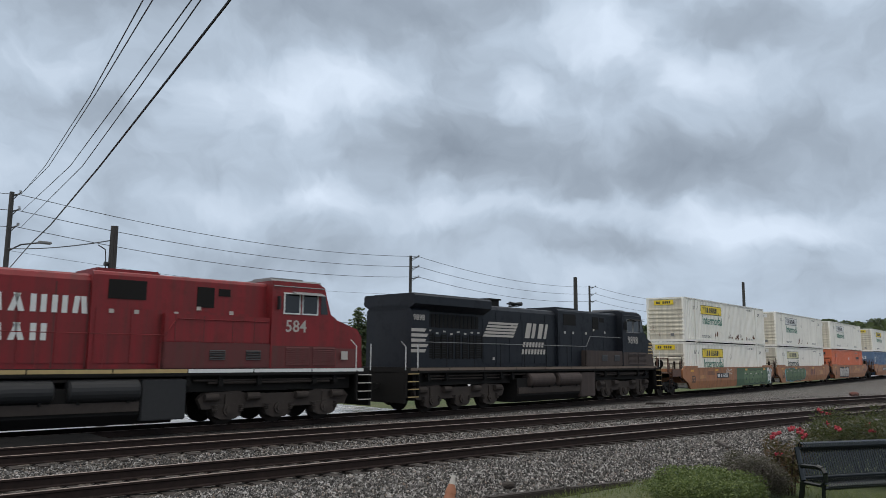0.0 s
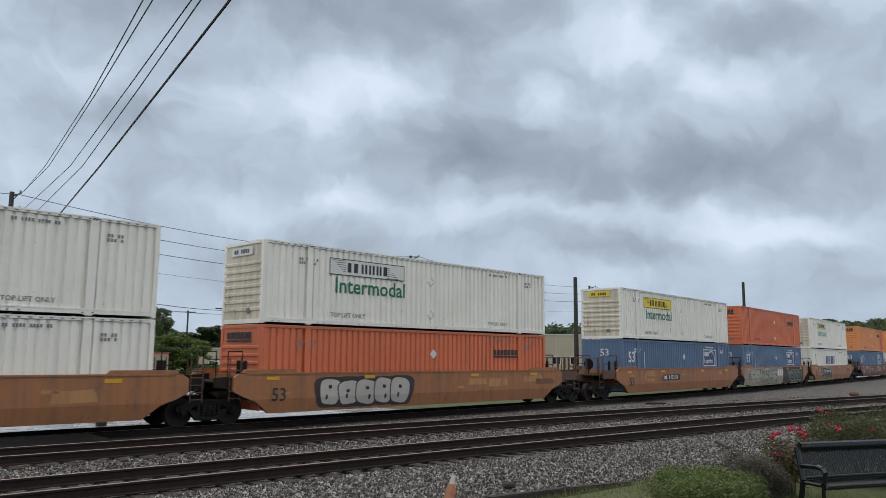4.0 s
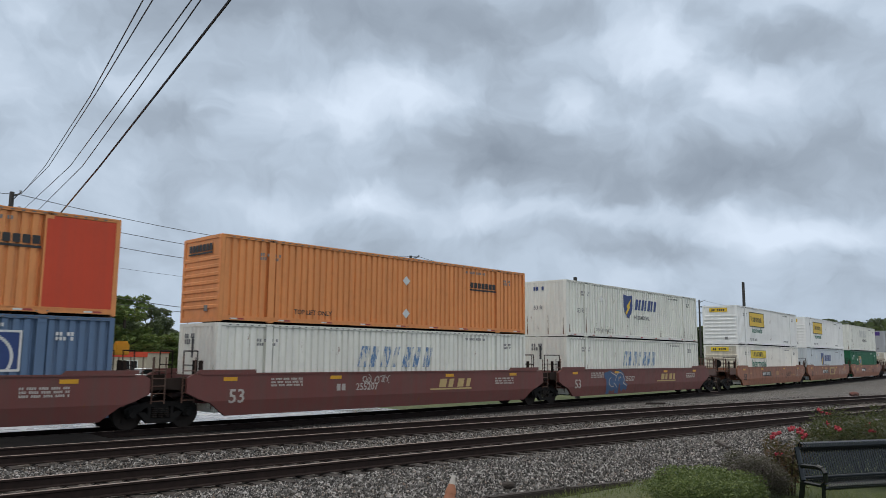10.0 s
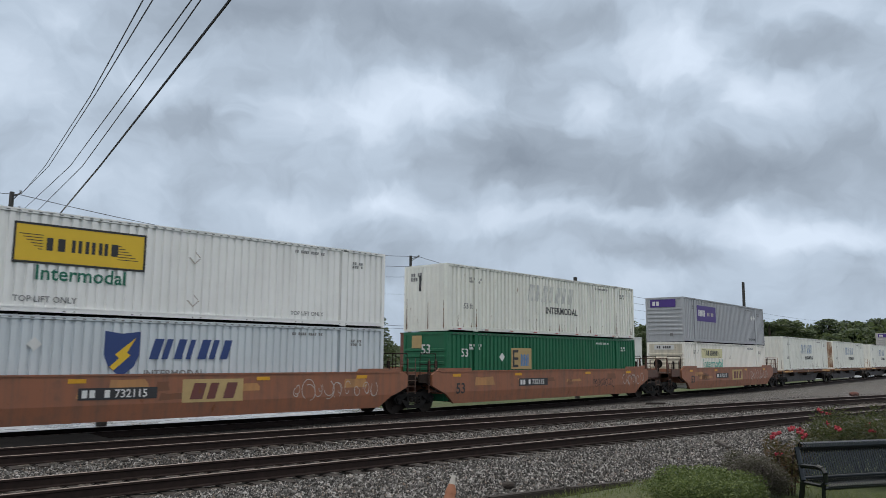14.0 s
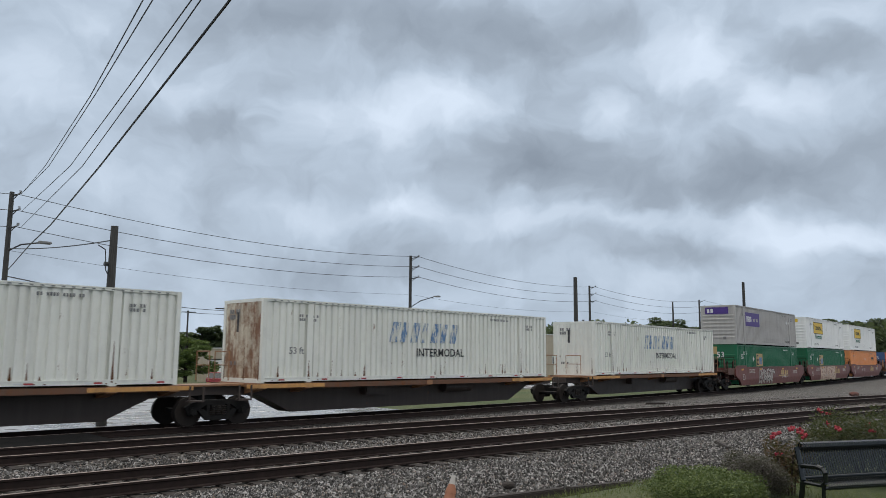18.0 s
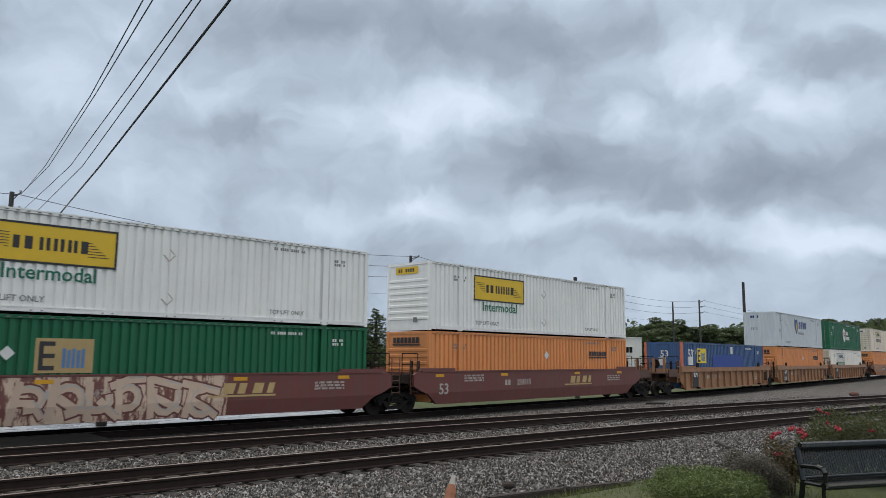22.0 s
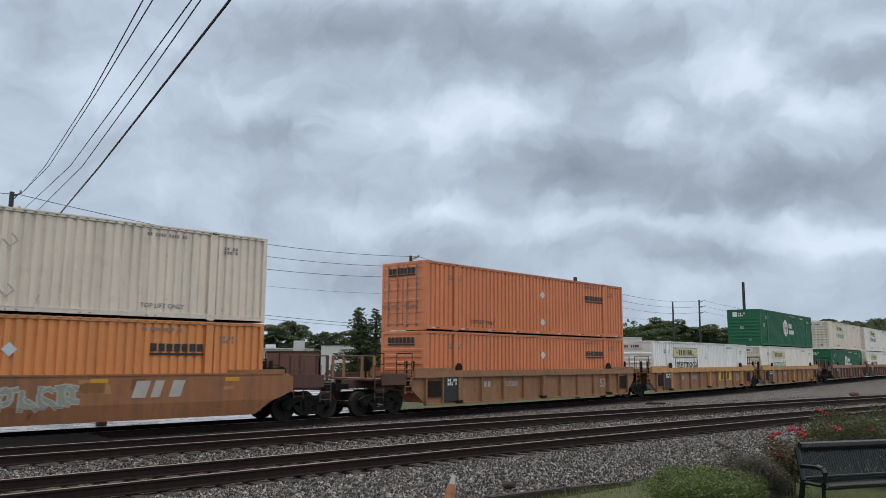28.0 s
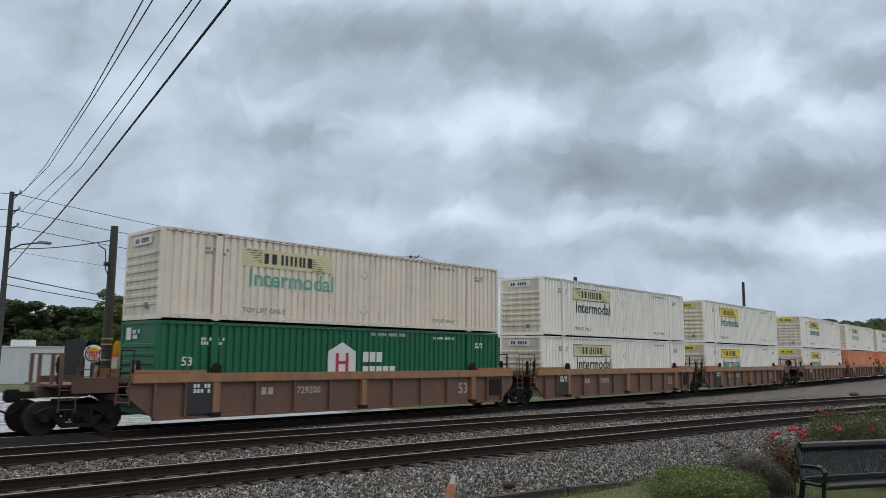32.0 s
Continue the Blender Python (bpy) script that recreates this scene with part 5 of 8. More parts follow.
    bmesh.ops.create_uvsphere(bm, u_segments=96, v_segments=64, radius=1.0)
    bmesh.ops.delete(bm, geom=[v for v in bm.verts if v.co.z < -0.12], context="VERTS")
    for v in bm.verts:
        v.co = Vector((v.co.x * 4200, v.co.y * 4200, v.co.z * 1400))
    bmesh.ops.reverse_faces(bm, faces=bm.faces[:])
    ob = smooth(part("cloud_deck", bm, n.mat))
    tagged(ob, "grey overcast cloud cover with brighter breaks, drifting slowly", "sky", "", "structure")
    return ob


# ---------------------------------------------------------------- ground and tracks


def ground_height(x, y):
    """Lawn stands a little above the rails beside the viewer and falls to the track bed; beyond the line it is level."""
    base = -0.42 - 0.14 * (1 if 21 < y < 58 else 0)
    s = min(max((8.3 + near_y(x) - y) / 1.6, 0), 1)
    f = min(max((y - 66) / 8, 0), 1)   # the town lies lower
    return base + (s * s * (3 - 2 * s)) * 0.62 - 1.08 * f * f * (3 - 2 * f)


def build_ground():
    xs = sorted(set([-4500, -2500, -1200, -600, -300, -150, -80] + list(np.arange(-40, 121, 1.0)) + [140, 170, 220, 300, 450, 700, 1200, 2500, 4500]))
    ys = sorted(set([-4500, -2000, -800, -300, -100, -40, -20, -10, -5, -2] + list(np.arange(0, 14, 0.5)) + list(np.arange(14, 62, 4)) + list(np.arange(62, 80, 2)) + [90, 120, 180, 300, 600, 1200, 2500, 4500]))
    bm = bmesh.new()
    g = [[bm.verts.new((x, y, ground_height(x, y) + (0.03 * noise.noise((x * 0.7, y * 0.7, 0)) if 0 < y < 12 and -20 < x < 60 else 0))) for y in ys] for x in xs]
    for i in range(len(xs) - 1):
        for j in range(len(ys) - 1):
            bm.faces.new((g[i][j], g[i + 1][j], g[i + 1][j + 1], g[i][j + 1]))
    tagged(part("ground", bm, M["grass"]), "patchy grass ground with bare earth", "ground", "", "structure")


def strip(name, lo, hi, z, mat, label, x0=-400, x1=600, step=2.0, bumpy=0.0, skirt=0.3):
    """A long bed between two plan curves lo(x) and hi(x), with sloping edges."""
    bm = bmesh.new()
    rows = []
    x = x0
    while x <= x1:
        a, b = lo(x), hi(x)
        k = max(2, int((b - a) / 0.9))
        ring = [bm.verts.new((x, a - skirt * 1.6, z - skirt))]
        for i in range(k + 1):
            y = a + (b - a) * i / k
            ring.append(bm.verts.new((x, y, z + bumpy * noise.noise((x * 0.8, y * 0.8, 3)))))
        ring.append(bm.verts.new((x, b + skirt * 1.6, z - skirt)))
        rows.append(ring)
        x += step if -10 < x < 120 else step * 4
    for r, q in zip(rows, rows[1:]):
        m = min(len(r), len(q))
        for i in range(m - 1):
            bm.faces.new((r[i], q[i], q[i + 1], r[i + 1]))
    bmesh.ops.recalc_face_normals(bm, faces=bm.faces[:])
    return tagged(part(name, bm, mat), label, "track bed", "", "structure")


def rail_profile():
    return [(-0.075, -0.185), (0.075, -0.185), (0.075, -0.17), (0.016, -0.15), (0.012, -0.05), (0.036, -0.035), (0.036, -0.004), (0.028, 0.0), (-0.028, 0.0), (-0.036, -0.004), (-0.036, -0.035), (-0.012, -0.05), (-0.016, -0.15), (-0.075, -0.17)]


def rail_along(line, off, name, parent, x0, x1, head=False, z=0.0):
    """A rail swept along the plan curve line(x), off metres to its far side."""
    bm = bmesh.new()
    prof = [(-0.030, -0.001), (0.030, -0.001), (0.026, 0.003), (-0.026, 0.003)] if head else rail_profile()
    prev, x = None, x0
    while x <= x1:
        y, d = line(x), (line(x + 0.5) - line(x - 0.5))
        t = Vector((1, d, 0)).normalized()
        nrm = Vector((-t.y, t.x, 0))
        ring = [bm.verts.new(Vector((x, y, z)) + nrm * (off + u) + Vector((0, 0, w))) for u, w in prof]
        if prev:
            for i in range(len(prof)):
                j = (i + 1) % len(prof)
                bm.faces.new((prev[i], prev[j], ring[j], ring[i]))
        prev = ring
        x += 2.0 if -10 < x < 130 else 10.0
    bmesh.ops.recalc_face_normals(bm, faces=bm.faces[:])
    return part(name, bm, M["railtop"] if head else M["rail"], parent)


def main_y(x):
    return float(np.interp(x, _xs, _ys))


def build_track(line, label, ties_from, ties_to, z=0.0):
    t = tagged(new("track"), label, "railway track", "railway tracks", "structure")
    for s in (-0.7525, 0.7525):
        r = rail_along(line, s, "rail", t, -380, 560, False, z)
        rail_along(line, s, "running_surface", r, -380, 560, True, z)
    tie = shape("tie", lambda bm: bevelled(bm, -0.115, -1.3, -0.36, 0.115, 1.3, -0.188, 0.02))
    x = ties_from
    rng = random.Random(5)
    while x < ties_to:
        d = line(x + 0.5) - line(x - 0.5)
        put("tie", tie, M["tie"], t, pose(x, line(x) + rng.uniform(-0.05, 0.05), z + rng.uniform(-0.02, 0.0), 0, 0, math.degrees(math.atan(d)) + rng.uniform(-0.8, 0.8)))
        x += 0.52
    return t


def far_pair(x):
    return 17.473 + 0.7525 + near_y(x)


def near_pair(x):
    return 12.776 + 0.7525 + near_y(x)


def build_tracks():
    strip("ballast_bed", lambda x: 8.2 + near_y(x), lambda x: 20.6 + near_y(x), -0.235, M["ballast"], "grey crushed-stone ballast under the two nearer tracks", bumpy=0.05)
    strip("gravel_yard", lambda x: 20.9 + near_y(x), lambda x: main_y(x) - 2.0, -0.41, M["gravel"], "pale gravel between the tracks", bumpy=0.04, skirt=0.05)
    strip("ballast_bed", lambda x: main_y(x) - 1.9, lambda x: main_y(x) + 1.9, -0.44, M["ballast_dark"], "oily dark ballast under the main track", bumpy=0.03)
    build_track(near_pair, "rusty dark rails on timber ties in grey ballast", -6, 70)
    build_track(far_pair, "rusty rails on timber ties beside the main track", -2, 84)
    build_track(main_y, "main track with dark oily ties under the train", -2, 110, RAIL)


build_sky_deck = build_sky()
build_ground()
build_tracks()
build_train()


# ---------------------------------------------------------------- locomotives
def loco_frame(bm):
    """Cast three-axle truck frame: a deep beam with pedestals round each axle and open bays between them."""
    prism(bm, [(-2.95, 0.86), (-2.75, 1.06), (-1.5, 1.10), (-1.2, 1.0), (1.2, 1.0), (1.5, 1.10), (2.75, 1.06), (2.95, 0.86), (2.8, 0.54), (-2.8, 0.54)], 1, -0.12, 0.1)
    for x in (-1.9, 0.0, 1.9):
        prism(bm, [(x - 0.62, 0.68), (x + 0.62, 0.68), (x + 0.46, 0.30), (x + 0.24, 0.2), (x - 0.24, 0.2), (x - 0.46, 0.30)], 1, -0.14, 0.1)
        tube(bm, (x, -0.22, 0.5), (x, -0.1, 0.5), 0.19, seg=16)
        tube(bm, (x, -0.25, 0.5), (x, -0.2, 0.5), 0.11, seg=12)
        for d in (-0.47, 0.47):
            for k in range(4):
                tube(bm, (x + d, -0.15, 0.44 + 0.06 * k), (x + d, -0.15, 0.47 + 0.06 * k), 0.09, seg=10)
    for x in (-2.45, -0.95, 0.95, 2.45):
        tube(bm, (x - 0.32, -0.2, 0.92), (x + 0.14, -0.2, 0.92), 0.13, seg=12)
        block(bm, x + 0.14, -0.19, 0.86, x + 0.34, -0.1, 0.98)
    for x in (-1.9, 1.9):
        block(bm, x - 0.12, -0.17, 0.62, x + 0.12, -0.1, 1.02)


def loco_wheels(bm):
    tube(bm, (0, -0.75, 0), (0, 0.75, 0), 0.1, seg=10)
    for y in (-0.76, 0.76):
        tube(bm, (0, y - 0.065, 0), (0, y + 0.065, 0), 0.52, seg=30)
        for k in range(5):
            a = k * math.tau / 5
            tube(bm, (0.3 * math.cos(a), y, 0.3 * math.sin(a)), (0.3 * math.cos(a), y + (0.08 if y > 0 else -0.08), 0.3 * math.sin(a)), 0.06, seg=8)


def hood_shell(x0, x1, half, z0, z1, r=0.18):
    def build(bm):
        prism(bm, [(-half, z0), (half, z0), (half, z1 - r), (half - r * 0.4, z1 - r * 0.3), (half - r, z1), (-half + r, z1), (-half + r * 0.4, z1 - r * 0.3), (-half, z1 - r)], 0, x0, x1)
    return build


def louvre(w, h, n):
    def build(bm):
        for i in range(n):
            z = i * h / n
            prism(bm, [(0.0, z), (-0.03, z), (0.0, z + h / n * 0.8)], 0, 0, w)
    return build


def locomotive(a, coat, red):
    """A six-axle wide-cab diesel: frame, hoods, cab, tank, trucks, rails and marks; its cab end trails here."""
    m = M[coat]
    lo = tagged(new("locomotive"), "deep red diesel locomotive with white lettering bars" if red else "black diesel locomotive with white stripes and number", "locomotive", "locomotives of the train")
    P = lambda name, build, mat, at=None, label="", parent=lo: put(name, shape((coat, name, len(SHAPES)), build), mat, parent, at, label)
    P("underframe_sill", lambda bm: (bevelled(bm, -10.6, -1.53, 1.36, 10.6, 1.53, 1.60, 0.03), block(bm, -10.4, -0.5, 1.0, 10.4, 0.5, 1.36)), M["truck"])
    edge = M["silt"] if not red else M["buff"]
    for s in (-1, 1):
        for i in range(9):
            P("sill_stripe", lambda bm: block(bm, 0.02, -0.006, 1.47, 2.28, 0.006, 1.585), edge if not (red and i > 5) else M["white"], pose(-10.4 + i * 2.3, s * 1.534, 0))
    P("engine_hood", hood_shell(-5.4, 0.5, 1.0, 1.6, 4.40, 0.22), m, label="hood of doors over the engine")
    P("rear_hood", hood_shell(-10.15, -5.4, 1.05, 1.6, 4.0, 0.1), m)
    P("radiator_wing", lambda bm: prism(bm, [(-1.05, 3.9), (1.05, 3.9), (1.42, 4.1), (1.53, 4.16), (1.53, 4.5), (1.45, 4.58), (-1.45, 4.58), (-1.53, 4.5), (-1.53, 4.16), (-1.42, 4.1)], 0, -10.2, -5.3), m, label="wide overhanging radiator section")
    P("radiator_roof", lambda bm: block(bm, -9.9, -1.2, 4.58, -5.6, 1.2, 4.63), M["truck"])
    P("end_fairing", lambda bm: prism(bm, [(-1.34, 1.6), (1.34, 1.6), (1.34, 3.9), (1.05, 4.12), (-1.05, 4.12), (-1.34, 3.9)], 0, -10.2, -9.15), m, label="full-width rear end of the hood")
    P("control_hood", hood_shell(0.5, 6.3, 1.16, 1.6, 4.5, 0.12), m)
    P("roof_box", lambda bm: bevelled(bm, 0.6, -1.0, 4.44, 2.6, 1.0, 4.6, 0.06), m)
    P("exhaust_stack", lambda bm: (bevelled(bm, -4.3, -0.5, 4.36, -3.45, 0.5, 4.74, 0.03), block(bm, -4.36, -0.56, 4.7, -3.39, 0.56, 4.77)), M["truck"])
    for s in (-1, 1):
        y = s * 1.0
        turn = 0 if s < 0 else 180
        for i in range(6):
            P("hood_door", lambda bm: bevelled(bm, 0.02, -0.018, 1.75, 0.94, 0.0, 3.75, 0.008), m, pose(-5.3 + i * 0.98 + (0 if s < 0 else 0.96), y, 0, 0, 0, turn))
        for i, (w, top) in enumerate(((0.3, 3.02), (0.34, 2.92), (0.24, 3.0), (0.2, 2.9), (0.22, 3.0), (0.26, 2.94), (0.26, 3.0), (0.36, 3.0))):
            P("rear_grille", lambda bm: [block(bm, 0.0, -0.02, 1.98 + k * 0.1, w, 0.012, 2.05 + k * 0.1) for k in range(int((top - 1.98) / 0.1))] + [block(bm, -0.035, -0.03, 1.94, 0.0, 0.0, top), block(bm, w, -0.03, 1.94, w + 0.035, 0.0, top)], M["truck"], pose(-8.95 + i * 0.45 + (0 if s < 0 else 0.36), s * 1.05, 0, 0, 0, turn))
            put("warning_label", board(0.16, 0.07), M["fad"], lo, pose(-8.9 + i * 0.45, s * 1.062, top + 0.06, 0, 0, turn))
        P("radiator_intake", lambda bm: [block(bm, -9.0 + k * 0.26, -0.015, 3.25, -8.8 + k * 0.26, 0.015, 3.82) for k in range(13)], M["truck"], pose(0, s * 1.055, 0))
        P("intake_screen", lambda bm: block(bm, 0, -0.012, 0, 1.15, 0.012, 0.58), M["truck"], pose(0.95, s * 1.166, 3.68))
        P("intake_screen", lambda bm: block(bm, 0, -0.012, 0, 0.6, 0.012, 0.66), M["truck"], pose(3.75, s * 1.166, 3.55))
        P("intake_screen", lambda bm: block(bm, 0, -0.012, 0, 0.42, 0.012, 0.24), M["truck"], pose(4.5, s * 1.166, 3.95))
        for i in range(5):
            P("hood_door", lambda bm: bevelled(bm, 0.02, -0.016, 1.75, 0.98, 0.0, 3.4, 0.008), m, pose(0.6 + i * 1.05 + (0 if s < 0 else 1.0), s * 1.16, 0, 0, 0, turn))
        for x, z in ((-4.6, 1.9), (-3.2, 3.5), (1.0, 3.25), (1.75, 3.25), (3.0, 3.25), (3.75, 3.45), (4.9, 3.35)):
            put("warning_label", board(0.14, 0.12), M["fad"], lo, pose(x, s * (1.19 if x > 0.5 else 1.022), z, 0, 0, turn))
        for x in (-4.35, -2.4, -0.45, 0.46):
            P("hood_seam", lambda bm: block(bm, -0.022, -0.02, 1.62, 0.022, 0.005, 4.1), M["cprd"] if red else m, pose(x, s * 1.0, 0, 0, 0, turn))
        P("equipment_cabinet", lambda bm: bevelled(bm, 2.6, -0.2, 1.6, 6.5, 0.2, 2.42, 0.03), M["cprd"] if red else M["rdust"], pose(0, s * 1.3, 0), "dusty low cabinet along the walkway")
        if red:
            P("upper_cabinet", lambda bm: bevelled(bm, 2.6, -0.16, 2.42, 6.3, 0.16, 3.3, 0.02), m, pose(0, s * 1.3, 0))
            for x in (2.95, 3.9, 4.9, 5.7):
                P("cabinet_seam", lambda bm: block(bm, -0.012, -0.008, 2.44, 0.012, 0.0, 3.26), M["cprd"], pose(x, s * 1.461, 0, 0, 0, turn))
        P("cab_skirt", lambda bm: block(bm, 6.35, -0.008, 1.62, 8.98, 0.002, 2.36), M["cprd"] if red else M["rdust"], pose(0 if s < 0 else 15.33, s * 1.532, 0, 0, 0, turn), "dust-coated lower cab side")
        for x in (4.1, 5.4):
            P("cabinet_louvre", louvre(0.55, 0.32, 6), M["black"], pose(x, s * 1.505, 1.88, 0, 0, turn))
    # cab and nose
    P("cab", lambda bm: (prism(bm, [(6.3, 1.6), (9.0, 1.6), (9.0, 3.35), (8.75, 3.5), (8.45, 4.45), (8.2, 4.58), (6.3, 4.58)], 1, -1.53, 1.53)), m, label="wide crew cab")
    P("cab_roof", lambda bm: prism(bm, [(-1.56, 4.4), (-1.3, 4.66), (1.3, 4.66), (1.56, 4.4), (1.5, 4.38), (-1.5, 4.38)], 0, 6.35, 8.4), M["mark"] if red else m)
    P("roof_unit", lambda bm: bevelled(bm, 6.7, -0.7, 4.6, 8.1, 0.7, 4.78, 0.04), M["mark"])
    P("nose", lambda bm: prism(bm, [(9.0, 1.6), (10.45, 1.6), (10.4, 2.75), (10.2, 3.02), (9.0, 3.42)], 1, -1.2, 1.2), m)
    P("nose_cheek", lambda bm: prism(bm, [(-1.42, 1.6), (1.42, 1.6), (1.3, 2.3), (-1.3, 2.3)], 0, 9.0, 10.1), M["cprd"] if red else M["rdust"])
    P("sun_visor", lambda bm: [prism(bm, [(y, 4.22), (y + 0.3 * (1 if y > 0 else -1), 4.12), (y + 0.3 * (1 if y > 0 else -1), 4.14), (y, 4.25)], 0, 7.1, 8.3) for y in (-1.53, 1.53)], M["truck"] if not red else M["mark"])
    P("nose_light", lambda bm: bevelled(bm, 9.9, -0.3, 3.0, 10.12, 0.3, 3.16, 0.03), M["mark"])
    for s in (-1, 1):
        turn = 0 if s < 0 else 180
        for x in (6.75, 7.5):
            w = P("window_frame", lambda bm: [block(bm, 0, -0.02, 0, 0.68, 0.02, 0.05), block(bm, 0, -0.02, 0.7, 0.68, 0.02, 0.75), block(bm, 0, -0.02, 0.05, 0.05, 0.02, 0.7), block(bm, 0.63, -0.02, 0.05, 0.68, 0.02, 0.7)], M["white"] if red else M["mark"], pose(x + (0 if s < 0 else 0.68), s * 1.535, 3.45, 0, 0, turn))
            put("pane", shape("cabpane", lambda bm: block(bm, 0.05, -0.006, 0.05, 0.63, 0.006, 0.70)), M["dglass"], w, pose(0, 0, 0))
        P("front_side_window", lambda bm: prism(bm, [(0, 0), (0.3, 0), (0.18, 0.68), (0, 0.68)], 1, -0.008, 0.008), M["dglass"], pose(8.3, s * 1.535, 3.5))
        P("mirror", lambda bm: block(bm, 0, -0.16, 0, 0.05, 0.0, 0.45), M["black"], pose(6.5, s * 1.53, 3.6))
        put("road_number", lettering("584" if red else "9898", 0.58), M["fad"], lo, pose(6.85, s * 1.536, 2.85) if s < 0 else pose(8.2, s * 1.536, 2.85, 0, 0, 180), "painted road number")
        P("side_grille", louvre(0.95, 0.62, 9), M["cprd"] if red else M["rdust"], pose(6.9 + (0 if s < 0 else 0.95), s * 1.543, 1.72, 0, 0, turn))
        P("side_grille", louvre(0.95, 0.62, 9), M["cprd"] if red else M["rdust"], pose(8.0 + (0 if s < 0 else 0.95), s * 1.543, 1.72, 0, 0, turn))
        P("hand_rail", lambda bm: (bent(bm, [(-9.9, 0, 1.6), (-9.9, 0, 2.62), (2.6, 0, 2.62), (3.0, 0, 3.15), (6.2, 0, 3.15)], 0.014, 6)), M["mark"] if not red else m, pose(0, s * 1.48, 0))
        for x in (-8.2, -6.4, -4.6, -2.8, -1.0, 0.8, 2.5):
            P("stanchion", lambda bm: tube(bm, (0, 0, 1.6), (0, 0, 2.62), 0.012, seg=6), M["truck"] if not red else m, pose(x, s * 1.48, 0))
        for e in (-1, 1):
            P("step_well", lambda bm: ([block(bm, -0.32, -0.16, 0.42 + 0.3 * k, 0.32, 0.02, 0.46 + 0.3 * k) for k in range(4)], block(bm, -0.36, -0.14, 0.42, -0.32, 0.02, 1.5), block(bm, 0.32, -0.14, 0.42, 0.36, 0.02, 1.5)), M["truck"], pose(e * 10.3, s * 1.45, 0))
            for k in range(4):
                P("step_edge", lambda bm: block(bm, -0.3, -0.172, 0.43 + 0.3 * k, 0.3, -0.158, 0.465 + 0.3 * k), M["fad" if red else "buff"], pose(e * 10.3, s * 1.45, 0) if s < 0 else pose(e * 10.3, s * 1.45, 0, 0, 0, 180))
            P("grab_rail", lambda bm: bent(bm, [(-0.34, 0, 0.6), (-0.34, 0, 2.4), (-0.6, 0, 2.62)], 0.02, 6), M["white"], pose(e * 10.3, s * 1.5, 0))
            P("grab_rail", lambda bm: bent(bm, [(0.34, 0, 0.6), (0.34, 0, 2.5)], 0.02, 6), M["white"], pose(e * 10.3, s * 1.5, 0))
    for e in (-1, 1):
        P("pilot", lambda bm: prism(bm, [(-1.5, 0.2), (1.5, 0.2), (1.5, 1.36), (-1.5, 1.36)], 0, -0.05, 0.05), M["truck"], pose(e * 10.62, 0, 0))
        P("coupler", coupler, M["truck"], pose(e * 10.5, 0, 0, 0, 0, 0 if e > 0 else 180))
        P("hose", lambda bm: bent(bm, [(0, -0.7, 1.2), (0.2, -0.7, 0.8), (0.45, -0.65, 0.55)], 0.03, 6), M["black"], pose(e * 10.6, 0, 0, 0, 0, 0 if e > 0 else 180))
    P("fuel_tank", lambda bm: prism(bm, [(-1.42, 1.3), (1.42, 1.3), (1.42, 0.5), (1.15, 0.2), (-1.15, 0.2), (-1.42, 0.5)], 0, -3.3, 3.1), M["truck"], pose(0, 0, -0.24), label="grimy black fuel tank")
    P("tank_box", lambda bm: bevelled(bm, 2.0, -1.5, 0.06, 3.4, 1.5, 1.28, 0.03), M["airtank"] if red else M["rdust"])
    for s in (-1, 1):
        for x in (-2.5, -0.1):
            P("air_tank", lambda bm: (tube(bm, (0.06, 0, 0.98), (1.98, 0, 0.98), 0.33, seg=20), tube(bm, (0, 0, 0.98), (0.06, 0, 0.98), 0.25, 0.33, seg=20), tube(bm, (1.98, 0, 0.98), (2.04, 0, 0.98), 0.33, 0.25, seg=20)), M["airtank"] if red else M["rdust"], pose(x, s * 1.36, 0))
    P("under_gear", lambda bm: (block(bm, -9.9, -1.16, 0.86, -3.5, 1.16, 1.35), block(bm, 3.4, -1.16, 0.86, 9.9, 1.16, 1.35)), M["truck"])
    # pipes, brackets and a dusty ledge between the sill and the trucks
    for s in (-1, 1):
        for x0, x1, z, r in ((-3.4, 3.3, 1.26, 0.05), (-9.3, -3.6, 1.24, 0.035), (3.7, 9.6, 1.22, 0.035), (-9.0, -4.2, 1.12, 0.03), (4.2, 8.9, 1.14, 0.045)):
            P("pipe", lambda bm: tube(bm, (x0, 0, z), (x1, 0, z), r, seg=8), M["dust"], pose(0, s * 1.3, 0))
        for x in (-9.2, -8.1, -5.6, -4.4, -3.6, 3.5, 4.6, 6.0, 8.2, 9.1):
            P("bracket", lambda bm: (block(bm, -0.07, -0.1, 1.02, 0.07, 0.1, 1.36), tube(bm, (0, -0.14, 1.14), (0, 0.1, 1.14), 0.09, seg=10)), M["truck"], pose(x, s * 1.3, 0))
        P("tank_ledge", lambda bm: block(bm, -3.25, -0.05, 0.36, 1.95, 0.05, 0.64), M["dust"], pose(0, s * 1.43, 0))
        for x in (-2.2, -0.8, 0.2, 1.6):
            P("tank_strap", lambda bm: block(bm, -0.04, -0.03, 0.6, 0.04, 0.03, 0.86), M["truck"], pose(x, s * 1.5, 0))
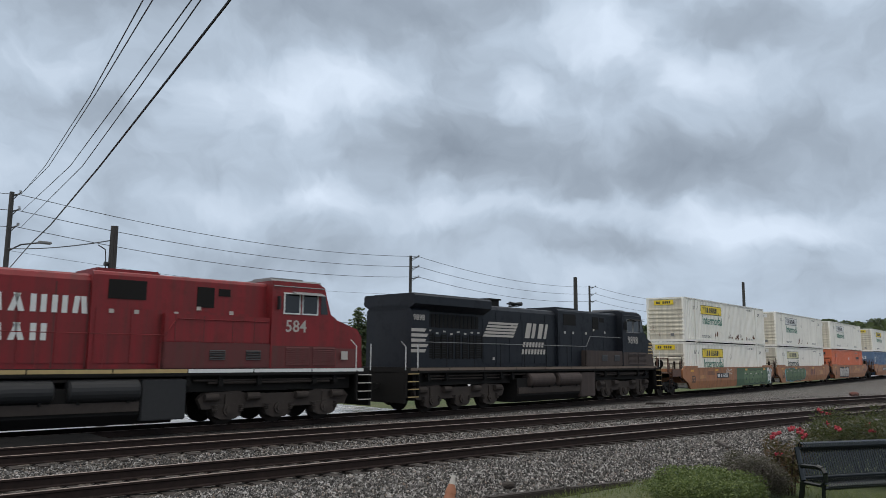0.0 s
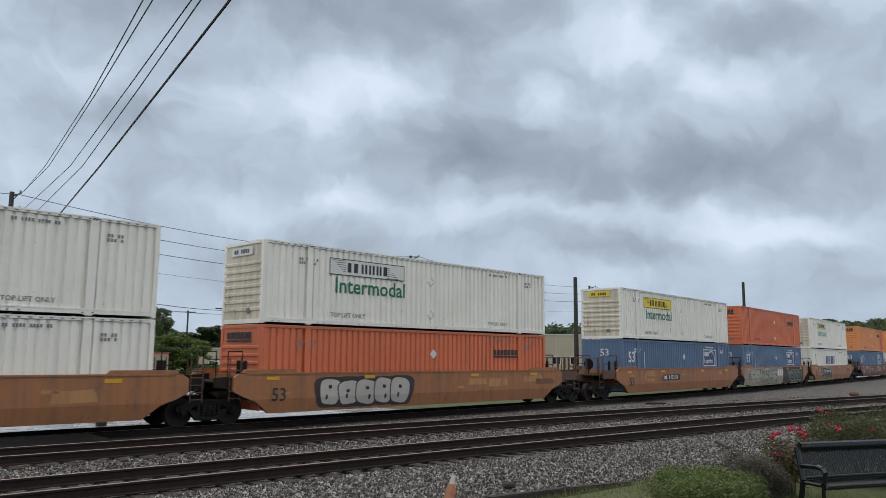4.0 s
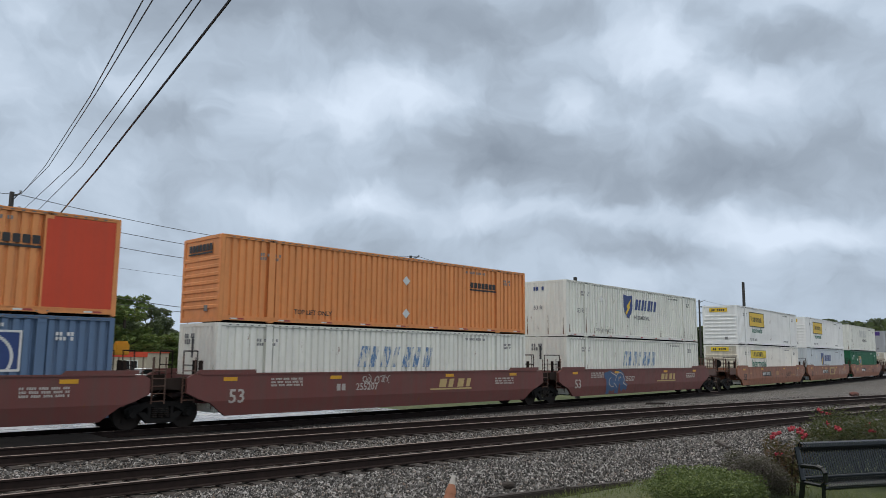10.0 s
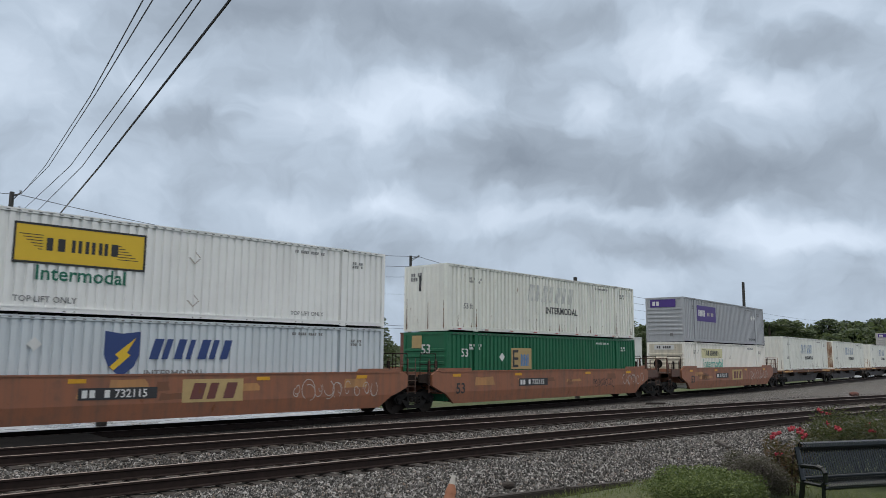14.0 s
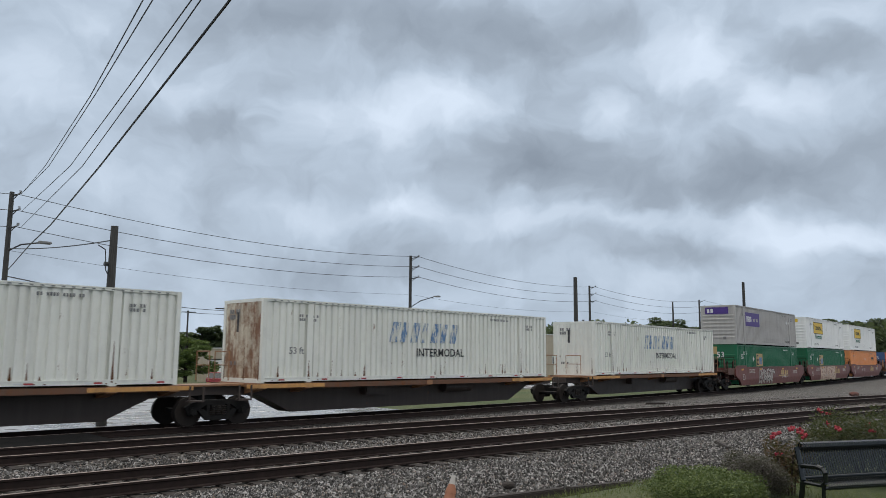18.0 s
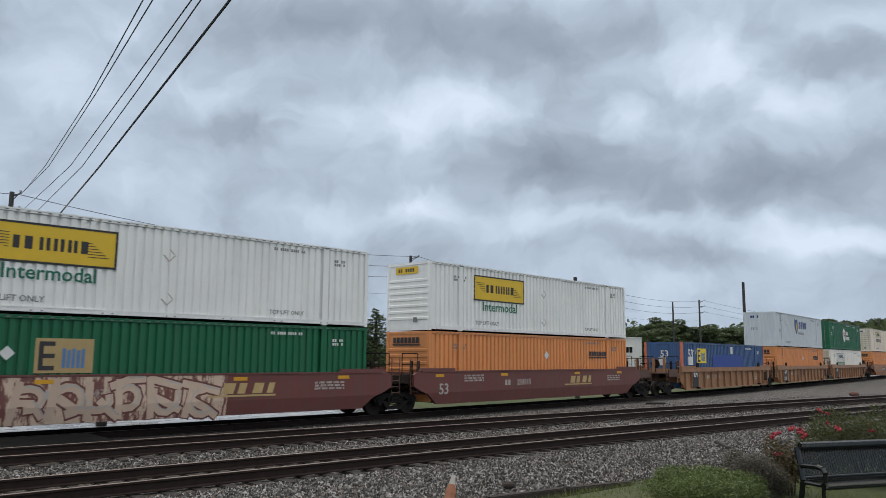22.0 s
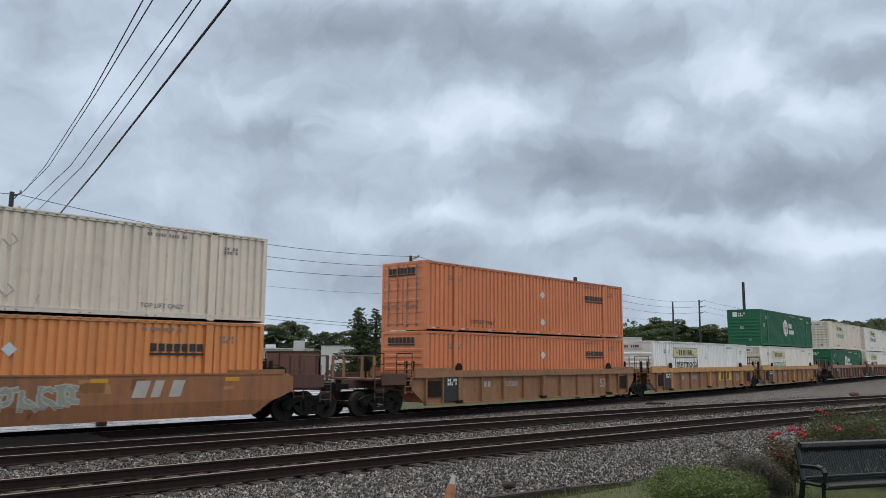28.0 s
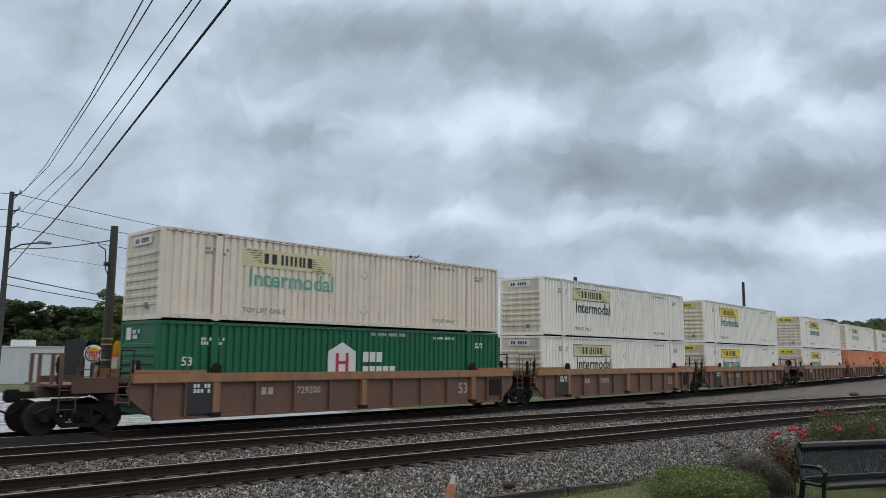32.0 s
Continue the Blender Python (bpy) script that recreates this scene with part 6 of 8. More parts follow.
    for x in (-6.9, 6.9):
        t = P("truck", lambda bm: (block(bm, -2.1, -0.9, 0.6, 2.1, 0.9, 0.78), block(bm, -0.5, -0.5, 0.78, 0.5, 0.5, 1.0)), M["truck"], pose(x, 0, RAIL), "dusty three-axle truck")
        for s in (-1, 1):
            put("side_frame", shape("loco_frame", loco_frame), M["dust"], t, pose(0, s * 1.05, 0, 0, 0, 0 if s < 0 else 180))
        for dx in (-1.9, 0.0, 1.9):
            w = put("wheelset", shape("loco_wheels", loco_wheels), M["wheel"], t)
            w.matrix_parent_inverse = pose(dx, 0, 0.52)
            SPINNERS.append((w, 0.52))
    P("horn", lambda bm: (block(bm, -0.05, -0.3, 0, 0.05, 0.3, 0.06), [tube(bm, (-0.3 * d, y, 0.14), (0.32 * d, y, 0.14), 0.03, 0.1, 10) for y, d in ((-0.2, 1), (0.0, -1), (0.2, 1))], tube(bm, (0, 0, 0), (0, 0, 0.14), 0.04, seg=8)), M["black"], pose(-2.3, -0.5, 4.47))
    # marks on the near side
    near = lambda x, z, y=-1.022: pose(x, y, z)
    if red:
        for x, z, n, h in ((-3.9, 3.2, 8, 0.5), (-3.85, 2.4, 6, 0.48)):
            for i in range(n):
                lean = (0.16, 0.0, 0.0, 0.05)[i % 4]
                P("name_bar", lambda bm: prism(bm, [(0, 0), (0.15, 0), (0.15 + lean, h), (lean, h)], 1, -0.008, 0), M["white"], near(x + i * 0.56, z), "white lettering drawn as plain bars" if i == 0 else "")
                P("name_bar", lambda bm: prism(bm, [(0.27, 0), (0.42, 0), (0.42 - lean, h), (0.27 - lean, h)], 1, -0.008, 0), M["white"], near(x + i * 0.56, z))
        put("warning_label", board(0.3, 0.3), M["fad"], lo, pose(9.3, -1.45, 1.9))
    else:
        for k in range(5):
            P("speed_stripe", lambda bm: prism(bm, [(0, 0), (2.2, 0), (2.32, 0.1), (0.06, 0.1)], 1, -0.008, 0), M["fad"], near(-5.3 + 0.09 * k, 2.95 + 0.145 * k))
        P("name_bar", lambda bm: slant_bars(bm, 2.05, 0.72, 4), M["fad"], near(-2.15, 2.95), "large white emblem bars")
        P("name_bar", lambda bm: [prism(bm, [(i * 0.25, 0), (i * 0.25 + 0.16, 0), (i * 0.25 + 0.21, 0.24), (i * 0.25 + 0.05, 0.24)], 1, -0.008, 0) for i in range(7)], M["fad"], near(-2.3, 2.52))
        P("name_bar", lambda bm: [prism(bm, [(i * 0.25, 0), (i * 0.25 + 0.16, 0), (i * 0.25 + 0.21, 0.24), (i * 0.25 + 0.05, 0.24)], 1, -0.008, 0) for i in range(8)], M["fad"], near(-2.4, 2.18))
        for k in range(5):
            P("end_stripe", lambda bm: prism(bm, [(-10.19, 0), (-9.42 + 0.12 * (k % 2), 0), (-9.32 + 0.12 * (k % 2), 0.13), (-10.19, 0.13)], 1, -0.006, 0), M["fad"], pose(0, -1.342, 2.2 + 0.21 * k))
            P("nose_stripe", lambda bm: block(bm, 9.75 + 0.04 * k, -0.006, 0, 10.4 - 0.03 * k, 0, 0.1), M["buff"], pose(0, -1.203, 2.05 + 0.2 * k))
        put("rear_number", lettering("9898", 0.34), M["fad"], lo, pose(-10.1, -1.346, 3.5))
    MOVERS.append((lo, a, 0.0, 13.8))
    return lo


locomotive(29.95, "nsb", False)
locomotive(6.95, "cpr", True)


# ---------------------------------------------------------------- plants
def leaf_mats():
    def foliage(name, a, b, rough=0.6):
        n = Net(name)
        g = n.node("NewGeometry")
        r = n.t.nodes["Geometry"] if "Geometry" in n.t.nodes else g
        c = n.mix(r.outputs["Random Per Island"], a, b)
        c = n.mix(n.ramp(n.noise(0.6, detail=3.0), (0.35, 0.0), (0.7, 0.6)), c, shade(a, 0.55))
        n.set(c, rough)
        tr = n.node("BsdfTranslucent", Color=n.mix(0.5, c, (0.16, 0.2, 0.05)))
        mx = n.node("MixShader", Fac=0.35)
        n.put(mx.inputs[1], n.b.outputs[0])
        n.put(mx.inputs[2], tr.outputs[0])
        n.t.links.new(mx.outputs[0], n.out.inputs[0])
        return n.mat
    M["pine"] = foliage("pine_needles", (0.045, 0.07, 0.036), (0.115, 0.15, 0.07))
    M["leaf"] = foliage("broad_leaves", (0.062, 0.09, 0.048), (0.145, 0.18, 0.095))
    M["lime"] = foliage("bright_leaves", (0.075, 0.13, 0.03), (0.17, 0.23, 0.06))
    M["bush"] = foliage("shrub_leaves", (0.04, 0.072, 0.02), (0.22, 0.27, 0.085))
    M["dry"] = foliage("dry_twigs", (0.07, 0.056, 0.054), (0.17, 0.14, 0.135))
    M["rosel"] = foliage("rose_leaves", (0.03, 0.045, 0.018), (0.10, 0.085, 0.04))
    M["rosenew"] = foliage("young_rose_leaves", (0.045, 0.035, 0.018), (0.16, 0.075, 0.05))
    M["blade"] = foliage("grass_blades", (0.07, 0.105, 0.025), (0.18, 0.19, 0.06))
    M["rose"] = plain("red_petals", (0.38, 0.04, 0.055), 0.8, 0.0, 20.0)
    M["coneb"] = plain("faded_cone_rubber", (0.36, 0.15, 0.085), 0.8, 0.0, 8.0, 0.3)
    M["bark"] = plain("rough_bark", (0.07, 0.055, 0.045), 0.95, 0.0, 6.0, 0.4)
    n = Net("broken_stone")
    n.b.inputs["Specular IOR Level"].default_value = 0.2
    g = n.node("NewGeometry")
    c = n.ramp(g.outputs["Random Per Island"], (0.0, (0.012, 0.0115, 0.011)), (0.38, (0.05, 0.047, 0.045)), (0.68, (0.19, 0.18, 0.17)), (0.92, (0.52, 0.495, 0.47)), (1.0, (0.22, 0.16, 0.12)))
    c = n.mix(n.calc("MULTIPLY", n.noise(40.0), 0.5), c, shade((0.2, 0.185, 0.17), 0.5))
    M["stone"] = n.set(c, 0.9)


leaf_mats()


def leaf_cloud(centres, radii, count, size, rng, flat=0.5, shell=0.55):
    """Small leaf quads scattered through lobes, denser towards their skins; returns verts and faces."""
    centres, radii = np.array(centres, float), np.array(radii, float)
    w = np.prod(radii, axis=1) ** (2 / 3)
    pick = rng.choice(len(centres), count, p=w / w.sum())
    d = rng.normal(size=(count, 3))
    d /= np.linalg.norm(d, axis=1, keepdims=True)
    rad = shell + (1 - shell) * rng.random((count, 1)) ** 0.6
    p = centres[pick] + d * radii[pick] * rad * rng.uniform(0.85, 1.12, (count, 1))
    a = rng.normal(size=(count, 3))
    a[:, 2] *= flat
    a /= np.linalg.norm(a, axis=1, keepdims=True)
    b = np.cross(a, rng.normal(size=(count, 3)))
    b /= np.linalg.norm(b, axis=1, keepdims=True)
    s = size * rng.uniform(0.6, 1.4, (count, 1))
    a, b = a * s, b * s * 0.6
    v = np.stack([p - a, p + b * 0.8, p + a, p - b], axis=1).reshape(-1, 3)
    return v, np.arange(count * 4).reshape(-1, 4)


def cloud_mesh(key, *args, **kw):
    if key not in SHAPES:
        v, f = leaf_cloud(*args, **kw)
        me = bpy.data.meshes.new("leaves")
        me.from_pydata(v.tolist(), [], f.tolist())
        me.materials.append(None)
        SHAPES[key] = me
    return SHAPES[key]


def tree_shape(kind, variant):
    """Crown lobes, limbs and trunk of one kind of tree, ten metres high."""
    rng = np.random.default_rng(11 * variant + len(kind))
    cs, rs, limbs = [], [], []
    if kind == "conifer":
        for i in range(16):
            z = 1.0 + i * 0.56
            r = 2.3 * (1 - z / 10.6)
            for k in range(5):
                t = rng.uniform(0, math.tau)
                cs.append((r * 0.6 * math.cos(t), r * 0.6 * math.sin(t), z + rng.uniform(-0.2, 0.2)))
                rs.append((r * 0.5 + 0.12, r * 0.5 + 0.12, 0.32))
    else:
        low = 4.2 if kind == "pine" else 2.2
        for i in range(48 if kind != "pine" else 30):
            t = rng.uniform(0, math.tau)
            h = rng.uniform(low, 9.4)
            spread = (1 - abs((h - low - 2.4) / (9.9 - low)) ** 2) * (3.3 if kind != "pine" else 2.3)
            d = spread * math.sqrt(rng.uniform(0.02, 1))
            c = (d * math.cos(t), d * math.sin(t), h)
            cs.append(c)
            k = rng.uniform(0.45, 1.05) * (1.0 if kind != "pine" else 0.8)
            rs.append((k, k, k * rng.uniform(0.55, 0.85)))
            if i % 2 == 0:
                limbs.append(c)
    return cs, rs, limbs


def tree(x, y, top, kind="broad", variant=0, mat="leaf", wide=1.0, label="", ground_z=-0.42):
    """Tapered trunk, limbs and a ragged crown."""
    ground_z = ground_height(x, y)
    names = {"broad": "full green broadleaf tree with a ragged crown", "pine": "tall dark pine with a clumped open crown", "conifer": "dark pointed conifer with drooping branches"}
    ob = tagged(new("tree"), label or names[kind], "tree", "trees beyond the line")
    cs, rs, limbs = tree_shape(kind, variant)
    k = (top - ground_z) / 10.2
    ob.matrix_basis = pose(x, y, ground_z, 0, 0, variant * 67 + x) @ Matrix.Diagonal((k * wide, k * wide, k, 1))
    put("trunk", shape(("trunk", kind), lambda bm: (tube(bm, (0, 0, -0.3), (0.05, 0.02, 5.0), 0.26, 0.17, 10), tube(bm, (0.05, 0.02, 5.0), (0, 0.05, 9.2), 0.17, 0.04, 8))), M["bark"], ob)
    for j, c in enumerate(limbs[:7]):
        put("limb", shape(("limb", kind, variant, j), lambda bm: tube(bm, (0.03, 0.02, c[2] * 0.62), c, 0.09, 0.025, 6)), M["bark"], ob)
    put("crown", cloud_mesh(("crown", kind, variant), cs, rs, 9500 if kind != "conifer" else 5200, 0.165 if kind != "conifer" else 0.13, np.random.default_rng(3 + variant)), M[mat], ob)
    return ob


def build_trees():
    rows = [
        (14.0, 150.0, 9.4, "broad"), (19.0, 146.0, 9.8, "broad"), (27.0, 150.0, 9.0, "broad"), (33.0, 147.0, 10.4, "broad"), (39.0, 145.0, 9.4, "broad"), (45.0, 142.0, 9.2, "broad"), (50.0, 138.0, 8.6, "broad"), (55.0, 136.0, 7.4, "broad"), (60.0, 140.0, 7.0, "broad"),
        (24.0, 141.0, 9.2, "pine"), (29.0, 136.0, 9.6, "pine"), (31.0, 131.0, 10.6, "pine"), (36.0, 139.0, 9.2, "broad"), (34.5, 133.0, 8.0, "pine"), (38.0, 134.6, 10.2, "pine"),
        (42.5, 136.0, 8.2, "broad"), (40.3, 125.6, 9.8, "pine"), (44.0, 128.0, 8.8, "pine"), (46.0, 118.0, 7.4, "broad"), (26.0, 128.0, 6.4, "broad"), (37.0, 122.0, 6.2, "broad"), (31.0, 120.0, 5.8, "broad"),
        (66.0, 142.0, 7.9, "pine"), (69.5, 139.5, 8.6, "pine"), (73.0, 136.4, 7.8, "broad"), (76.5, 133.0, 8.2, "broad"), (79.5, 130.5, 9.0, "broad"), (84.0, 126.0, 7.0, "broad"), (88.0, 122.0, 7.4, "broad"),
        (86.6, 97.0, 8.8, "broad"), (91.0, 95.0, 7.2, "broad"), (105.2, 107.0, 8.0, "broad"), (148.5, 135.3, 9.2, "broad"), (156.1, 128.4, 9.8, "pine"), (140.0, 120.0, 6.0, "broad"),
        (152.3, 104.8, 9.4, "broad"), (146.0, 108.0, 7.8, "broad"), (160.0, 104.0, 9.4, "broad"), (171.0, 109.5, 11.2, "broad"), (178.0, 108.4, 13.0, "broad"), (183.4, 103.5, 11.5, "broad"), (186.6, 100.6, 10.2, "broad"), (191.0, 96.0, 10.4, "broad"),
        (197.6, 90.6, 13.1, "broad"), (203.0, 88.0, 11.5, "broad"), (213.0, 88.0, 9.5, "broad"), (230.0, 88.1, 14.4, "broad"), (236.0, 86.0, 13.4, "broad"), (228.7, 75.8, 13.6, "broad"), (233.0, 72.0, 14.6, "broad"), (238.0, 68.0, 14.0, "broad"), (226.0, 79.0, 12.0, "broad"), (241.0, 62.0, 13.5, "broad"),
    ]
    for i, (x, y, top, kind) in enumerate(rows):
        tree(x, y, top, kind, i % 3, "pine" if kind == "pine" else "leaf", 1.25 + 0.25 * ((i * 5) % 3) + (0.2 if x > 140 else 0.0))
    tree(31.2, 86.5, 9.4, "broad", 1, "lime", 1.1)
    tree(34.6, 87.8, 8.2, "broad", 2, "leaf", 0.9)
    tree(34.0, 83.0, 4.6, "broad", 0, "lime", 1.75, "low bright green spreading tree")
    tree(36.5, 82.0, 4.2, "broad", 2, "lime", 1.6, "low bright green spreading tree")
    tree(41.5, 56.9, 6.7, "conifer", 0, "pine", 1.9)
    tree(42.7, 55.8, 6.6, "conifer", 1, "pine", 1.8)
    tree(43.3, 58.6, 5.2, "conifer", 2, "pine", 1.35)
    # a belt of woods behind everything, too far to tell apart
    rng = np.random.default_rng(8)
    cs, rs = [], []
    for i in range(230):
        t = rng.uniform(-0.35, 1.32)
        d = rng.uniform(235, 300)
        x, y = d * math.sin(t), d * math.cos(t)
        h = rng.uniform(3.0, 8.5)
        cs.append((x, y, h * 0.45))
        rs.append((7.5, 7.5, h * 0.62))
    for i in range(110):
        t = rng.uniform(0.86, 1.32)
        d = rng.uniform(222, 262)
        h = rng.uniform(8.0, 13.0)
        cs.append((d * math.sin(t), d * math.cos(t), h * 0.5))
        rs.append((5.0, 5.0, h * 0.5))
    ob = put("distant_woods", cloud_mesh("woods", cs, rs, 90000, 0.75, rng, shell=0.8), M["leaf"])
    tagged(ob, "belt of dark green woods along the horizon", "woods", "", "stuff")


# ---------------------------------------------------------------- poles and wires
def pole_body(h, r0, r1):
    return lambda bm: tube(bm, (0, 0, -0.6), (0, 0, h), r0, r1, 12)


def utility_pole(x, y, top, arms=True, lamp=None, r=0.16, label="dark timber utility pole carrying wires", turn=8.0):
    ob = tagged(new("utility_pole"), label, "utility pole", "poles along the street")
    foot = ground_height(x, y)
    ob.matrix_basis = pose(x, y, foot, 0, 0, turn)
    h = top - foot
    put("pole", shape(("pole", h, r), pole_body(h, r, r * 0.72)), M["pole"], ob)
    if arms:
        for k, z in enumerate((h - 0.25, h - 1.08, h - 1.93)):
            put("bracket_arm", shape("barm", lambda bm: (tube(bm, (0, 0, 0), (0.12, -0.75, 0.1), 0.035, seg=8), tube(bm, (0, 0, -0.25), (0.1, -0.55, 0.06), 0.025, seg=6))), M["black"], ob, pose(0, 0, z))
            put("insulator", shape("insul", lambda bm: [tube(bm, (0.12, -0.78, 0.08 + 0.06 * i), (0.12, -0.78, 0.11 + 0.06 * i), 0.07, seg=10) for i in range(3)]), M["mark"], ob, pose(0, 0, z))
    if lamp:
        put("lamp_arm", shape(("larm", lamp), lambda bm: bent(bm, [(0, 0, h - lamp - 0.9), (0.5, -0.7, h - lamp - 0.35), (1.2, -1.6, h - lamp)], 0.035, 8)), M["black"], ob)
        put("lamp_head", shape(("lhead", lamp), lambda bm: prism(bm, [(1.15, h - lamp - 0.03), (1.8, h - lamp - 0.02), (1.85, h - lamp + 0.05), (1.6, h - lamp + 0.12), (1.2, h - lamp + 0.07)], 1, -1.75, -1.5)), M["mark"], ob)
    return ob


def wire(name, pts, r, sag=0.0, label="thin dark overhead wire", mat="black"):
    """A sagging wire through its supports."""
    cu = bmesh.new()
    line = []
    for a, b in zip(pts, pts[1:]):
        a, b = Vector(a), Vector(b)
        for i in range(13):
            f = i / 12
            q = a.lerp(b, f)
            q.z -= sag * 4 * f * (1 - f)
            line.append(q)
    line = [q for i, q in enumerate(line) if i == 0 or (q - line[i - 1]).length > 1e-4]
    prev = None
    for i, q in enumerate(line):
        d = (line[min(i + 1, len(line) - 1)] - line[max(i - 1, 0)]).normalized()
        u = d.cross(Vector((0, 0, 1))).normalized()
        v = u.cross(d)
        ring = [cu.verts.new(q + (u * math.cos(k * math.tau / 6) + v * math.sin(k * math.tau / 6)) * r) for k in range(6)]
        if prev:
            for k in range(6):
                cu.faces.new((prev[k], prev[(k + 1) % 6], ring[(k + 1) % 6], ring[k]))
        else:
            cu.faces.new(ring)
        prev = ring
    cu.faces.new(prev)
    bmesh.ops.recalc_face_normals(cu, faces=cu.faces[:])
    return tagged(part(name, cu, M[mat]), label, "wire", "overhead wires")


def build_poles():
    utility_pole(9.6, 43.75, 10.31, lamp=None)
    utility_pole(40.43, 48.39, 10.32, lamp=3.4)
    utility_pole(74.22, 55.5, 10.56)
    utility_pole(105.98, 59.04, 10.81)
    utility_pole(107.5, 64.4, 10.8, False)
    utility_pole(40.1, 31.11, 7.27, False, None, 0.17, "plain dark timber pole beside the line")
    utility_pole(71.41, 35.06, 9.42, False, None, 0.18, "plain dark timber pole beside the line")
    utility_pole(60.7, 46.2, 5.73, False, None, 0.14, "short plain dark pole")
    for x, y, t in ((109.6, 109.8, 10.2), (39.4, 79.1, 7.34), (47.0, 105.9, 8.3)):
        p = utility_pole(x, y, t, False, None, 0.15, "far utility pole with a crossarm")
        put("crossarm", shape("xarm", lambda bm: block(bm, -1.1, -0.06, 0, 1.1, 0.06, 0.12)), M["pole"], p, pose(0, 0, t + 0.02 - ground_height(x, y) - 0.3, 0, 0, -40))
        if x < 40:
            put("transformer", shape("transf", lambda bm: (tube(bm, (0.25, -0.3, 0), (0.25, -0.3, 0.85), 0.26, seg=14), tube(bm, (0.25, -0.3, 0.85), (0.25, -0.3, 0.95), 0.1, seg=8))), M["lg"], p, pose(0, 0, t - 2.7 + 1.08))
    # stub pole at the crossing, with its meter box and coil of cable
    s = tagged(new("utility_pole"), "thick bare timber pole with bands and coiled cable", "utility pole", "poles along the street")
    s.matrix_basis = pose(9.65, 28.4, -0.5)
    put("pole", shape("stubpole", pole_body(7.15, 0.19, 0.13)), M["pole"], s)
    for z in (2.85, 3.05, 2.3):
        put("band", shape(("sband", z), lambda bm: tube(bm, (0, 0, z), (0, 0, z + 0.05), 0.19, seg=14)), M["buff"], s)
    put("signal_box", shape("sigbox", lambda bm: (bevelled(bm, -0.24, -0.2, 0, 0.24, 0.2, 0.42, 0.04), block(bm, -0.18, -0.14, 0.42, 0.18, 0.14, 0.5))), M["reflect"], s, pose(0.42, -0.25, 2.5), "yellow traffic signal housing")
    put("cable_coil", shape("coil", lambda bm: bent(bm, [(-0.55, -0.05, 6.4), (-0.3, -0.1, 6.25), (-0.28, -0.12, 5.9), (-0.25, -0.12, 5.5), (-0.1, -0.15, 5.25), (-0.18, -0.15, 5.5)], 0.02, 6)), M["black"], s)
    put("insulator", shape("stubins", lambda bm: tube(bm, (-0.28, 0, 5.75), (-0.12, 0, 5.75), 0.08, seg=10)), M["black"], s)
    # three power wires along the street, pole to pole
    for k, dz in enumerate((0.0, -0.83, -1.68)):
        tops = [(-22.0, 39.0, 10.3 + dz), (9.8, 43.0, 10.08 + dz), (40.6, 47.65, 10.2 + dz), (74.4, 54.8, 10.4 + dz), (106.1, 58.3, 10.65 + dz), (190.0, 68.0, 10.6 + dz)]
        wire("power_wire", tops, 0.017, 0.75)
    wire("service_wire", [(9.6, 43.7, 7.25), (40.4, 48.4, 7.1), (74.2, 55.5, 7.5), (106.0, 59.0, 7.7)], 0.009, 0.5)
    for dz, r in ((0.0, 0.03), (-0.42, 0.025)):
        wire("street_cable", [(9.6, 43.8, 5.95 + dz), (39.4, 79.1, 6.9 + dz), (86.0, 97.0, 7.0 + dz)], r, 0.35, "heavy black street cable")
    sp = tagged(new("cable_splice"), "black cable splice case hung on a street cable", "splice case")
    put("case", shape("splice", lambda bm: (tube(bm, (-0.55, 0, 0), (0.55, 0, 0), 0.17, seg=10), tube(bm, (0.75, 0, 0.05), (1.25, 0, 0.05), 0.11, seg=10))), M["black"], sp)
    sp.matrix_basis = pose(43.8, 80.75, 6.62, 0, 6, -12)
    # wires that pass over the viewer
    wire("overhead_cable", [(9.20, 41.59, 5.99), (8.04, 33.12, 6.27), (7.26, 27.48, 6.30), (6.17, 19.50, 6.67), (5.38, 13.73, 7.05), (4.89, 10.15, 7.29), (4.70, 8.77, 7.42)], 0.023, 0.0, "thick black cable overhead")
    wire("overhead_wire", [(9.81, 42.53, 10.12), (7.51, 29.72, 8.77), (5.47, 18.32, 8.02), (4.40, 12.34, 7.91), (4.06, 10.47, 7.92)], 0.012)
    wire("overhead_wire", [(9.82, 42.57, 10.13), (7.42, 28.87, 8.60), (5.57, 18.25, 8.09), (4.52, 12.24, 7.91), (4.18, 10.31, 7.90)], 0.012)
    wire("overhead_wire", [(9.81, 42.43, 9.14), (6.78, 24.12, 7.62), (5.37, 15.64, 7.46), (4.57, 10.78, 7.41), (4.28, 9.04, 7.41)], 0.012)
    wire("overhead_wire", [(9.67, 41.60, 8.22), (6.52, 22.07, 7.20), (5.38, 15.02, 7.30), (4.68, 10.69, 7.42), (4.42, 9.06, 7.47)], 0.012)
    wire("drop_cable", [(9.6, 43.7, 7.35), (9.5, 28.4, 6.1)], 0.022, 0.12, "black service drop to the stub pole")
    la = tagged(new("street_lamp"), "grey street lamp head on a long bracket arm", "street lamp")
    la.matrix_basis = pose(9.6, 43.75, 0)
    put("lamp_arm", shape("larm1", lambda bm: bent(bm, [(0, 0, 7.2), (0.5, -0.5, 7.55), (1.2, -1.1, 7.66)], 0.04, 8)), M["black"], la)
    put("lamp_head", shape("lhead1", lambda bm: bevelled(bm, 1.1, -1.35, 7.6, 1.75, -1.05, 7.74, 0.04)), M["mark"], la)


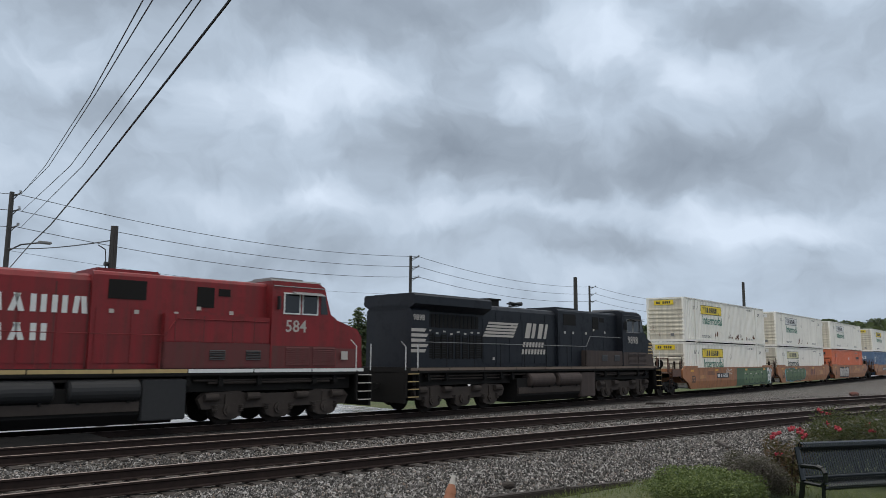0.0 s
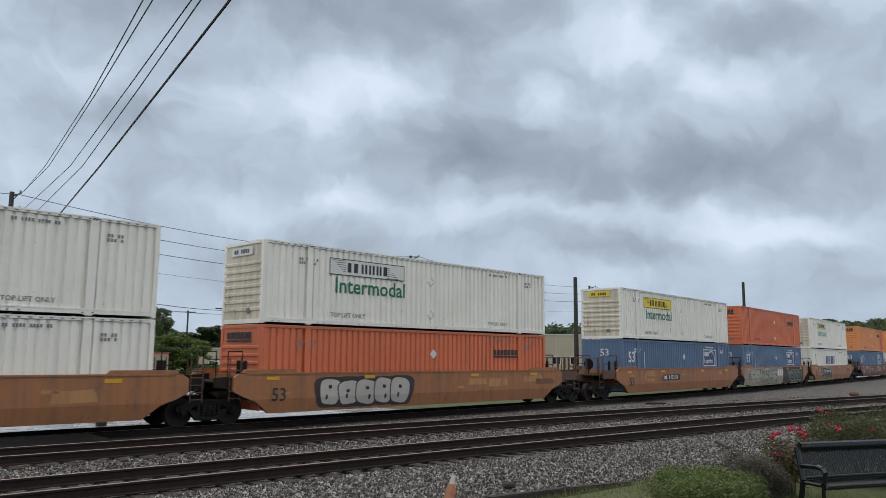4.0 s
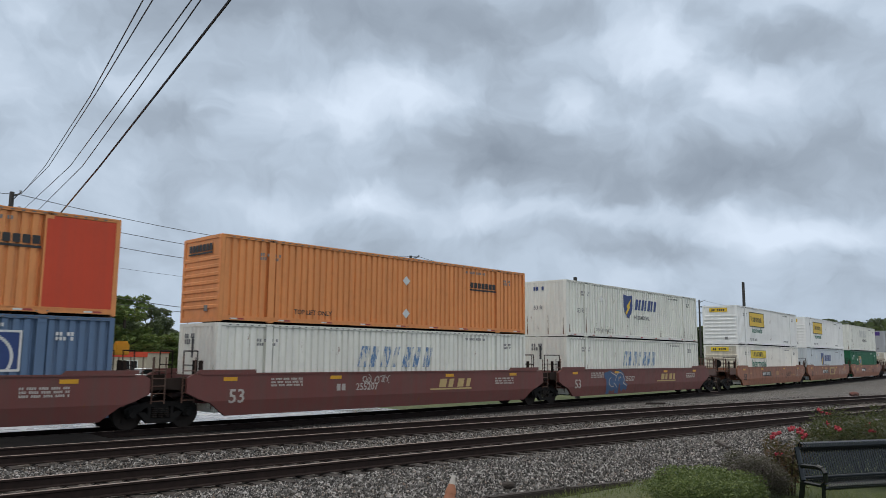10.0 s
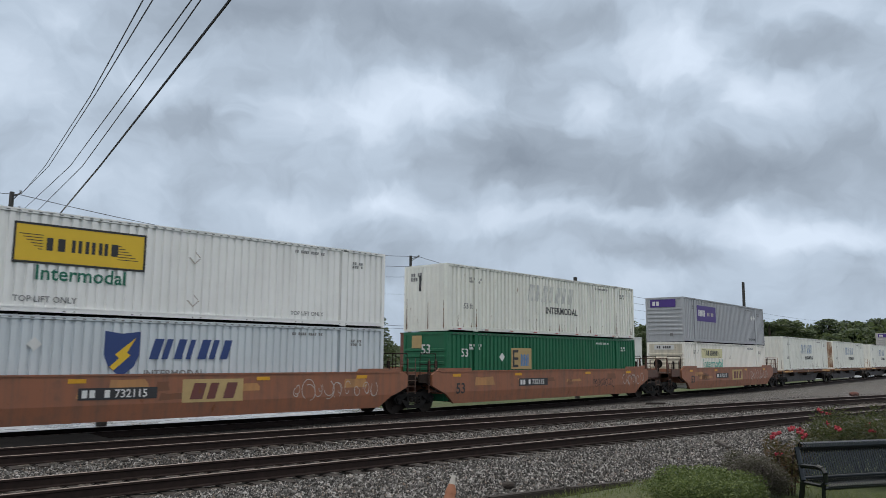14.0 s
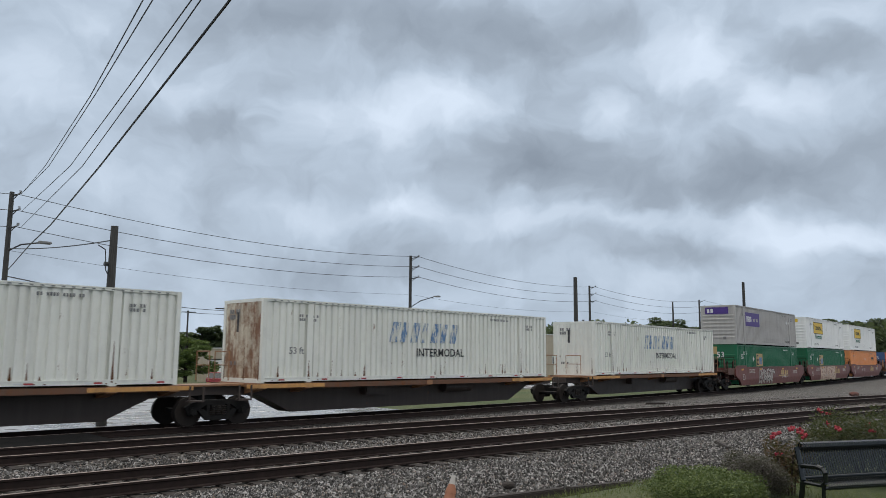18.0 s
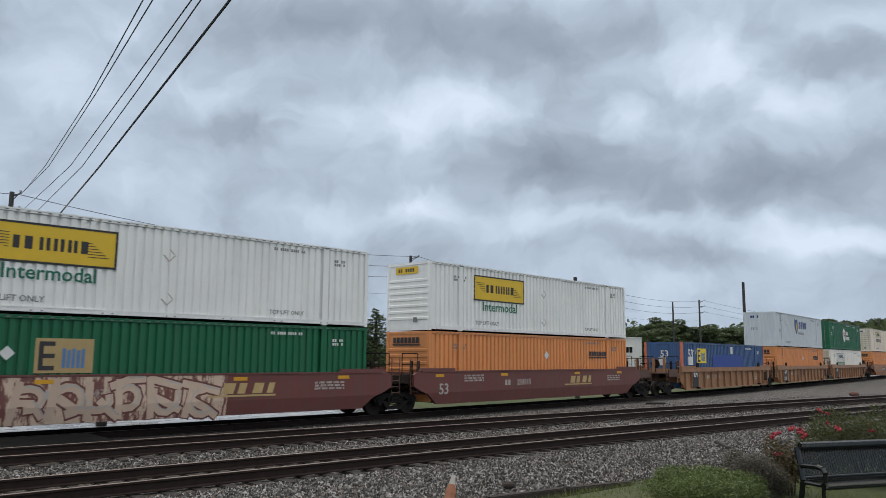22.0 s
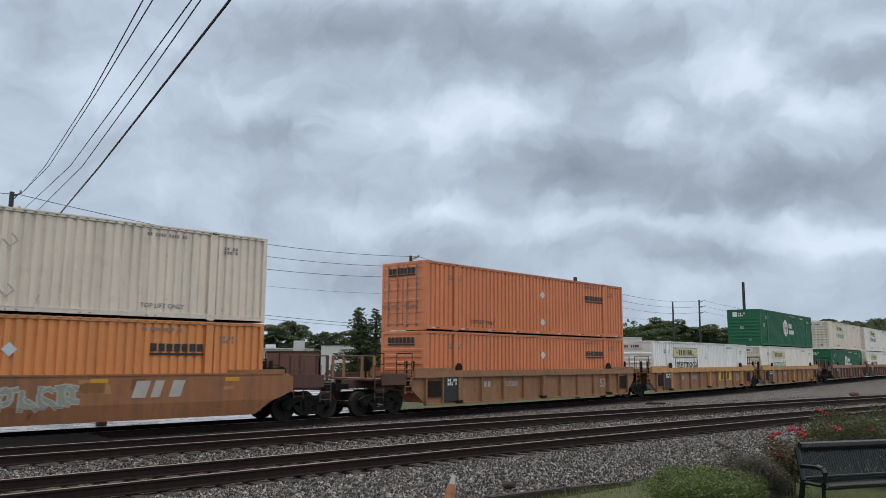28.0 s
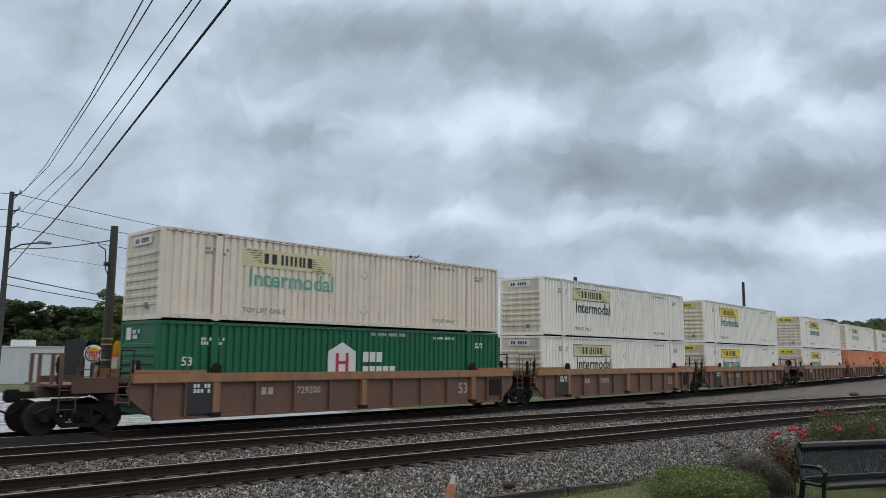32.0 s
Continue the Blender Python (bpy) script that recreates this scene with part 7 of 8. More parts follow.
# ---------------------------------------------------------------- buildings beyond the line
def bricks(name, rgb):
    n = Net(name)
    b = n.node("TexBrick", Vector=n.where((1, 1, 1), turn=(radians(90), 0, 0)), Scale=1.0, Color1=rgb, Color2=shade(rgb, 0.7), Mortar=shade((0.3, 0.27, 0.24), 0.7))
    b.inputs["Brick Width"].default_value, b.inputs["Row Height"].default_value, b.inputs["Mortar Size"].default_value = 0.22, 0.075, 0.01
    return n.set(n.mix(n.noise(0.4, detail=5.0), b.outputs[0], shade(rgb, 0.75)), 0.9)


def window(parent, x, z, w, h, y=0.0):
    f = put("window", shape(("wf", w, h), lambda bm: [block(bm, 0, -0.06, 0, w, 0.02, 0.08), block(bm, 0, -0.06, h - 0.08, w, 0.02, h), block(bm, 0, -0.06, 0.08, 0.08, 0.02, h - 0.08), block(bm, w - 0.08, -0.06, 0.08, w, 0.02, h - 0.08), block(bm, w / 2 - 0.03, -0.05, 0.08, w / 2 + 0.03, 0.02, h - 0.08)]), M["white"], parent, pose(x, y, z))
    put("pane", shape(("wp", w, h), lambda bm: block(bm, 0.08, -0.02, 0.08, w - 0.08, -0.01, h - 0.08)), M["dglass"], f)
    return f


def building(x0, y0, x1, y1, top, deep, mat, label, roof="black", parapet=0.25, wins=(), units=(), eave=0.0):
    """A flat-roofed block whose front runs from (x0, y0) to (x1, y1); walls, roof, parapet, windows and roof units."""
    w = math.hypot(x1 - x0, y1 - y0)
    ob = tagged(new("building"), label, "building", "buildings beyond the line")
    ob.matrix_basis = pose(x0, y0, -1.5, 0, 0, math.degrees(math.atan2(y1 - y0, x1 - x0)))
    h = top + 1.5
    bm = bmesh.new()
    block(bm, 0, 0, 0, w, 0.3, h)
    part("front_wall", bm, M[mat], ob)
    for x in (0.0, w - 0.3):
        bm = bmesh.new()
        block(bm, x, 0.3, 0, x + 0.3, deep, h)
        part("side_wall", bm, M[mat], ob)
    bm = bmesh.new()
    block(bm, 0.3, deep - 0.3, 0, w - 0.3, deep, h)
    part("back_wall", bm, M[mat], ob)
    bm = bmesh.new()
    block(bm, 0.3, 0.3, h - parapet - 0.2, w - 0.3, deep - 0.3, h - parapet)
    part("roof", bm, M["mark"], ob)
    bm = bmesh.new()
    block(bm, -0.06 - eave, -0.08 - eave, h, w + 0.06 + eave, deep + 0.06, h + 0.12)
    part("coping", bm, M[roof], ob)
    if roof == "red":
        bm = bmesh.new()
        block(bm, -0.05, -0.06, h - 0.4, w + 0.05, 0.0, h - 0.004)
        part("fascia", bm, M[roof], ob, "red band below the roof edge")
    for x, z, ww, hh in wins:
        window(ob, x, z + 1.05, ww, hh)
    for x, ux, uy, uh, um in units:
        u = put("roof_unit", shape(("unit", ux, uy, uh), lambda bm: bevelled(bm, 0, 0, 0, ux, uy, uh, 0.05)), M[um], ob, pose(x, 1.2, h + 0.12))
    return ob


def build_town():
    M["brick"] = bricks("red_brick", (0.20, 0.075, 0.055))
    M["brickd"] = bricks("dark_brick", (0.16, 0.06, 0.045))
    M["stucco"] = paint("pale_stucco", (0.66, 0.66, 0.64), 0.15)
    M["limewash"] = paint("bright_white_wall", (0.88, 0.88, 0.88), 0.06)
    M["tanwall"] = paint("tan_stucco", (0.46, 0.40, 0.31), 0.25)
    M["bluegrey"] = paint("white_metal_siding", (0.58, 0.60, 0.62), 0.15)
    building(19.6, 103.9, 27.66, 96.5, 2.75, 9, "bluegrey", "long low white building behind the street", "white", units=((4.3, 2.2, 1.6, 0.75, "lg"),))
    building(26.3, 77.5, 29.3, 74.8, 2.15, 6, "tanwall", "small beige restaurant with a red roof band", "red", 0.2, wins=((1.6, 0.6, 1.6, 1.3),))
    building(42.65, 89.6, 47.9, 84.9, 1.42, 8, "limewash", "low white building with a dark coping", "black", wins=((0.6, 0.9, 0.7, 0.75), (0.5, 0.15, 0.8, 0.5)))
    building(44.5, 96.5, 55.0, 87.0, 2.85, 6, "tanwall", "tan building with a lit entrance behind", "white", wins=((5.2, 1.9, 2.2, 0.8),), units=((4.0, 1.4, 1.2, 0.5, "lg"), (8.5, 1.2, 1.0, 0.5, "lg")))
    building(48.0, 84.8, 52.7, 80.5, 2.45, 9, "brick", "red brick shop with a plain parapet", "black", units=((3.0, 1.3, 0.5, 1.3, "stucco"),))
    building(52.9, 80.3, 56.6, 76.9, 3.3, 9, "stucco", "white rendered wall beside a brick shop", "black")
    building(55.7, 68.3, 61.5, 63.0, 4.6, 14, "brick", "long red brick warehouse", "brickd", wins=((1.2, 1.0, 1.4, 1.6), (4.6, 1.0, 1.4, 1.6)))
    building(62.2, 66.5, 70.5, 61.5, 4.1, 12, "brickd", "dark red brick building with white trim", "brickd", eave=0.35, wins=((1.0, 0.6, 1.4, 1.2), (3.2, 0.6, 1.4, 1.2), (6.6, 2.4, 1.6, 0.8)))
    building(84.9, 71.5, 89.5, 67.3, 5.2, 10, "tanwall", "plain tan block building with windows", "white", wins=((1.0, 1.5, 1.2, 1.2), (3.6, 1.5, 1.2, 1.2)))
    building(90.5, 70.0, 99.5, 65.0, 5.0, 10, "stucco", "white two-storey building with small windows", "white", wins=((1.0, 3.2, 1.2, 1.0), (3.2, 3.2, 1.2, 1.0), (5.4, 3.2, 1.2, 1.0), (7.6, 3.2, 1.2, 1.0), (1.0, 1.0, 1.2, 1.2), (5.4, 1.0, 1.2, 1.2)))
    # round sign on a dark cabinet
    s = tagged(new("restaurant_sign"), "round restaurant sign in red, orange and blue shapes", "sign")
    s.matrix_basis = pose(20.35, 62.7, -0.45, 0, 0, -18)
    disc = lambda r, t, y: (lambda bm: tube(bm, (0, y - t, 0), (0, y, 0), r, seg=40))
    put("post", shape("signpost", lambda bm: block(bm, -0.15, 0.1, 0, 0.15, 0.4, 2.0)), M["black"], s)
    put("face", shape("disc1", disc(0.86, 0.12, 0)), M["white"], s, pose(0, 0, 2.5) @ Matrix.Diagonal((0.8, 1, 0.8, 1)))
    put("blue_ring", shape("ring", lambda bm: [tube(bm, (0.72 * math.cos(a), -0.14, 0.72 * math.sin(a)), (0.72 * math.cos(a + 0.2), -0.14, 0.72 * math.sin(a + 0.2)), 0.06, seg=6) for a in np.linspace(2.0, 5.4, 18)]), M["cobalt"], s, pose(0, 0, 2.5) @ Matrix.Diagonal((0.8, 1, 0.8, 1)))
    put("upper_bun", shape("bun1", lambda bm: prism(bm, [(0.52 * math.cos(a), 0.22 + 0.36 * math.sin(a)) for a in np.linspace(0, math.pi, 14)], 1, -0.16, -0.12)), M["reflect"], s, pose(0, 0, 2.5) @ Matrix.Diagonal((0.8, 1, 0.8, 1)))
    put("lower_bun", shape("bun2", lambda bm: prism(bm, [(0.48 * math.cos(a), -0.3 + 0.28 * math.sin(a)) for a in np.linspace(math.pi, math.tau, 14)], 1, -0.16, -0.12)), M["reflect"], s, pose(0, 0, 2.5) @ Matrix.Diagonal((0.8, 1, 0.8, 1)))
    for z, n in ((0.0, 6), (-0.27, 4)):
        put("name_bar", shape(("bkbar", n), lambda bm: [block(bm, -0.1 * n + 0.2 * i, -0.17, 0, -0.1 * n + 0.2 * i + 0.15, -0.12, 0.21) for i in range(n)]), M["crim"], s, pose(0, 0, 2.5 + z * 0.8) @ Matrix.Diagonal((0.8, 1, 0.8, 1)))
    k = tagged(new("dark_cabinet"), "large dark green cabinet beside the restaurant sign", "cabinet")
    put("body", shape("dcab", lambda bm: bevelled(bm, -1.15, 0, 0, 0.4, 1.8, 3.6, 0.1)), M["black"], k)
    k.matrix_basis = pose(20.2, 65.4, -0.45, 0, 0, -18)


def parked_car(x, y, turn, colour, label):
    """A saloon: body, cabin glass, wheels, lights."""
    c = tagged(new("parked_car"), label, "car", "parked cars")
    c.matrix_basis = pose(x, y, ground_height(x, y) + 0.02, 0, 0, turn)
    put("body", shape("carbody", lambda bm: prism(bm, [(-2.2, 0.3), (2.2, 0.3), (2.25, 0.62), (2.1, 0.82), (1.1, 0.92), (-1.5, 0.95), (-2.15, 0.9), (-2.25, 0.6)], 1, -0.88, 0.88)), colour, c)
    put("cabin", shape("carcab", lambda bm: prism(bm, [(1.15, 0.92), (0.5, 1.4), (-0.9, 1.42), (-1.6, 0.95)], 1, -0.72, 0.72)), M["dglass"], c)
    put("roof", shape("carroof", lambda bm: prism(bm, [(0.52, 1.4), (0.4, 1.45), (-0.8, 1.47), (-0.92, 1.42)], 1, -0.73, 0.73)), colour, c)
    for wx in (-1.35, 1.35):
        for wy in (-0.8, 0.8):
            w = put("tyre", shape("tyre", lambda bm: tube(bm, (0, -0.1, 0), (0, 0.1, 0), 0.32, seg=20)), M["black"], c, pose(wx, wy, 0.32))
            put("rim", shape("rim", lambda bm: tube(bm, (0, -0.11, 0), (0, 0.11, 0), 0.19, seg=14)), M["mark"], w)
    for y0 in (-0.62, 0.62):
        put("headlight", shape("hlight", lambda bm: bevelled(bm, 2.12, -0.18, 0.62, 2.25, 0.18, 0.76, 0.02)), M["white"], c, pose(0, y0, 0))
        put("tail_light", shape("tlight", lambda bm: bevelled(bm, -2.25, -0.16, 0.66, -2.14, 0.16, 0.82, 0.02)), M["crim"], c, pose(0, y0, 0))


# ---------------------------------------------------------------- near the viewer
def bench():
    """Park bench of painted steel slats that roll over the top of the back."""
    ob = tagged(new("park_bench"), "glossy black steel-slat park bench with rounded arms", "bench")
    ob.matrix_basis = pose(9.52, 4.10, 0.172, 0, 0, math.degrees(math.atan2(-0.388, 0.923))) @ Matrix.Diagonal((1, 0.72, 1, 1))
    bk = plain("wet_black_coating", (0.006, 0.008, 0.0085), 0.14, 0.0, 12.0, 0.2, 0.5)
    n = 46
    def slat(bm):
        pts = [(-0.05, 0.78), (-0.075, 0.82), (-0.05, 0.86), (0.0, 0.875), (0.045, 0.85), (0.045, 0.80), (0.015, 0.74), (-0.06, 0.55), (-0.11, 0.46), (-0.18, 0.43), (-0.42, 0.45), (-0.54, 0.45), (-0.58, 0.42), (-0.56, 0.38)]
        prev = None
        for y, z in pts:
            ring = [bm.verts.new(q) for q in ((-0.013, y, z), (0.013, y, z), (0.013, y + 0.006, z - 0.006), (-0.013, y + 0.006, z - 0.006))]
            if prev:
                for i in range(4):
                    bm.faces.new((prev[i], prev[(i + 1) % 4], ring[(i + 1) % 4], ring[i]))
            prev = ring
        bmesh.ops.recalc_face_normals(bm, faces=bm.faces[:])
    me = shape("bench_slat", slat)
    for i in range(n):
        put("slat", me, bk, ob, pose(0.06 + i * 1.74 / (n - 1), 0, 0))
    for z, y in ((0.80, 0.0), (0.47, -0.1), (0.40, -0.55)):
        put("cross_tube", shape(("btube", z), lambda bm: tube(bm, (0.0, y, z), (1.86, y, z), 0.022, seg=12)), bk, ob)
    for x in (0.0, 1.86):
        put("arm", shape("barm2", lambda bm: bent(bm, [(0, -0.04, 0.60), (0, -0.15, 0.615), (0, -0.42, 0.625), (0, -0.52, 0.61), (0, -0.57, 0.56), (0, -0.57, 0.47), (0, -0.5, 0.42)], 0.03, 10)), bk, ob, pose(x, 0, 0))
        put("back_leg", shape("bleg", lambda bm: (tube(bm, (0, 0.0, 0.82), (0, -0.1, 0.44), 0.036, seg=10), tube(bm, (0, -0.1, 0.44), (0, 0.02, 0.0), 0.036, seg=10))), bk, ob, pose(x, 0, 0))
        put("front_leg", shape("fleg", lambda bm: tube(bm, (0, -0.52, 0.44), (0, -0.5, 0.0), 0.026, seg=10)), bk, ob, pose(x, 0, 0))
        put("seat_rail", shape("srail", lambda bm: tube(bm, (0, -0.1, 0.42), (0, -0.54, 0.42), 0.022, seg=10)), bk, ob, pose(x, 0, 0))
    return ob


def shrub(name, x, y, z, r, h, count, size, mat, label, seed, lobes=9, stems=6):
    ob = tagged(new(name), label, "shrub")
    ob.matrix_basis = pose(x, y, z)
    rng = np.random.default_rng(seed)
    cs = [(r * 0.62 * math.cos(t), r * 0.62 * math.sin(t), h * rng.uniform(0.45, 0.75)) for t in np.linspace(0, math.tau, lobes, endpoint=False)] + [(0, 0, h * 0.68)]
    rs = [(r * rng.uniform(0.34, 0.5), r * rng.uniform(0.34, 0.5), h * rng.uniform(0.24, 0.36)) for _ in cs]
    put("foliage", cloud_mesh(("shrub", seed), cs, rs, count, size, rng, shell=0.45), M[mat], ob)
    for k in range(stems):
        t = k * math.tau / stems
        put("stem", shape(("stem", seed, k), lambda bm: bent(bm, [(0.04 * math.cos(t), 0.04 * math.sin(t), -0.05), (r * 0.25 * math.cos(t), r * 0.25 * math.sin(t), h * 0.35), (r * 0.5 * math.cos(t), r * 0.5 * math.sin(t), h * 0.72)], 0.012, 6)), M["bark"], ob)
    return ob


def roses(ob, r, h, n, seed):
    rng = random.Random(seed)
    petal = shape("rose", lambda bm: [tube(bm, (0.03 * math.cos(a), 0.03 * math.sin(a), 0.0), (0.045 * math.cos(a + 0.4), 0.045 * math.sin(a + 0.4), 0.03), 0.024, 0.014, 6) for a in np.linspace(0, math.tau, 6)])
    for i in range(n):
        t, d = rng.uniform(0, math.tau), r * rng.uniform(0.5, 1.05)
        put("flower", petal, M["rose"], ob, pose(d * math.cos(t), d * math.sin(t), h * rng.uniform(0.55, 1.05), rng.uniform(-50, 50), rng.uniform(-50, 50)), "open red rose" if i == 0 else "")


def traffic_cone():
    c = tagged(new("traffic_cone"), "faded orange traffic cone with white tip, leaning", "traffic cone")
    c.matrix_basis = pose(5.99, 6.53, 0.12, -3, 17, 0)
    put("base", shape("cbase", lambda bm: bevelled(bm, -0.18, -0.18, 0, 0.18, 0.18, 0.035, 0.012)), M["black"], c)
    put("body", shape("cbody", lambda bm: tube(bm, (0, 0, 0.03), (0, 0, 0.50), 0.13, 0.038, 24)), M["coneb"], c)
    put("collar", shape("ccol", lambda bm: tube(bm, (0, 0, 0.40), (0, 0, 0.47), 0.064, 0.05, 24)), M["coneb"], c)
    put("tip", shape("ctip", lambda bm: (tube(bm, (0, 0, 0.50), (0, 0, 0.6), 0.036, 0.024, 18))), M["fad"], c)


def scatter_stones():
    """Loose ballast over the near track bed."""
    rng = np.random.default_rng(21)
    # a crushed stone is an uneven eight-sided lump
    base = np.array([(1, 0, 0), (-1, 0, 0), (0, 1, 0), (0, -1, 0), (0, 0, 1), (0, 0, -1)], float)
    tri = np.array([(0, 2, 4), (2, 1, 4), (1, 3, 4), (3, 0, 4), (2, 0, 5), (1, 2, 5), (3, 1, 5), (0, 3, 5)])
    vs, fs = [], []
    k = 0
    zones = [(14.0, 66.0, 21.2, 24.6, 7000), (2.0, 30.0, 7.4, 12.4, 88000), (-1.0, 40.0, 14.6, 17.2, 19000), (2.0, 50.0, 12.9, 14.1, 3000), (2.0, 50.0, 19.3, 20.4, 1500)]
    for x0, x1, y0, y1, n in zones:
        for i in range(n):
            x = x0 + (x1 - x0) * rng.random() ** 1.4
            y = y0 + (y1 - y0) * rng.random() + near_y(x)
            z = max(-0.235, ground_height(x, y)) if y < 8.2 + near_y(x) else -0.225
            if y < 8.0 + near_y(x) and rng.random() < 0.6:
                continue
            if abs(y - near_pair(x)) < 0.85 and abs(abs(y - near_pair(x)) - 0.75) < 0.1:
                continue
            if y0 == 21.2:
                if y > main_y(x) - 1.9:
                    continue
                z = -0.405
            s = rng.uniform(0.014, 0.034)
            q = base * (rng.uniform(0.55, 1.2, 3) * s) + rng.normal(size=base.shape) * s * 0.28
            a = rng.uniform(0, math.tau)
            c, d = math.cos(a), math.sin(a)
            q = np.stack([q[:, 0] * c - q[:, 1] * d, q[:, 0] * d + q[:, 1] * c, q[:, 2]], axis=1) + (x, y, z + s * 0.3)
            vs.append(q)
            fs.append(tri + k)
            k += len(base)
    me = bpy.data.meshes.new("stones")
    me.from_pydata(np.concatenate(vs).tolist(), [], np.concatenate(fs).tolist())
    me.materials.append(M["stone"])
    tagged(new("loose_ballast", me), "loose grey crushed stones of the track bed", "stones", "", "stuff")


def grow_grass():
    rng = np.random.default_rng(5)
    vs, fs = [], []
    k = 0
    while k < 16000:
        x, y = rng.uniform(4.5, 15.0), rng.uniform(3.0, 9.2)
        edge = 7.5 - 0.06 * (x - 7.5) + 0.5 * noise.noise((x * 0.9, y * 0.9, 5.0))
        if y > edge or noise.noise((x * 1.3, y * 1.3, 9.0)) < -0.25:
            continue
        z = ground_height(x, y)
        h, a = rng.uniform(0.03, 0.10), rng.uniform(0, math.tau)
        w = 0.004
        lean = rng.normal(size=2) * h * 0.5
        vs += [(x - w * math.cos(a), y - w * math.sin(a), z), (x + w * math.cos(a), y + w * math.sin(a), z), (x + lean[0], y + lean[1], z + h)]
        fs.append((3 * k, 3 * k + 1, 3 * k + 2))
        k += 1
    me = bpy.data.meshes.new("blades")
    me.from_pydata(vs, [], fs)
    me.materials.append(M["blade"])
    tagged(new("lawn_grass", me), "short ragged grass blades at the lawn's edge", "grass", "", "stuff")


def build_foreground():
    bench()
    shrub("green_shrub", 9.15, 5.06, 0.12, 0.72, 0.54, 19000, 0.017, "bush", "low rounded green shrub at the lawn's edge", 1, 11, 9)
    shrub("dry_shrub", 10.18, 4.95, 0.15, 0.44, 0.64, 20000, 0.013, "dry", "dry grey-brown twiggy shrub beside the bench", 2, 8, 14)
    a = shrub("rose_bush", 10.75, 4.75, 0.15, 0.33, 0.85, 2600, 0.022, "rosenew", "thin rose bush with red blooms behind the bench", 3, 7, 8)
    roses(a, 0.3, 0.9, 6, 1)
    b = shrub("rose_bush", 12.9, 4.5, 0.15, 0.95, 1.1, 13000, 0.024, "rosel", "large rose bush with red blooms beside the track", 4, 11, 10)
    roses(b, 0.9, 1.1, 11, 2)
    traffic_cone()
    # two weathered beams end to end along the lawn's edge
    for x, y, ln, turn in ((7.88, 7.70, 1.44, -6.9), (9.39, 7.49, 1.25, -11.9)):
        e = tagged(new("timber_edging"), "weathered timber edging sunk in the lawn's edge", "edging", "edging of the lawn")
        put("beam", shape(("edge_beam", ln), lambda bm: bevelled(bm, 0, -0.07, -0.2, ln, 0.07, 0.03, 0.015)), M["tie"], e)
        e.matrix_basis = pose(x, y, 0.08, 0, 0, turn)
    for x, y, z, r, lab in ((55.8, 20.0, -0.25, 0.32, "reddish boulder on the gravel"), (9.88, 9.15, -0.12, 0.12, "flat dark stone in the ballast")):
        bm = bmesh.new()
        bmesh.ops.create_icosphere(bm, subdivisions=2, radius=r)
        for v in bm.verts:
            v.co = v.co * (1 + 0.25 * noise.noise(v.co * 4 / r)) * 1.0
            v.co.z *= 0.55
        tagged(part("rock", bm, M["brickd"] if r > 0.2 else M["tie"], None, "", pose(x, y, z)), lab, "rock")
    for x, y, ln, turn in ((33.6, 21.8, 1.0, -35), (18.6, 9.7, 1.5, 40)):
        s = part("scrap_timber", (lambda bm: (bevelled(bm, 0, -0.06, 0, ln, 0.06, 0.09, 0.02), bm)[1])(bmesh.new()), M["tie"], None, "", pose(x, y, -0.24, 0, 0, turn))
        tagged(s, "dark scrap of timber lying on stones", "timber")


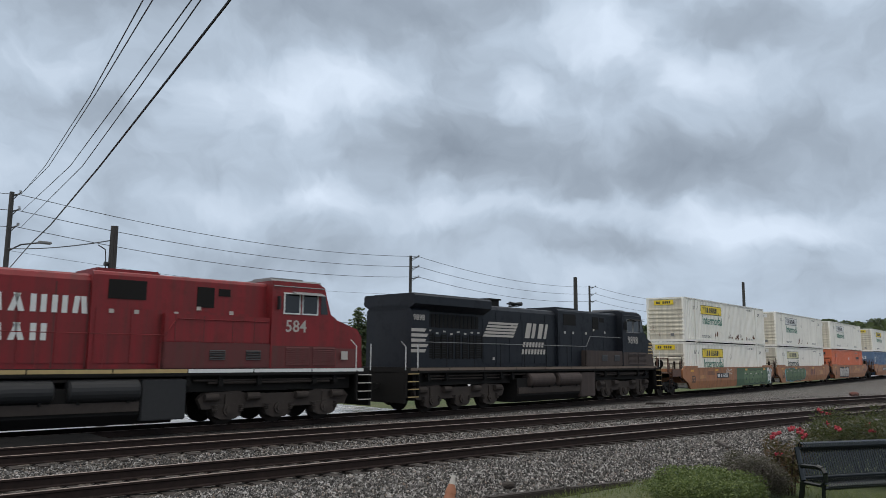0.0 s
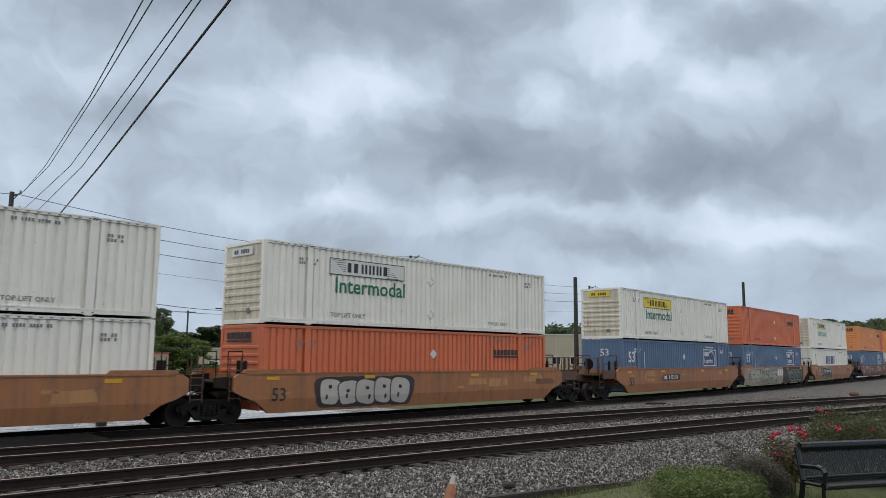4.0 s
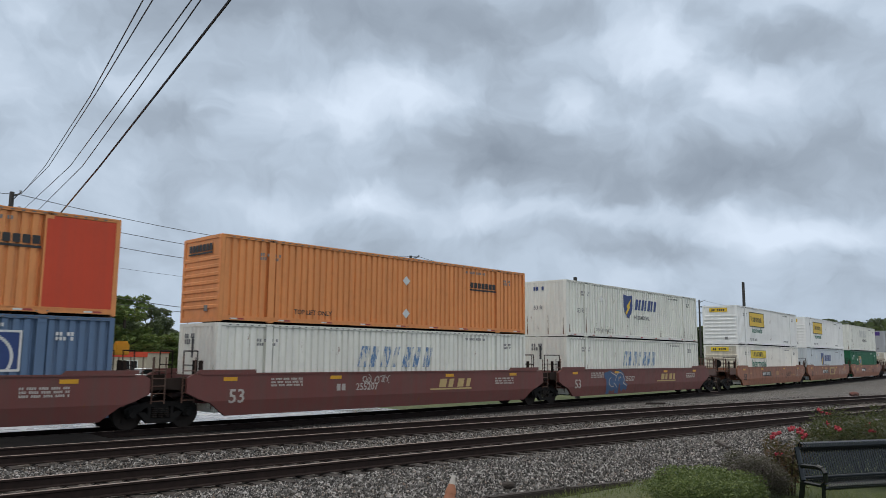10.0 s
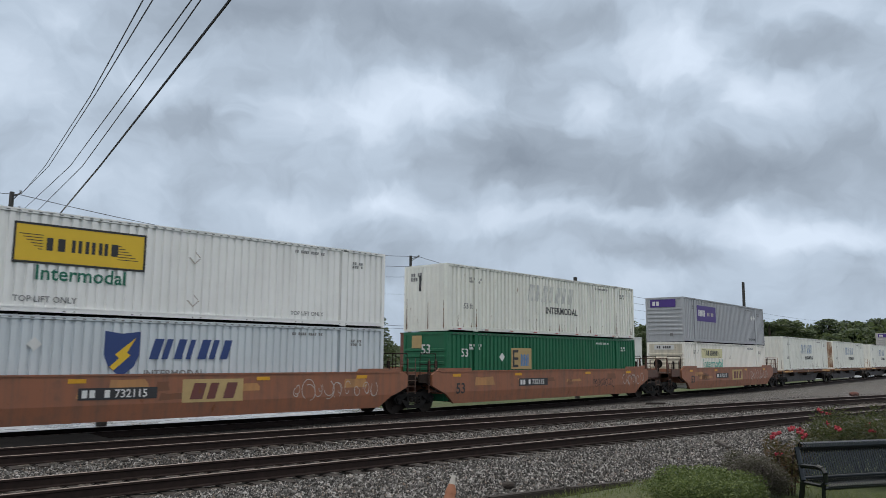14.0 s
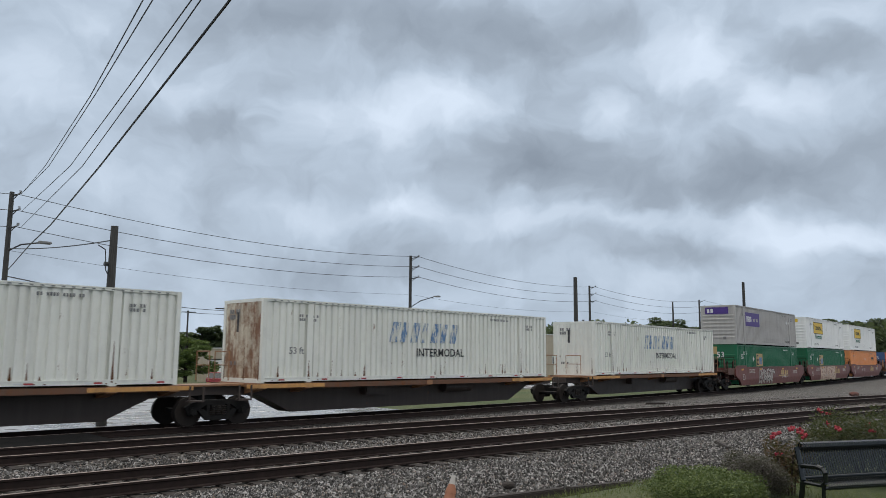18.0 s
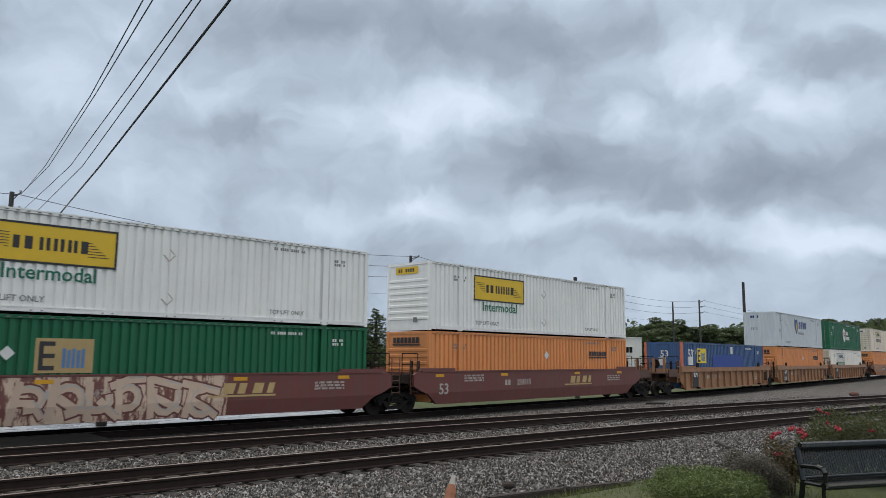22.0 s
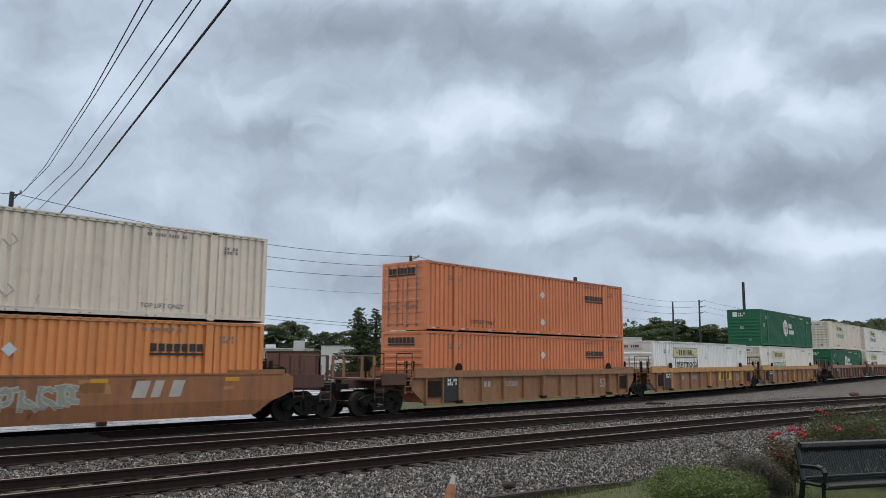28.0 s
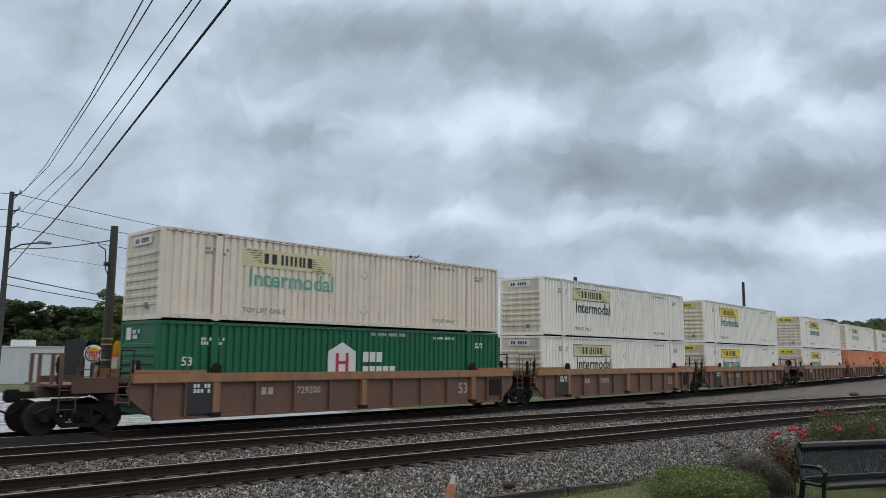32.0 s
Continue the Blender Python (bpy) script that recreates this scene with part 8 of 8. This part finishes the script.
def build_paving():
    bm = bmesh.new()
    block(bm, -60, 19.3, -0.4, 7.4, 22.85, -0.16)
    tagged(part("crossing_slab", bm, M["asphalt"]), "dark asphalt crossing beside the rails", "crossing", "", "structure")
    n = Net("wet_road")
    f = n.noise(40.0, detail=4.0)
    c = n.mix(n.noise(0.35, detail=5.0), (0.26, 0.26, 0.26), (0.38, 0.38, 0.375))
    n.bump(f, 0.1, 0.005)
    M["wet"] = n.set(c, n.ramp(n.noise(0.6, detail=4.0), (0.35, 0.15), (0.65, 0.4)))
    bm = bmesh.new()
    block(bm, -120, 27.9, -0.7, 23.5, 60.0, -0.48)
    tagged(part("road", bm, M["wet"]), "wet pale road beyond the line", "road", "", "structure")
    bm = bmesh.new()
    block(bm, 23.5, 42.5, -0.7, 180, 52.0, -0.48)
    tagged(part("road", bm, M["wet"]), "wet street running beside the line", "road", "", "structure")
    for i in range(7):
        bm = bmesh.new()
        block(bm, 0, 0, 0, 4.5, 0.14, 0.006)
        tagged(part("road_marking", bm, M["white"], None, "", pose(3.0 + i * 2.6, 31.0 + (i % 2) * 3.2, -0.478, 0, 0, 4)), "worn white road line", "road marking", "", "structure")


build_paving()
build_trees()
build_poles()
build_town()
parked_car(34.6, 70.9, 65, M["cpr"], "dark red saloon parked by the white building")
parked_car(27.0, 68.5, 20, M["white"], "white saloon parked by the restaurant")
parked_car(56.0, 58.5, 10, M["white"], "white saloon parked by the brick warehouse")
build_foreground()
scatter_stones()
grow_grass()


# ---------------------------------------------------------------- what moves
def motions():
    times = [i * 0.5 for i in range(65)]
    for thing, a, z, base in MOVERS:
        walk(thing, [(t, pose(0, 0, z) @ stand(a - gone(t), base)) for t in times])
    walk(build_sky_deck, [(0.0, pose(-368, 80, 0)), (32.0, pose(368, -80, 0))])
    # every wheelset turns with the same roll, so all share the turning of the first one
    for r in (0.46, 0.52):
        mates = [w for w, q in SPINNERS if q == r]
        first = mates[0]
        spins = [(k / 30.0, pose(0, 0, 0) @ Matrix.Rotation(-gone(k / 30.0) / r, 4, "Y")) for k in range(961)]
        walk(first, spins)
        for w in mates[1:]:
            w.rotation_mode = "QUATERNION"
            w.animation_data_create()
            w.animation_data.action = first.animation_data.action
            w.animation_data.action_slot = first.animation_data.action_slot


motions()
